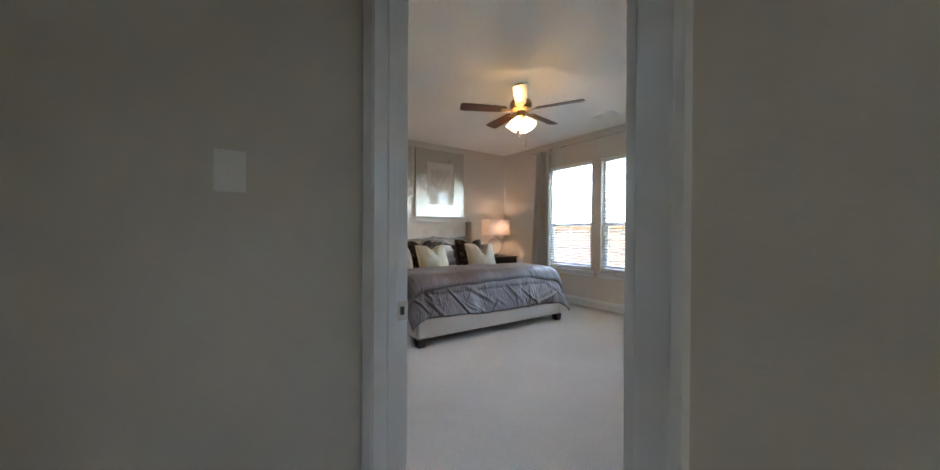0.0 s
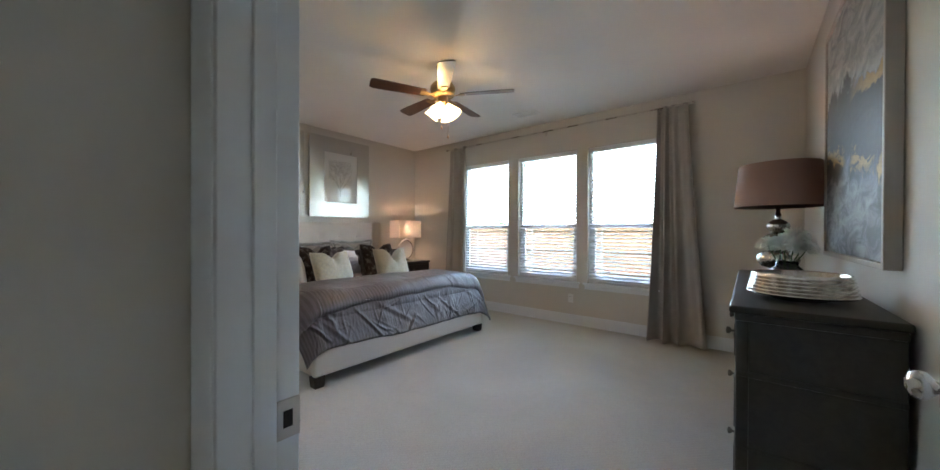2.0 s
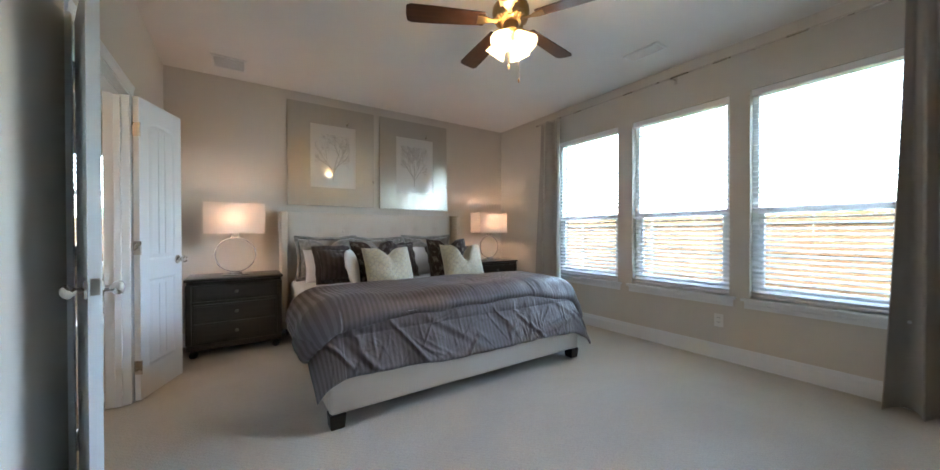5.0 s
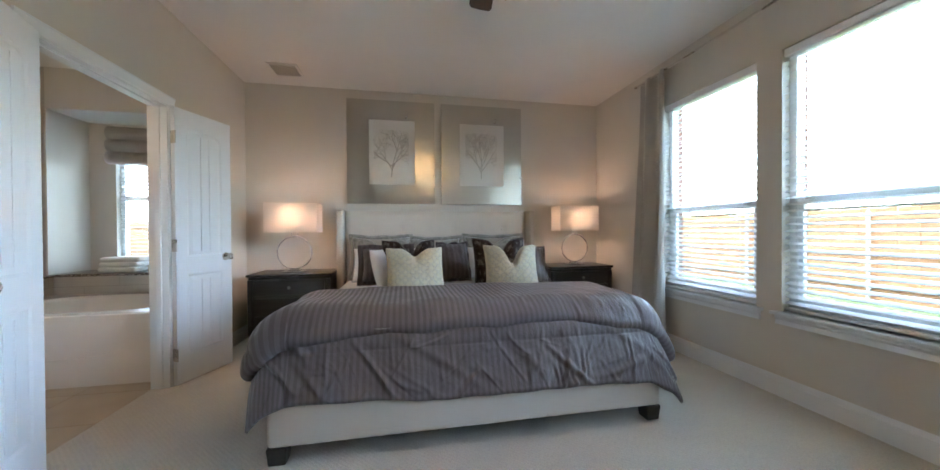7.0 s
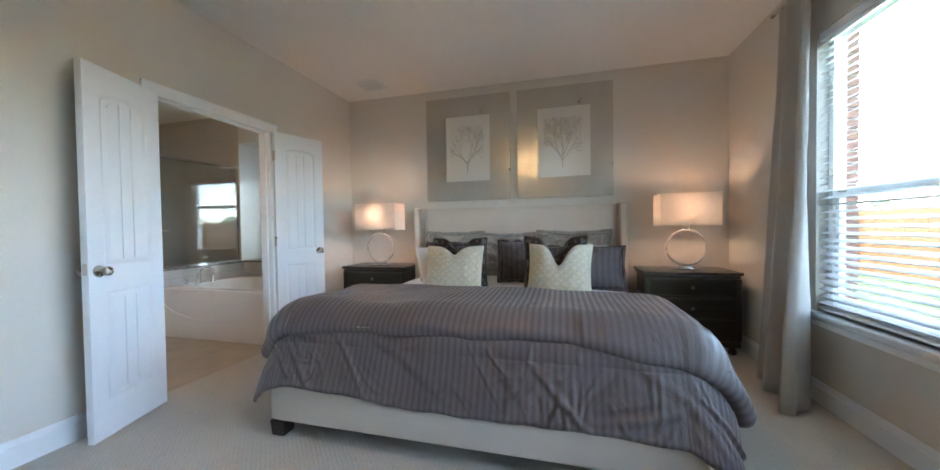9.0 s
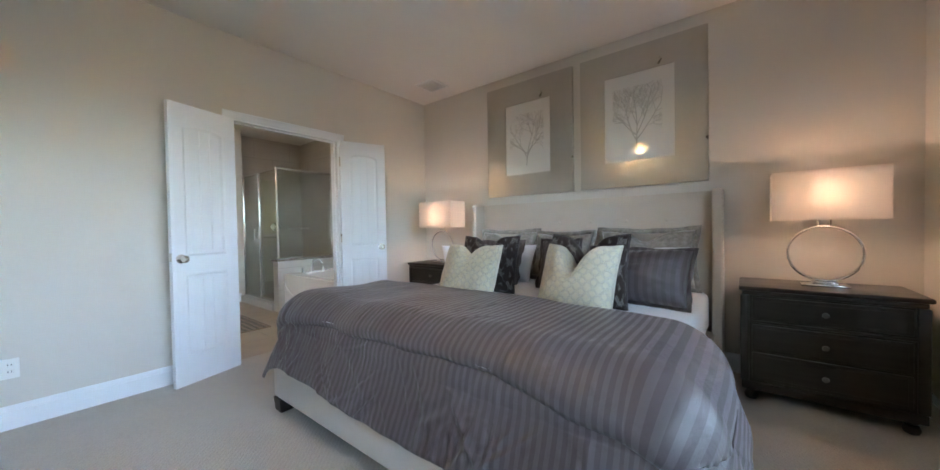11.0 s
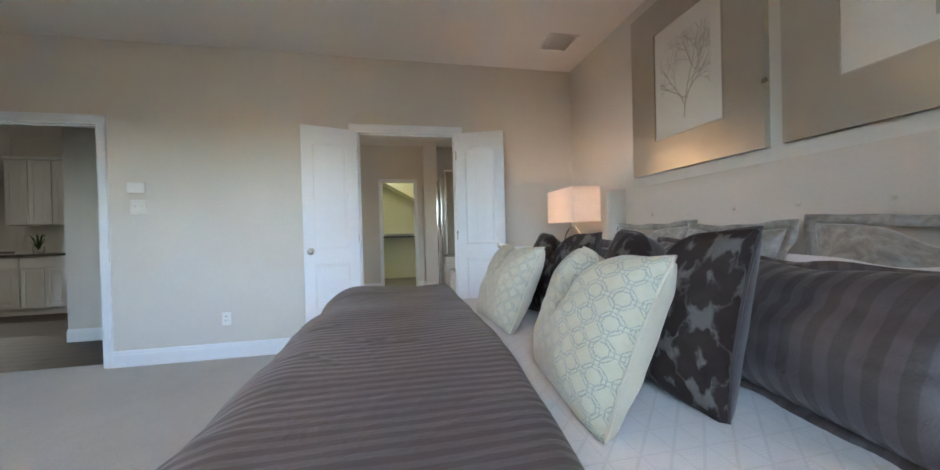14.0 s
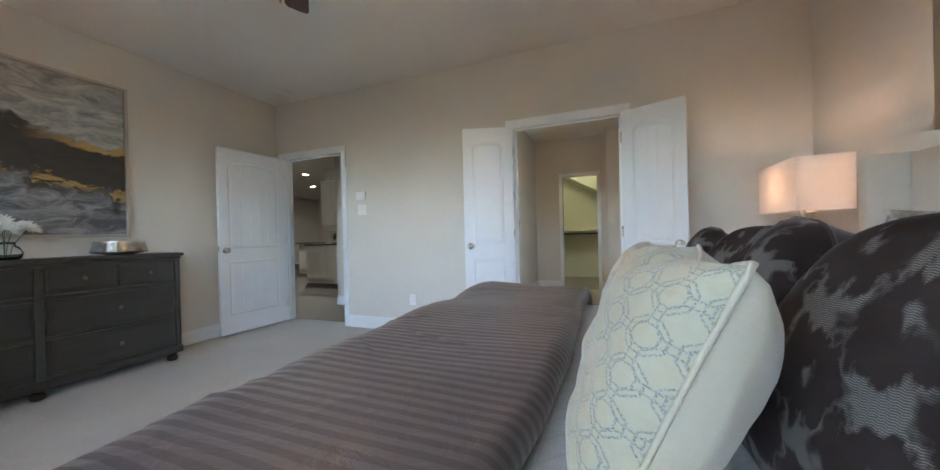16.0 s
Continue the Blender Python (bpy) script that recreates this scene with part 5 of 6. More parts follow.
for fx, fy, fz, fr in ((-0.09, 0.02, 0.20, 0.075), (0.0, -0.03, 0.235, 0.08), (0.09, 0.03, 0.20, 0.075), (0.02, 0.08, 0.20, 0.065), (-0.05, -0.07, 0.185, 0.06), (0.10, -0.06, 0.175, 0.055)):
    part("stem", tube([(fx * 0.2, fy * 0.2, 0.03), (fx * 0.5, fy * 0.5, 0.12), (fx, fy, fz)], 0.0025, 6), STEM, vase)
    fb = bmesh.new()
    for k in range(130):
        a, e = _rnd.uniform(0, 6.283), math.asin(_rnd.uniform(-0.35, 1.0))
        d = Vector((math.cos(a) * math.cos(e), math.sin(a) * math.cos(e), math.sin(e)))
        side = d.cross(Vector((0, 0, 1))).normalized() * 0.006
        up = side.cross(d).normalized()
        c = Vector((fx, fy, fz))
        l = fr * _rnd.uniform(0.8, 1.05)
        p1, p2, p3 = c + d * l * 0.25, c + d * l * 0.7 + up * 0.008, c + d * l + up * -0.004
        vs = [fb.verts.new(v) for v in (p1 - side * 0.5, p1 + side * 0.5, p2 + side, p3, p2 - side)]
        fb.faces.new(vs)
    part("flower_head", fb, PETAL, vase, "shaggy white chrysanthemum head")


def painting_material():
    """An abstract of pale clouds, dark ridges and gold leaf."""
    n = Nodes("abstract_painting")
    v = n.coords((1, 1, 1))
    sep = n.node("ShaderNodeSeparateXYZ")
    n.link(v, sep.inputs[0])
    x, z = sep.outputs[0], sep.outputs[2]
    w = n.noise(v, 3.0, 6, 0.6, 0.8)
    w2 = n.noise(n.coords((1, 1, 2.2)), 5.5, 6, 0.65, 1.0)
    zz = n.math("ADD", z, n.math("ADD", n.math("MULTIPLY", n.math("SUBTRACT", w, 0.5), 0.55), n.math("MULTIPLY", x, 0.16)))
    sky = n.mix(n.ramp(w2, [(0.35, (0, 0, 0)), (0.65, (1, 1, 1))]), (0.20, 0.21, 0.21), (0.50, 0.49, 0.46))
    low = n.mix(n.ramp(w2, [(0.4, (0, 0, 0)), (0.62, (1, 1, 1))]), (0.085, 0.09, 0.10), (0.30, 0.31, 0.32))
    ink = n.mix(w2, (0.012, 0.010, 0.010), (0.07, 0.06, 0.055))
    gold = n.mix(w2, (0.20, 0.11, 0.03), (0.62, 0.42, 0.14))
    m1 = n.ramp(zz, [(0.34, (0, 0, 0)), (0.42, (1, 1, 1)), (0.80, (1, 1, 1)), (0.84, (0, 0, 0))])
    up = n.ramp(zz, [(0.62, (0, 0, 0)), (0.68, (1, 1, 1))])
    col = n.mix(up, low, sky)
    col = n.mix(m1, col, ink)
    g1 = n.math("MULTIPLY", n.ramp(n.math("ADD", z, n.math("ADD", n.math("MULTIPLY", x, 0.22), n.math("MULTIPLY", n.math("SUBTRACT", w2, 0.5), 0.35))), [(0.42, (0, 0, 0)), (0.44, (1, 1, 1)), (0.475, (1, 1, 1)), (0.50, (0, 0, 0))]), n.ramp(w, [(0.40, (0, 0, 0)), (0.5, (1, 1, 1))]))
    g2 = n.math("MULTIPLY", n.ramp(zz, [(0.74, (0, 0, 0)), (0.76, (1, 1, 1)), (0.81, (1, 1, 1)), (0.83, (0, 0, 0))]), n.ramp(x, [(0.0, (0, 0, 0)), (0.3, (1, 1, 1))]))
    col = n.mix(n.math("MINIMUM", 1.0, n.math("ADD", g1, g2)), col, gold)
    return n.set(col, 0.5, 0.0, n.bump(w2, 0.4, 0.004))


pt = thing("painting", (2.86, S + 0.002, 1.10), 180, "large abstract canvas of pale clouds, dark ridges and gold", "painting")
part("canvas", box(-0.575, -0.036, 0.012, 0.575, -0.004, 1.258, 0.003), painting_material(), pt)
_fr = bmesh.new()
for r in ((-0.60, -0.045, -0.013, -0.578, 0, 1.283), (0.578, -0.045, -0.013, 0.60, 0, 1.283), (-0.578, -0.045, -0.013, 0.578, 0, 0.009), (-0.578, -0.045, 1.261, 0.578, 0, 1.283)):
    add_box(_fr, *r, bevel=0.002)
part("frame", _fr, plain("pale_grey_float_frame", (0.45, 0.41, 0.36), 0.5), pt, "slim pale float frame")

# ---- fittings on walls and ceiling ----
# Near-black colour of the raised outlet slots, painting the shade within them.
SLOT_SHADE = plain("slot_shade", (0.03, 0.03, 0.03), 0.7)


def outlet(at, turn):
    o = thing("wall_outlet", at, turn, "white duplex wall outlet near the floor", "outlet", "wall outlets")
    part("plate", box(-0.036, -0.006, -0.058, 0.036, 0, 0.058, 0.003, 2), PLASTIC, o)
    for z in (-0.02, 0.02):
        r = part("receptacle", box(-0.016, -0.0085, z - 0.013, 0.016, -0.006, z + 0.013, 0.002), PLASTIC, o)
        part("slot", boxes((-0.008, -0.0092, z - 0.002, -0.005, -0.0085, z + 0.008), (0.005, -0.0092, z - 0.002, 0.008, -0.0085, z + 0.008)), SLOT_SHADE, r)


outlet((W, 2.18, 0.348), 90)
outlet((E, 2.46, 0.345), -90)
sw = thing("light_switch", (W, 1.54, 1.35), 90, "white double toggle light switch plate", "light switch")
part("plate", box(-0.06, -0.006, -0.06, 0.06, 0, 0.06, 0.003, 2), PLASTIC, sw)
for x in (-0.023, 0.023):
    part("toggle", box(x - 0.005, -0.02, -0.004, x + 0.005, -0.006, 0.012, 0.002), PLASTIC, sw)
th = thing("thermostat", (W, 1.535, 1.51), 90, "white rectangular thermostat above the light switch", "thermostat")
part("body", box(-0.065, -0.026, -0.045, 0.065, 0, 0.045, 0.006, 2), PLASTIC, th)
hs = thing("light_switch", (0.222, HALL_N, 1.34), 0, "white single toggle light switch in the hall", "light switch")
part("plate", box(-0.04, -0.006, -0.062, 0.04, 0, 0.062, 0.003, 2), PLASTIC, hs)
part("toggle", box(-0.006, -0.02, -0.006, 0.006, -0.006, 0.012, 0.002), PLASTIC, hs)


def vent(at, sx, sy, label, turn=0):
    v = thing("ceiling_vent", (*at, H), turn, label, "ceiling vent")
    part("backing", box(-sx + 0.012, -sy + 0.012, -0.003, sx - 0.012, sy - 0.012, -0.0005), plain("vent_duct_grey", (0.76, 0.75, 0.73), 0.8), v)
    fr = bmesh.new()
    for r in ((-sx, -sy, -0.010, sx, -sy + 0.024, 0), (-sx, sy - 0.024, -0.010, sx, sy, 0), (-sx, -sy + 0.024, -0.010, -sx + 0.024, sy - 0.024, 0), (sx - 0.024, -sy + 0.024, -0.010, sx, sy - 0.024, 0)):
        add_box(fr, *r, bevel=0.002)
    part("frame", fr, PLASTIC, v)
    n = int((2 * sy - 0.05) / 0.016)
    sm = mesh_of("slat", box(-sx + 0.022, -0.006, -0.001, sx - 0.022, 0.006, 0.001), PLASTIC)
    for k in range(n):
        s = new("slat", sm)
        s.parent = v
        s.matrix_basis = pose(0, -sy + 0.03 + (k + 0.5) * (2 * sy - 0.06) / n, -0.008, 38, 0, 0)


vent((4.39, 2.855), 0.16, 0.085, "white metal supply vent in the ceiling beside the fan", 90)
vent((1.28, 5.155), 0.14, 0.14, "square white return vent in the ceiling corner")
sd = thing("smoke_detector", (1.04, 0.695, H), 0, "round white smoke detector on the ceiling", "smoke detector")
part("housing", lathe([(0.07, 0), (0.068, -0.02), (0.05, -0.034), (0.0, -0.036)], 32), PLASTIC, sd, "", 40)

# ---- hall and kitchen ----
PLANK = wood("dark_walnut_floor", (0.035, 0.024, 0.018), (0.07, 0.05, 0.039), 0.55, 1.0, "y", 0.05)
GROUT = plain("plank_gap", (0.02, 0.015, 0.012), 0.8)
structure("floor_hall", box(-8.0, -8.0, -0.12, W - T, HALL_N, -0.006), GROUT, "dark underlay between the hall floor planks", "floor")
hall_floor = bpy.data.objects["floor_hall"]
_pm = mesh_of("plank", box(-0.0725, -0.6, -0.008, 0.0725, 0.6, 0.0, 0.0015), PLANK)
_rnd = random.Random(11)
for i in range(36):
    x = W - T - 0.075 - i * 0.147
    y = HALL_N - 0.6 - _rnd.uniform(-0.9, 0.0)
    while y > -6.2:
        if y + 0.6 <= HALL_N + 0.001:
            if x > -2.9 or y < -1.0:
                p = new("plank", _pm)
                p.parent = hall_floor
                p.matrix_basis = pose(x, y, 0.0)
        else:
            cut = new("plank", mesh_of("plank", box(-0.0725, -0.6, -0.008, 0.0725, HALL_N - y, 0.0, 0.0015), PLANK))
            cut.parent = hall_floor
            cut.matrix_basis = pose(x, y, 0.0)
        y -= 1.203
structure("ceiling_hall", box(-8.0, -8.0, H, W - T, HALL_N + 0.12, H + 0.12), CEIL, "painted ceiling of hall and kitchen", "ceiling")
structure("wall_hall_north", box(-0.30, HALL_N, 0, W - T, HALL_N + 0.12, H), WALL, "greige hall wall with a light switch", "wall")
structure("wall_hall_west", box(HALL_W - 0.12, 0.22, 0, HALL_W, HALL_N, H), WALL, "greige hall wall ending at the kitchen", "wall")
structure("wall_hall_east", box(W - T, -8.0, 0, W, S - 0.12, H), WALL, "greige hall wall beside the bedroom door", "wall")
structure("wall_kitchen_west", box(-8.12, -8.0, 0, -8.0, HALL_N, H), WALL, "greige kitchen wall", "wall")
structure("wall_kitchen_south", box(-8.0, -8.12, 0, W, -8.0, H), WALL, "greige kitchen wall", "wall")
structure("wall_kitchen_north", box(-8.0, HALL_N, 0, -0.30, HALL_N + 0.12, H), WALL, "greige kitchen wall", "wall")
structure("wall_kitchen_inner", box(-2.80, -2.35, 0, -2.68, -0.4, H), WALL, "greige wall behind the kitchen cabinets", "wall")
baseboard((HALL_W, 0.22), (HALL_W, HALL_N), (1, 0))
baseboard((HALL_W - 0.12, 0.22), (HALL_W, 0.22), (0, -1))
baseboard((HALL_W, HALL_N), (W - T - 0.02, HALL_N), (0, -1))

CABW = plain("white_cabinet_paint", (0.72, 0.72, 0.70), 0.4, vary=0.02, bump=0.03)


def granite(name, a, b, c):
    n = Nodes(name)
    v = n.coords()
    vo = n.node("ShaderNodeTexVoronoi")
    vo.inputs["Scale"].default_value = 75
    n.link(v, vo.inputs["Vector"])
    col = n.ramp(n.noise(v, 60, 6, 0.75), [(0.38, a), (0.5, b), (0.62, c)])
    col = n.mix(n.ramp(vo.outputs["Distance"], [(0.25, (1, 1, 1)), (0.4, (0, 0, 0))]), col, a)
    return n.set(col, 0.15, 0.0, None, Coat_Weight=0.4, Coat_Roughness=0.05)


GRANITE = granite("speckled_granite", (0.03, 0.028, 0.026), (0.22, 0.19, 0.16), (0.55, 0.50, 0.44))
DARKTOP = granite("dark_granite", (0.012, 0.011, 0.010), (0.05, 0.042, 0.036), (0.16, 0.13, 0.11))


def shaker(parent, x, y0, y1, z0, z1):
    """A framed cabinet door facing +x."""
    d = part("door", box(x, y0, z0, x + 0.012, y1, z1, 0.002), CABW, parent)
    fr = bmesh.new()
    for r in ((y0, y0 + 0.055, z0, z1), (y1 - 0.055, y1, z0, z1), (y0 + 0.055, y1 - 0.055, z0, z0 + 0.055), (y0 + 0.055, y1 - 0.055, z1 - 0.055, z1)):
        add_box(fr, x + 0.012, r[0], r[2], x + 0.021, r[1], r[3], 0.0015)
    part("door_frame", fr, CABW, d)
    part("panel_bead", box(x + 0.0125, y0 + 0.09, z0 + 0.09, x + 0.017, y1 - 0.09, z1 - 0.09, 0.002), CABW, d)


def base_cabinet(y0, y1):
    c = thing("base_cabinet", (-2.65, y0, 0), 0, "white painted kitchen base cabinet with framed doors", "cabinet", "kitchen base cabinets")
    w = y1 - y0
    part("body", box(0, 0, 0.09, 0.58, w, 0.87), CABW, c)
    part("toe_kick", box(0, 0, 0, 0.54, w, 0.09), CABW, c)
    part("drawer", box(0.58, 0.012, 0.70, 0.60, w - 0.012, 0.85, 0.003), CABW, c)
    shaker(c, 0.58, 0.012, w / 2 - 0.004, 0.11, 0.685)
    shaker(c, 0.58, w / 2 + 0.004, w - 0.012, 0.11, 0.685)


for a in (-2.35, -1.75):
    base_cabinet(a, a + 0.598)
for a in (-2.15, -1.55):
    c = thing("wall_cabinet", (-2.68, a, 1.34), 0, "white painted kitchen wall cabinet with framed doors", "cabinet", "kitchen wall cabinets")
    part("body", box(0, 0, 0, 0.33, 0.598, 1.0), CABW, c)
    part("crown", box(-0.0, -0.01, 1.0, 0.36, 0.608, 1.05, 0.012, 2), CABW, c)
    shaker(c, 0.33, 0.012, 0.295, 0.012, 0.988)
    shaker(c, 0.33, 0.303, 0.586, 0.012, 0.988)
ct = thing("worktop", (-2.66, -2.36, 0.87), 0, "dark granite kitchen worktop over the white cabinets", "worktop")
part("slab", box(0, 0, 0, 0.64, 1.25, 0.035, 0.004, 2), DARKTOP, ct)
# a second run of units further back
isl = thing("kitchen_island", (-4.6, -4.4, 0), 0, "white panelled kitchen island with a dark top", "kitchen island")
part("body", box(0, 0, 0, 0.9, 2.0, 0.88), CABW, isl)
shaker(isl, 0.9, 0.03, 0.98, 0.12, 0.84)
shaker(isl, 0.9, 1.02, 1.97, 0.12, 0.84)
part("top", box(-0.05, -0.05, 0.88, 0.98, 2.05, 0.92, 0.005), DARKTOP, isl)
pl = thing("potted_plant", (-2.30, -1.72, 0.905), 0, "small leafy green plant in a clear glass pot on the worktop", "potted plant")
part("pot", lathe([(0.045, 0), (0.06, 0.02), (0.062, 0.10), (0.056, 0.10), (0.05, 0.02), (0.0, 0.015)], 24), clear_glass(), pl, "", 40)
LEAFG = plain("grass_green_leaf", (0.05, 0.10, 0.025), 0.5, vary=0.25)
for k in range(26):
    a, r, hgt = _rnd.uniform(0, 6.283), _rnd.uniform(0.08, 0.2), _rnd.uniform(0.1, 0.24)
    bm = bmesh.new()
    prev = None
    for q in range(6):
        s = q / 5
        c = Vector((math.cos(a) * r * s, math.sin(a) * r * s, 0.06 + hgt * math.sin(2.2 * s)))
        side = Vector((-math.sin(a), math.cos(a), 0)) * 0.008 * (1 - s ** 2 + 0.05)
        cur = (bm.verts.new(c - side), bm.verts.new(c + side))
        if prev:
            bm.faces.new((prev[0], prev[1], cur[1], cur[0]))
        prev = cur
    part("leaf", bm, LEAFG, pl)
GLOW_CAN = glow_material("lit_downlight", (1.0, 0.78, 0.55), 0.8)
# Third is unseen fill added for the cabinets; fourth, in the hall, is unseen.
for x, y in ((-3.02, -3.33), (-4.76, -4.87), (-1.1, 0.55), (0.42, -2.7)):
    c = thing("recessed_light_or_fill", (x, y, H), 0, "round recessed ceiling downlight or added fill, lit", "ceiling light", "kitchen downlights")
    part("trim_ring", lathe([(0.095, 0.0), (0.095, -0.006), (0.072, -0.008), (0.07, 0.0)], 32), PLASTIC, c, "", 40)
    part("lens", lathe([(0.0, -0.004), (0.07, -0.004), (0.07, -0.001), (0.0, -0.001)], 24), GLOW_CAN, c)
    lamp("downlight", "AREA", pose(x, y, H - 0.02), 0.95 if x < -2 else 0.22, (1.0, 0.94, 0.85), size=(0.14, 0.14))

# ---- bathroom ----
TILE = plain("beige_floor_tile", (0.42, 0.35, 0.27), 0.35, vary=0.12, broad=4, grain=50)


def wall_tile():
    n = Nodes("taupe_linear_wall_tile")
    v = n.coords()
    st = n.noise(n.coords((0.8, 0.8, 26)), 3, 5, 0.6)
    br = n.node("ShaderNodeTexBrick")
    br.offset = 0.5
    br.inputs["Scale"].default_value, br.inputs["Mortar Size"].default_value = 1.0, 0.004
    br.inputs["Brick Width"].default_value, br.inputs["Row Height"].default_value = 0.6, 0.3
    cx = n.node("ShaderNodeCombineXYZ")
    sp = n.node("ShaderNodeSeparateXYZ")
    n.link(v, sp.inputs[0])
    n.link(n.math("ADD", sp.outputs[0], sp.outputs[1]), cx.inputs[0])
    n.link(sp.outputs[2], cx.inputs[1])
    n.link(cx.outputs[0], br.inputs["Vector"])
    col = n.mix(st, (0.42, 0.39, 0.35), (0.54, 0.51, 0.465))
    col = n.mix(br.outputs["Fac"], col, (0.40, 0.37, 0.33))
    return n.set(col, 0.3, 0.0, n.bump(n.math("SUBTRACT", 1.0, br.outputs["Fac"]), 0.5, 0.002))


WTILE = wall_tile()
BX, BS, BN, ALC = -2.6, 2.9, 5.5, 5.97
TUBG = plain("white_tub_acrylic", (0.80, 0.77, 0.74), 0.16, vary=0.01, bump=0.01)
structure("floor_bath", box(BX - 1.9, BS - 0.12, -0.12, W - T, ALC + 0.1, -0.006), plain("grout", (0.3, 0.27, 0.22), 0.9), "grout bed of the bathroom floor", "floor")
bath_floor = bpy.data.objects["floor_bath"]
_tm = mesh_of("tile", box(-0.2265, -0.2265, -0.008, 0.2265, 0.2265, 0.0, 0.002), TILE)
for i in range(8):
    for j in range(6):
        x, y = W - T - 0.23 - i * 0.457, BS + 0.23 + j * 0.457
        if x > BX and y < 4.9:
            p = new("tile", _tm)
            p.parent = bath_floor
            p.matrix_basis = pose(x, y, 0.0, 0, 0, 90 * ((i + j) % 4))
structure("ceiling_bath", box(BX - 0.12, BS - 0.12, H, W - T, ALC + 0.15, H + 0.12), CEIL, "painted bathroom ceiling", "ceiling")
structure("wall_bath_south", box(BX - 0.12, BS - 0.12, 0, W - T, BS, H), WALL, "greige bathroom wall", "wall")
structure("wall_bath_west", boxes((BX - 0.12, BS, 0, BX, 3.39, H), (BX - 0.12, 3.39, 2.05, BX, 3.99, H), (BX - 0.12, 3.99, 0, BX, 4.45, H)), WALL, "greige bathroom wall with the closet doorway", "wall")
structure("wall_shower_west", box(BX - 0.12, 4.45, 0, BX, BN + 0.1, H), WTILE, "taupe tiled shower wall", "wall")
structure("wall_shower_north", box(BX, BN, 0, -1.0, ALC + 0.12, H), WTILE, "taupe tiled shower wall", "wall")
structure("wall_bath_stub", box(BX, 4.16, 0, -2.27, 4.40, H), WALL, "greige wall stub beside the shower", "wall")
BWX0, BWX1, BWZ0, BWZ1 = -0.74, 0.48, 0.80, 2.25
structure("wall_bath_north", boxes((-1.0, ALC, 0, BWX0, ALC + 0.12, H), (BWX1, ALC, 0, W - T, ALC + 0.12, H), (BWX0, ALC, 0, BWX1, ALC + 0.12, BWZ0), (BWX0, ALC, BWZ1, BWX1, ALC + 0.12, H)), WALL, "greige wall round the bathroom window", "wall")
structure("wall_bath_header", box(-1.0, BN, 2.35, W - T, ALC, H), WALL, "greige header over the window alcove", "wall")
structure("wall_bath_alcove", box(-1.004, BN - 0.002, 0.725, -0.99, ALC, 2.35), WALL, "greige side of the window alcove", "wall")
structure("wall_bath_east", box(W - T - 0.004, BTH1 + CW + 0.002, 0, W - T, ALC + 0.12, H), WALL, "greige bathroom wall", "wall")
structure("wall_bath_ledge", box(-1.0, BN, 0, W - T - 0.004, ALC, 0.70), WTILE, "taupe tiled ledge behind the tub", "wall")
structure("wall_bath_pony", box(-1.10, 4.36, 0, -0.95, BN, 0.70), WTILE, "taupe tiled low wall beside the shower", "wall")
lg = thing("granite_ledge", (0, 0, 0.70), 0, "speckled granite ledge under the bathroom window", "ledge")
part("slab", boxes((-1.0, BN - 0.015, 0, W - T - 0.006, ALC - 0.002, 0.026), bevel=0.003), GRANITE, lg)
lg2 = thing("granite_shelf", (0, 0, 0.70), 0, "speckled granite cap on the low shower wall", "ledge")
part("slab", boxes((-1.125, 4.34, 0, -0.925, BN - 0.017, 0.026), bevel=0.003), GRANITE, lg2)
casing("trim", BX, 1, 3.39, 3.99, 2.05)
baseboard((BX, BS), (BX, 3.33), (1, 0))
baseboard((BX, 4.05), (BX, 4.16), (1, 0))
baseboard((-2.27, 4.16), (-2.27, 4.34), (1, 0))
baseboard((BX, 4.16), (-2.27, 4.16), (0, -1))
baseboard((BX, BS), (W - T - 0.02, BS), (0, 1))

tub = thing("bathtub", (-0.945, 4.42, 0), 0, "white acrylic drop-in bathtub with a panelled apron", "bathtub")
TW, TD, TH = 1.568, 1.06, 0.525


def tub_shell():
    bm = bmesh.new()
    n = 56

    def ring(cx, cy, rx, ry, z, p):
        out = []
        for k in range(n):
            a = 2 * math.pi * k / n
            c, s = math.cos(a), math.sin(a)
            out.append(bm.verts.new((cx + rx * math.copysign(abs(c) ** (2 / p), c), cy + ry * math.copysign(abs(s) ** (2 / p), s), z)))
        return out
    cx, cy = TW / 2, TD / 2
    rings = [ring(cx, cy, TW / 2, TD / 2, 0.0, 40), ring(cx, cy, TW / 2, TD / 2, TH - 0.03, 40), ring(cx, cy, TW / 2, TD / 2, TH - 0.008, 40), ring(cx, cy, TW / 2 - 0.01, TD / 2 - 0.01, TH, 30),
             ring(cx, cy + 0.01, TW / 2 - 0.12, TD / 2 - 0.10, TH, 3.2), ring(cx, cy + 0.01, TW / 2 - 0.14, TD / 2 - 0.115, TH - 0.02, 3.0), ring(cx, cy + 0.01, TW / 2 - 0.22, TD / 2 - 0.17, 0.16, 2.8), ring(cx, cy + 0.01, TW / 2 - 0.34, TD / 2 - 0.26, 0.12, 2.5)]
    for a, b in zip(rings, rings[1:]):
        for k in range(n):
            bm.faces.new((a[k], a[(k + 1) % n], b[(k + 1) % n], b[k]))
    bm.faces.new(rings[-1])
    return bm


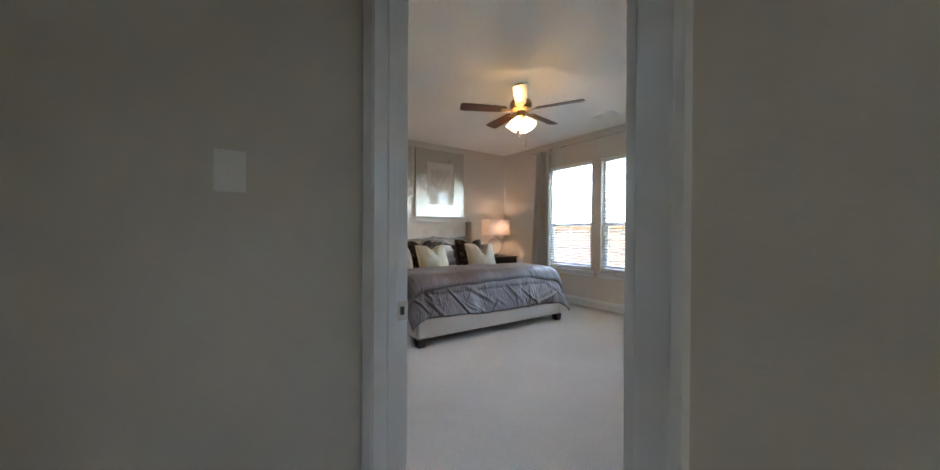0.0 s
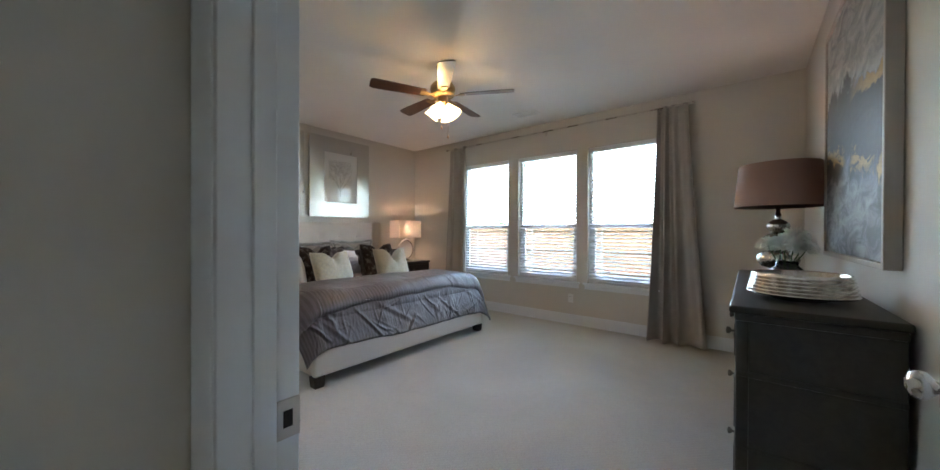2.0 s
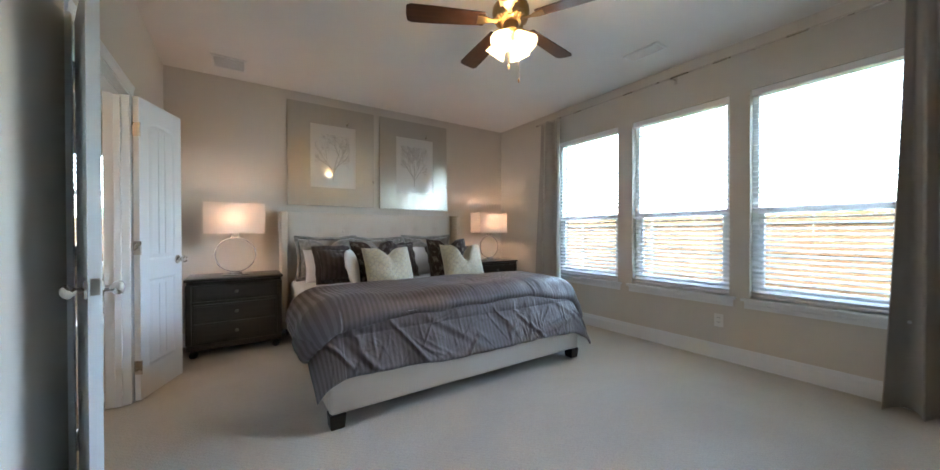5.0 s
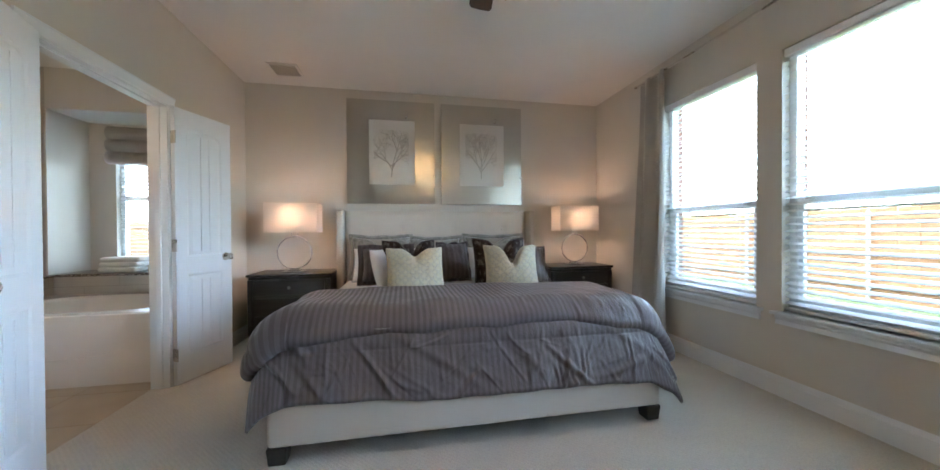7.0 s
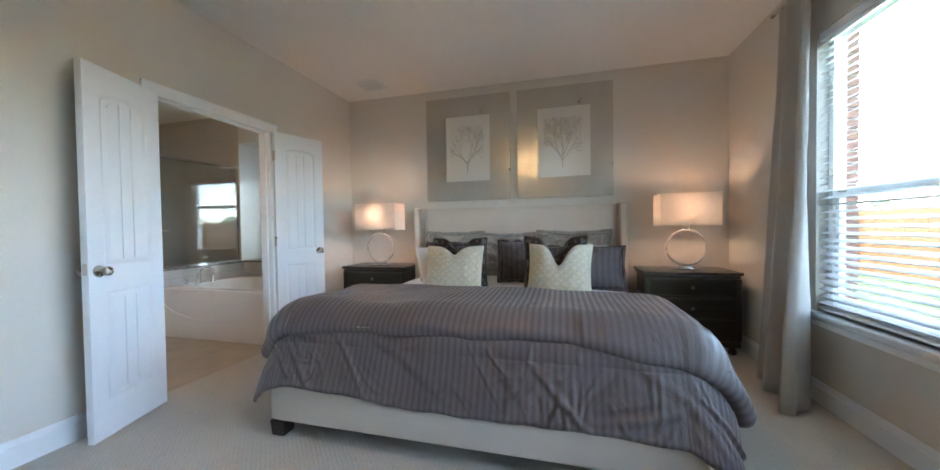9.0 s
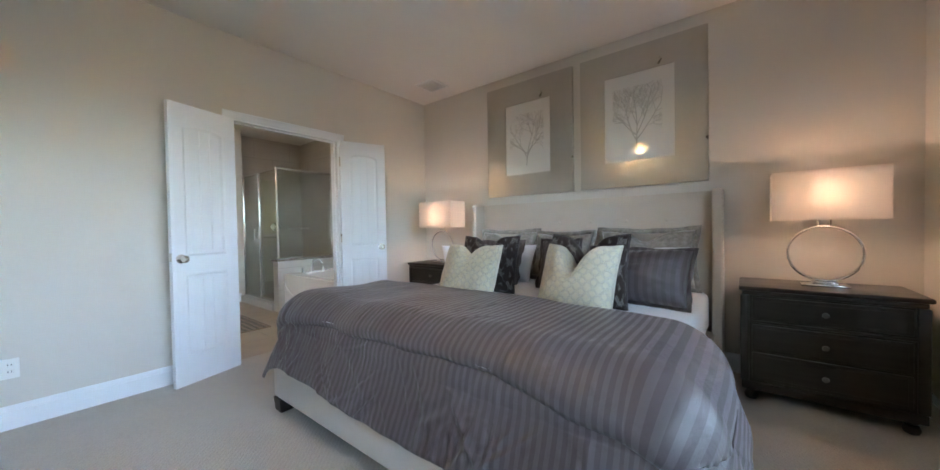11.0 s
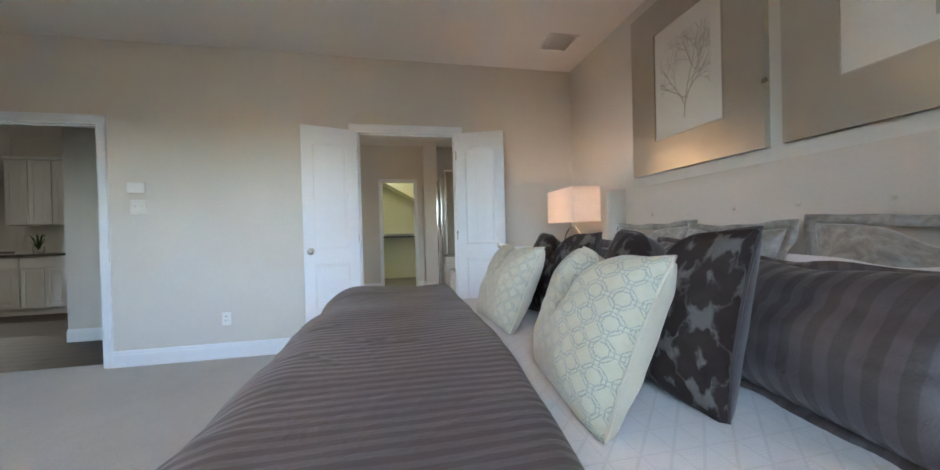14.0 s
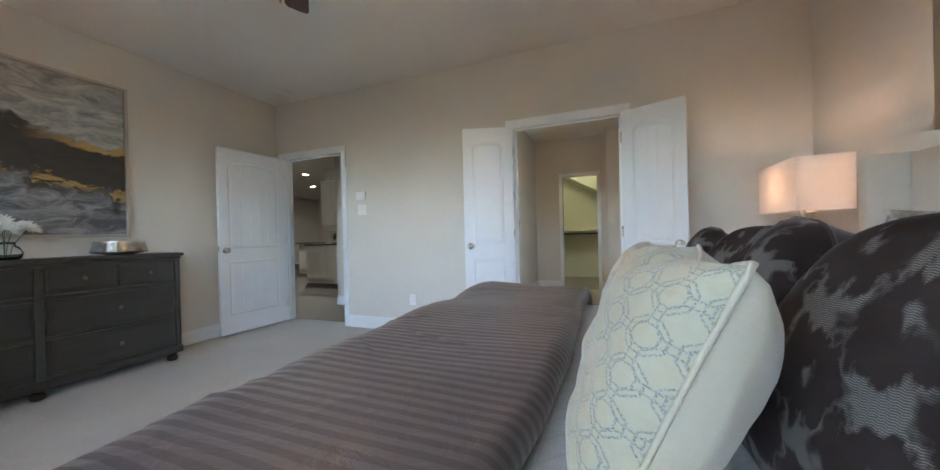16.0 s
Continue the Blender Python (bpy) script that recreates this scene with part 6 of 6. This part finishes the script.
part("tub_shell", tub_shell(), TUBG, tub, "", 35)
part("apron_panel", prism([(0.10, 0.07), (TW - 0.10, 0.07), (TW - 0.08, 0.12)] + [(TW / 2 + (TW / 2 - 0.08) * math.cos(a), 0.40 - 0.20 * math.sin(a)) for a in [math.pi * k / 18 for k in range(19)]] + [(0.08, 0.12)], "y", -0.008, 0.004), TUBG, tub, "curved apron panel", 35)
fc = thing("tub_faucet", (-0.80, 4.76, TH), 0, "chrome gooseneck tub filler with side handles", "faucet")
part("spout", tube([(0, 0, 0), (0, 0, 0.10), (0.02, 0.01, 0.15), (0.07, 0.03, 0.175), (0.13, 0.06, 0.165), (0.16, 0.07, 0.135)], [0.02, 0.016, 0.015, 0.015, 0.014, 0.014], 14), CHROME, fc, "", 1)
for dx, dy in ((-0.02, -0.13), (0.02, 0.15)):
    part("handle", lathe([(0.024, 0), (0.02, 0.02), (0.012, 0.03), (0.012, 0.055), (0.026, 0.06), (0.026, 0.072), (0.0, 0.075)], 18), CHROME, fc, "", 40, pose(dx, dy, 0))


def shower_glass():
    n = Nodes("clear_shower_glass")
    out = n.nt.nodes["Material Output"]
    tr = n.node("ShaderNodeBsdfTransparent")
    tr.inputs[0].default_value = (0.93, 0.95, 0.94, 1)
    gl = n.node("ShaderNodeBsdfGlossy")
    gl.inputs["Roughness"].default_value = 0.01
    lw = n.node("ShaderNodeLayerWeight")
    gloss = n.math("ADD", n.math("MULTIPLY", n.math("POWER", lw.outputs["Facing"], 4.0), 0.6), 0.05)
    mx = n.node("ShaderNodeMixShader")
    n.link(gloss, mx.inputs[0])
    n.link(tr.outputs[0], mx.inputs[1])
    n.link(gl.outputs[0], mx.inputs[2])
    n.link(mx.outputs[0], out.inputs[0])
    return n.mat


SGLASS = shower_glass()
sc = thing("shower_enclosure", (-1.03, 4.40, 0), 0, "frameless-look glass shower enclosure with chrome rails", "shower enclosure")
_sp1 = part("side_pane", box(-0.004, 0.012, 0.73, 0.004, 1.09, 1.98), SGLASS, sc)
_sp2 = part("door_pane", box(-1.22, -0.004, 0.11, -0.012, 0.004, 1.98), SGLASS, sc)
_sp1.visible_shadow = _sp2.visible_shadow = False
for r in ((-0.014, -0.014, 1.98, 0.014, 1.098, 2.01), (-1.236, -0.014, 1.98, -0.014, 0.014, 2.01), (-0.012, -0.012, 0.728, 0.012, 0.012, 1.98), (-1.24, -0.012, 0.10, -1.218, 0.012, 1.98), (-0.62, -0.009, 0.11, -0.60, 0.009, 1.98), (-0.01, 1.08, 0.728, 0.01, 1.098, 1.98), (-0.012, 0.012, 0.727, 0.012, 1.08, 0.742)):
    part("rail", box(*r, 0.002), CHROME, sc, "chrome frame rail")
part("door_pull", boxes((-0.70, -0.045, 1.0, -0.685, -0.03, 1.16), (-0.70, -0.032, 1.01, -0.688, -0.004, 1.022), (-0.70, -0.032, 1.138, -0.688, -0.004, 1.15), bevel=0.002), CHROME, sc, "chrome door pull")
structure("trim", box(-2.27, 4.33, 0, -1.10, 4.45, 0.10, 0.004), WTILE, "tiled shower kerb", "trim")
sv = thing("shower_fixture", (BX, 5.02, 1.2), 0, "chrome shower valve and shower head on the tile", "shower fixture")
part("escutcheon", lathe([(0.085, 0), (0.083, 0.008), (0.03, 0.014), (0.028, 0.05), (0.0, 0.052)], 28), CHROME, sv, "", 40, pose(0, 0, 0, 0, 90, 0))
part("lever", box(0.035, -0.008, -0.085, 0.05, 0.008, 0.0, 0.003), CHROME, sv)
part("shower_arm", tube([(0, 0, 0.85), (0.08, 0, 0.88), (0.16, 0, 0.84)], 0.01, 10), CHROME, sv, "", 1)
part("shower_head", lathe([(0.012, 0.03), (0.02, 0.01), (0.055, -0.01), (0.055, -0.02), (0.0, -0.022)], 24), CHROME, sv, "", 40, pose(0.17, 0, 0.83, 0, -25, 0))
cs = thing("shower_shelf", (BX, BN, 1.15), 0, "small corner shelf in the shower", "shelf")
part("shelf", prism([(0, 0), (0.26, 0), (0.0, -0.26)], "z", 0, 0.02), TUBG, cs)

bw = thing("window_4", ((BWX0 + BWX1) / 2, ALC, BWZ0), 0, "white vinyl bathroom window behind blinds", "window", "", "structure")
hwb, hhb = (BWX1 - BWX0) / 2, BWZ1 - BWZ0
_f = bmesh.new()
for r in ((-hwb, 0.06, 0, -hwb + 0.045, 0.12, hhb), (hwb - 0.045, 0.06, 0, hwb, 0.12, hhb), (-hwb, 0.06, 0, hwb, 0.12, 0.045), (-hwb, 0.06, hhb - 0.045, hwb, 0.12, hhb), (-hwb, 0.065, hhb / 2 - 0.02, hwb, 0.11, hhb / 2 + 0.02)):
    add_box(_f, *r, bevel=0.003)
part("window_frame", _f, VINYL, bw)
p = part("pane", box(-hwb + 0.04, 0.088, 0.04, hwb - 0.04, 0.092, hhb - 0.04), GLASS, bw)
p.visible_shadow = False
bb = thing("window_blind", ((BWX0 + BWX1) / 2, ALC + 0.03, BWZ0), 0, "white slatted bathroom blind with open slats", "window blind")
_sm = mesh_of("slat", prism([(-0.025, -0.0012), (0, 0.0012), (0.025, -0.0012), (0.025, 0.001), (0, 0.0034), (-0.025, 0.001)], "x", -hwb + 0.008, hwb - 0.008), SLAT)
z = 0.05
while z < hhb - 0.05:
    s = new("slat", _sm)
    s.parent = bb
    s.matrix_basis = pose(0, 0, z, -6, 0, 0)
    z += 0.0435
part("bottom_rail", box(-hwb + 0.008, -0.024, 0.004, hwb - 0.008, 0.024, 0.024, 0.003), SLAT, bb)
rs = thing("roman_shade", ((BWX0 + BWX1) / 2 + 0.0, ALC - 0.01, 1.90), 0, "grey fabric roman shade gathered above the bathroom window", "roman shade")


def roman(u, v):
    z = 0.42 * v
    k = abs(math.sin(math.pi * 3.0 * v))
    return Vector((-hwb - 0.06 + (2 * hwb + 0.12) * u, -0.02 - 0.05 * k ** 0.7 * (1 - 0.3 * v), z - 0.012 * math.sin(math.pi * u)))


_ro = part("shade", grid(roman, 20, 48), CURTAIN, rs, "", 1)
_so = _ro.modifiers.new("thick", "SOLIDIFY")
_so.thickness = 0.004
TERRY = cloth("white_terry", (0.78, 0.77, 0.76), 0.95, 700, 0.04, 0.5, 0.6, crumple=20)
for k in range(3):
    tw = thing("folded_towel", (-0.47 + 0.01 * k, 5.66, 0.726 + 0.052 * k), 3 * k - 2, "folded white terry towel stacked on the granite ledge", "towel", "stack of towels")
    bm = box(-0.17, -0.10, 0, 0.17, 0.10, 0.051, 0.022, 4)
    part("fold", bm, TERRY, tw, "", 40)


def rug_material():
    n = Nodes("brown_lattice_rug")
    v = n.coords((1, 1, 1), "Object", (0, 0, 45))
    ck = n.node("ShaderNodeTexChecker")
    ck.inputs["Scale"].default_value = 22
    n.link(v, ck.inputs["Vector"])
    col = n.mix(ck.outputs["Fac"], (0.045, 0.032, 0.022), (0.26, 0.21, 0.16))
    return n.set(col, 0.95, 0.0, n.bump(n.noise(n.coords(), 260, 3), 0.6, 0.003), Sheen_Weight=0.3)


rg = thing("bath_rug", (-0.70, 3.72, 0), 0, "brown and beige lattice bath rug on the tile", "rug")
part("pile", box(-0.45, -0.26, 0, 0.45, 0.26, 0.014, 0.006, 2), rug_material(), rg)
for k in range(3):
    pf = thing("framed_picture", (-1.0, BS + 0.001, 0.92 + 0.44 * k), 180, "small framed picture on the bathroom wall", "framed picture", "bathroom pictures")
    fr = bmesh.new()
    for r in ((-0.17, -0.022, 0, -0.145, 0, 0.38), (0.145, -0.022, 0, 0.17, 0, 0.38), (-0.145, -0.022, 0, 0.145, 0, 0.025), (-0.145, -0.022, 0.355, 0.145, 0, 0.38)):
        add_box(fr, *r, bevel=0.002)
    part("frame", fr, NICKEL, pf)
    part("print", box(-0.145, -0.012, 0.025, 0.145, -0.002, 0.355), PAPER, pf)
vent((-1.4, 3.6), 0.12, 0.12, "square white vent in the bathroom ceiling")
vl = thing("vanity_light", (-0.2, BS, 2.05), 0, "nickel bar light with warm glass globes over the vanity wall", "wall light")
part("bar", box(-0.36, 0, -0.03, 0.36, 0.03, 0.03, 0.006, 2), NICKEL, vl)
for x in (-0.25, 0, 0.25):
    part("globe", lathe([(0.02, 0.05), (0.05, 0.03), (0.06, 0.0), (0.05, -0.04), (0.02, -0.06), (0.0, -0.062)], 20), glow_material("lit_globe", (1.0, 0.62, 0.34), 0.3), vl, "", 1, pose(x, 0.09, 0))
lamp("vanity_glow", "POINT", pose(-0.2, BS + 0.22, 2.0), 0.2, (1.0, 0.6, 0.33), radius=0.12)

# ---- closet behind the bathroom ----
CLW = wall_paint("pale_closet_paint", (0.62, 0.60, 0.46))
CX = -4.3
structure("wall_closet_west", box(CX - 0.1, 2.5, 0, CX, 4.9, H), CLW, "pale closet back wall", "wall")
structure("wall_closet_north", box(CX, 4.8, 0, BX - 0.12, 4.9, H), CLW, "pale closet side wall", "wall")
structure("wall_closet_south", box(CX, 2.5, 0, BX - 0.12, 2.6, H), CLW, "pale closet side wall", "wall")
structure("wall_closet_east", boxes((BX - 0.13, 2.6, 0, BX - 0.122, 3.388, H), (BX - 0.13, 3.992, 0, BX - 0.122, 4.8, H), (BX - 0.13, 3.388, 2.052, BX - 0.122, 3.992, H)), CLW, "pale closet wall beside the doorway", "wall")
structure("ceiling_closet", box(CX, 2.6, H, BX - 0.12, 4.8, H + 0.1), CLW, "pale closet ceiling", "ceiling")
structure("ceiling_closet_slope", prism([(2.75, 2.56), (4.799, 1.42), (4.799, 2.749), (2.75, 2.749)], "x", CX + 0.002, -3.7), CLW, "sloped closet ceiling under the stair", "ceiling")
sh = thing("closet_shelf", (CX, 2.6, 1.05), 0, "white closet shelf with a dark hanging rod", "shelf")
part("shelf", box(0.002, 0.002, 0, 0.32, 2.198, 0.02), CABW, sh)
part("hanging_rod", tube([(0.28, 0.002, -0.06), (0.28, 2.198, -0.06)], 0.016, 12), plain("dark_bronze_rod", (0.03, 0.025, 0.02), 0.4, 0.8), sh, "dark bronze rod")
part("cleat", boxes((0.002, 0.002, -0.1, 0.02, 2.198, 0.0), (0.002, 0.002, -0.1, 0.32, 0.02, 0.0), (0.002, 2.18, -0.1, 0.32, 2.198, 0.0)), CABW, sh)
cl = thing("closet_light", (-3.0, 3.3, H), 0, "round glass closet ceiling light, lit", "ceiling light")
part("dome", lathe([(0.13, 0), (0.12, -0.04), (0.07, -0.075), (0.0, -0.085)], 28), glow_material("lit_closet_dome", (0.95, 0.95, 0.62), 0.2), cl, "", 1)
lamp("closet_glow", "POINT", pose(-3.0, 3.3, H - 0.2), 0.36, (0.98, 0.95, 0.78), radius=0.1)

# ---- outside ----


def lawn():
    n = Nodes("lawn")
    v = n.coords()
    g, b = n.noise(v, 30, 5), n.noise(v, 0.5, 3)
    col = n.mix(g, (0.035, 0.07, 0.015), (0.09, 0.14, 0.04))
    col = n.mix(n.math("MULTIPLY", b, 0.5), col, (0.10, 0.12, 0.045))
    return n.set(col, 0.9, 0.0, n.bump(n.noise(v, 90, 4), 0.8, 0.03))


GZ = -0.30
structure("ground", box(-400, -400, GZ - 0.1, 400, 400, GZ), lawn(), "mown green lawn behind the house", "ground")
FENCEW = wood("cedar_fence_board", (0.14, 0.062, 0.022), (0.22, 0.11, 0.045), 0.75, 1.0, "z", 0.0)
STEEL = plain("galvanised_post", (0.5, 0.52, 0.53), 0.45, 0.7)


def fence(name, at, turn, length):
    f = thing(name, at, turn, "six-foot cedar board fence with steel posts round the lawn", "fence", "garden fences")
    bm = bmesh.new()
    add_box(bm, -0.069, 0, 0.03, 0.069, 0.016, 1.83)
    pm = mesh_of("fence_board", bm, FENCEW)
    rnd = random.Random(5)
    for k in range(int(length / 0.142)):
        b = new("fence_board", pm)
        b.parent = f
        b.matrix_basis = pose(-length / 2 + (k + 0.5) * 0.142, rnd.uniform(0, 0.006), rnd.uniform(-0.012, 0.012), rnd.uniform(-0.4, 0.4), rnd.uniform(-0.3, 0.3), 0)
    for z in (0.3, 0.95, 1.6):
        part("fence_rail", box(-length / 2, -0.04, z, length / 2, -0.001, z + 0.085), FENCEW, f)
    px = mesh_of("fence_post", lathe([(0.03, 0), (0.03, 1.75), (0.034, 1.76), (0.0, 1.79)], 14), STEEL, 40)
    for k in range(int(length / 2.4) + 1):
        p = new("fence_post", px)
        p.parent = f
        p.matrix_basis = pose(-length / 2 + 0.4 + k * 2.4, -0.075, 0)
    return f


fence("fence", (11.3, 3.0, GZ), -90, 27.0)
fence("fence", (0.0, 14.0, GZ), 0, 22.6)

BRICKM = plain("red_brown_brick", (0.24, 0.125, 0.09), 0.85, vary=0.25, broad=30, grain=200, bump=0.5, depth=0.003)
MORTAR = plain("grey_mortar", (0.42, 0.40, 0.37), 0.95)
_rows = [(E + 0.125, S - 0.3, GZ, E + 0.215, N + 0.3, SILL - 0.03), (E + 0.125, S - 0.3, HEAD, E + 0.215, N + 0.3, H + 0.2)]
for a, b in zip(_edges[::2], _edges[1::2]):
    _rows.append((E + 0.125, a + 0.012 if a > S else a, SILL - 0.03, E + 0.215, b - 0.012 if b < N else b, HEAD))
structure("wall_brick_veneer", boxes(*_rows), MORTAR, "mortar bed of the outer brick wall", "wall")
veneer = bpy.data.objects["wall_brick_veneer"]
_bm1 = mesh_of("brick", box(-0.045, -0.006, -0.0285, 0.047, 0.007, 0.0285, 0.002), BRICKM)
for y0, y1 in WIN:
    z = SILL
    while z < HEAD - 0.04:
        for yy in (y1 + 0.0055, y0 - 0.0055):
            b = new("brick", _bm1)
            b.parent = veneer
            b.matrix_basis = pose(E + 0.17, yy, z + 0.03, 0, 0, 180 if yy < y1 - 0.1 else 0)
        z += 0.067
# Roof and end walls are out of view, added to close off the sky.
structure("roof_eave", boxes((E + 0.1, S - 0.6, H + 0.2, E + 0.62, N + 0.6, H + 0.28), (-8.2, -8.2, H + 0.13, E + 0.3, N + 0.8, H + 0.30)), plain("white_soffit", (0.7, 0.7, 0.68), 0.6), "unseen eave and roof deck added over the house", "roof")
structure("wall_outer", boxes((W - T - 0.002, N + 0.121, GZ, E + 0.12, N + 0.2, H), (W + 0.001, S - 0.2, GZ, E + 0.12, S - 0.121, H)), BRICKM, "outer brick walls of the house", "wall")


def far_trees():
    rnd = random.Random(9)
    bm = bmesh.new()
    for k in range(90):
        ang = rnd.uniform(-20, 120)
        d = rnd.uniform(95, 140)
        cx, cy = 5 + d * math.cos(radians(ang)), 3 + d * math.sin(radians(ang))
        hgt, wid = rnd.uniform(3.0, 6.5), rnd.uniform(3, 6)
        for q in range(70):
            a, e, r = rnd.uniform(0, 6.283), rnd.uniform(0, 1), rnd.uniform(0.3, 1) ** 0.5
            c = Vector((cx + wid * r * math.cos(a) * math.sin(math.pi * (0.15 + 0.8 * e)), cy + wid * r * math.sin(a) * math.sin(math.pi * (0.15 + 0.8 * e)), GZ + hgt * (0.12 + 0.88 * e)))
            u = Vector((rnd.uniform(-1, 1), rnd.uniform(-1, 1), rnd.uniform(-1, 1))).normalized() * rnd.uniform(0.5, 1.1)
            w = u.orthogonal().normalized() * rnd.uniform(0.4, 0.9)
            vs = [bm.verts.new(c + p) for p in (-u - w * 0.6, u * 0.8 - w, u + w * 0.7, -u * 0.7 + w)]
            bm.faces.new(vs)
    return bm


tagged(part("far_trees", far_trees(), plain("distant_foliage", (0.09, 0.13, 0.06), 0.9, vary=0.3, broad=0.3)), "distant line of green trees beyond the fences", "trees", "", "stuff")
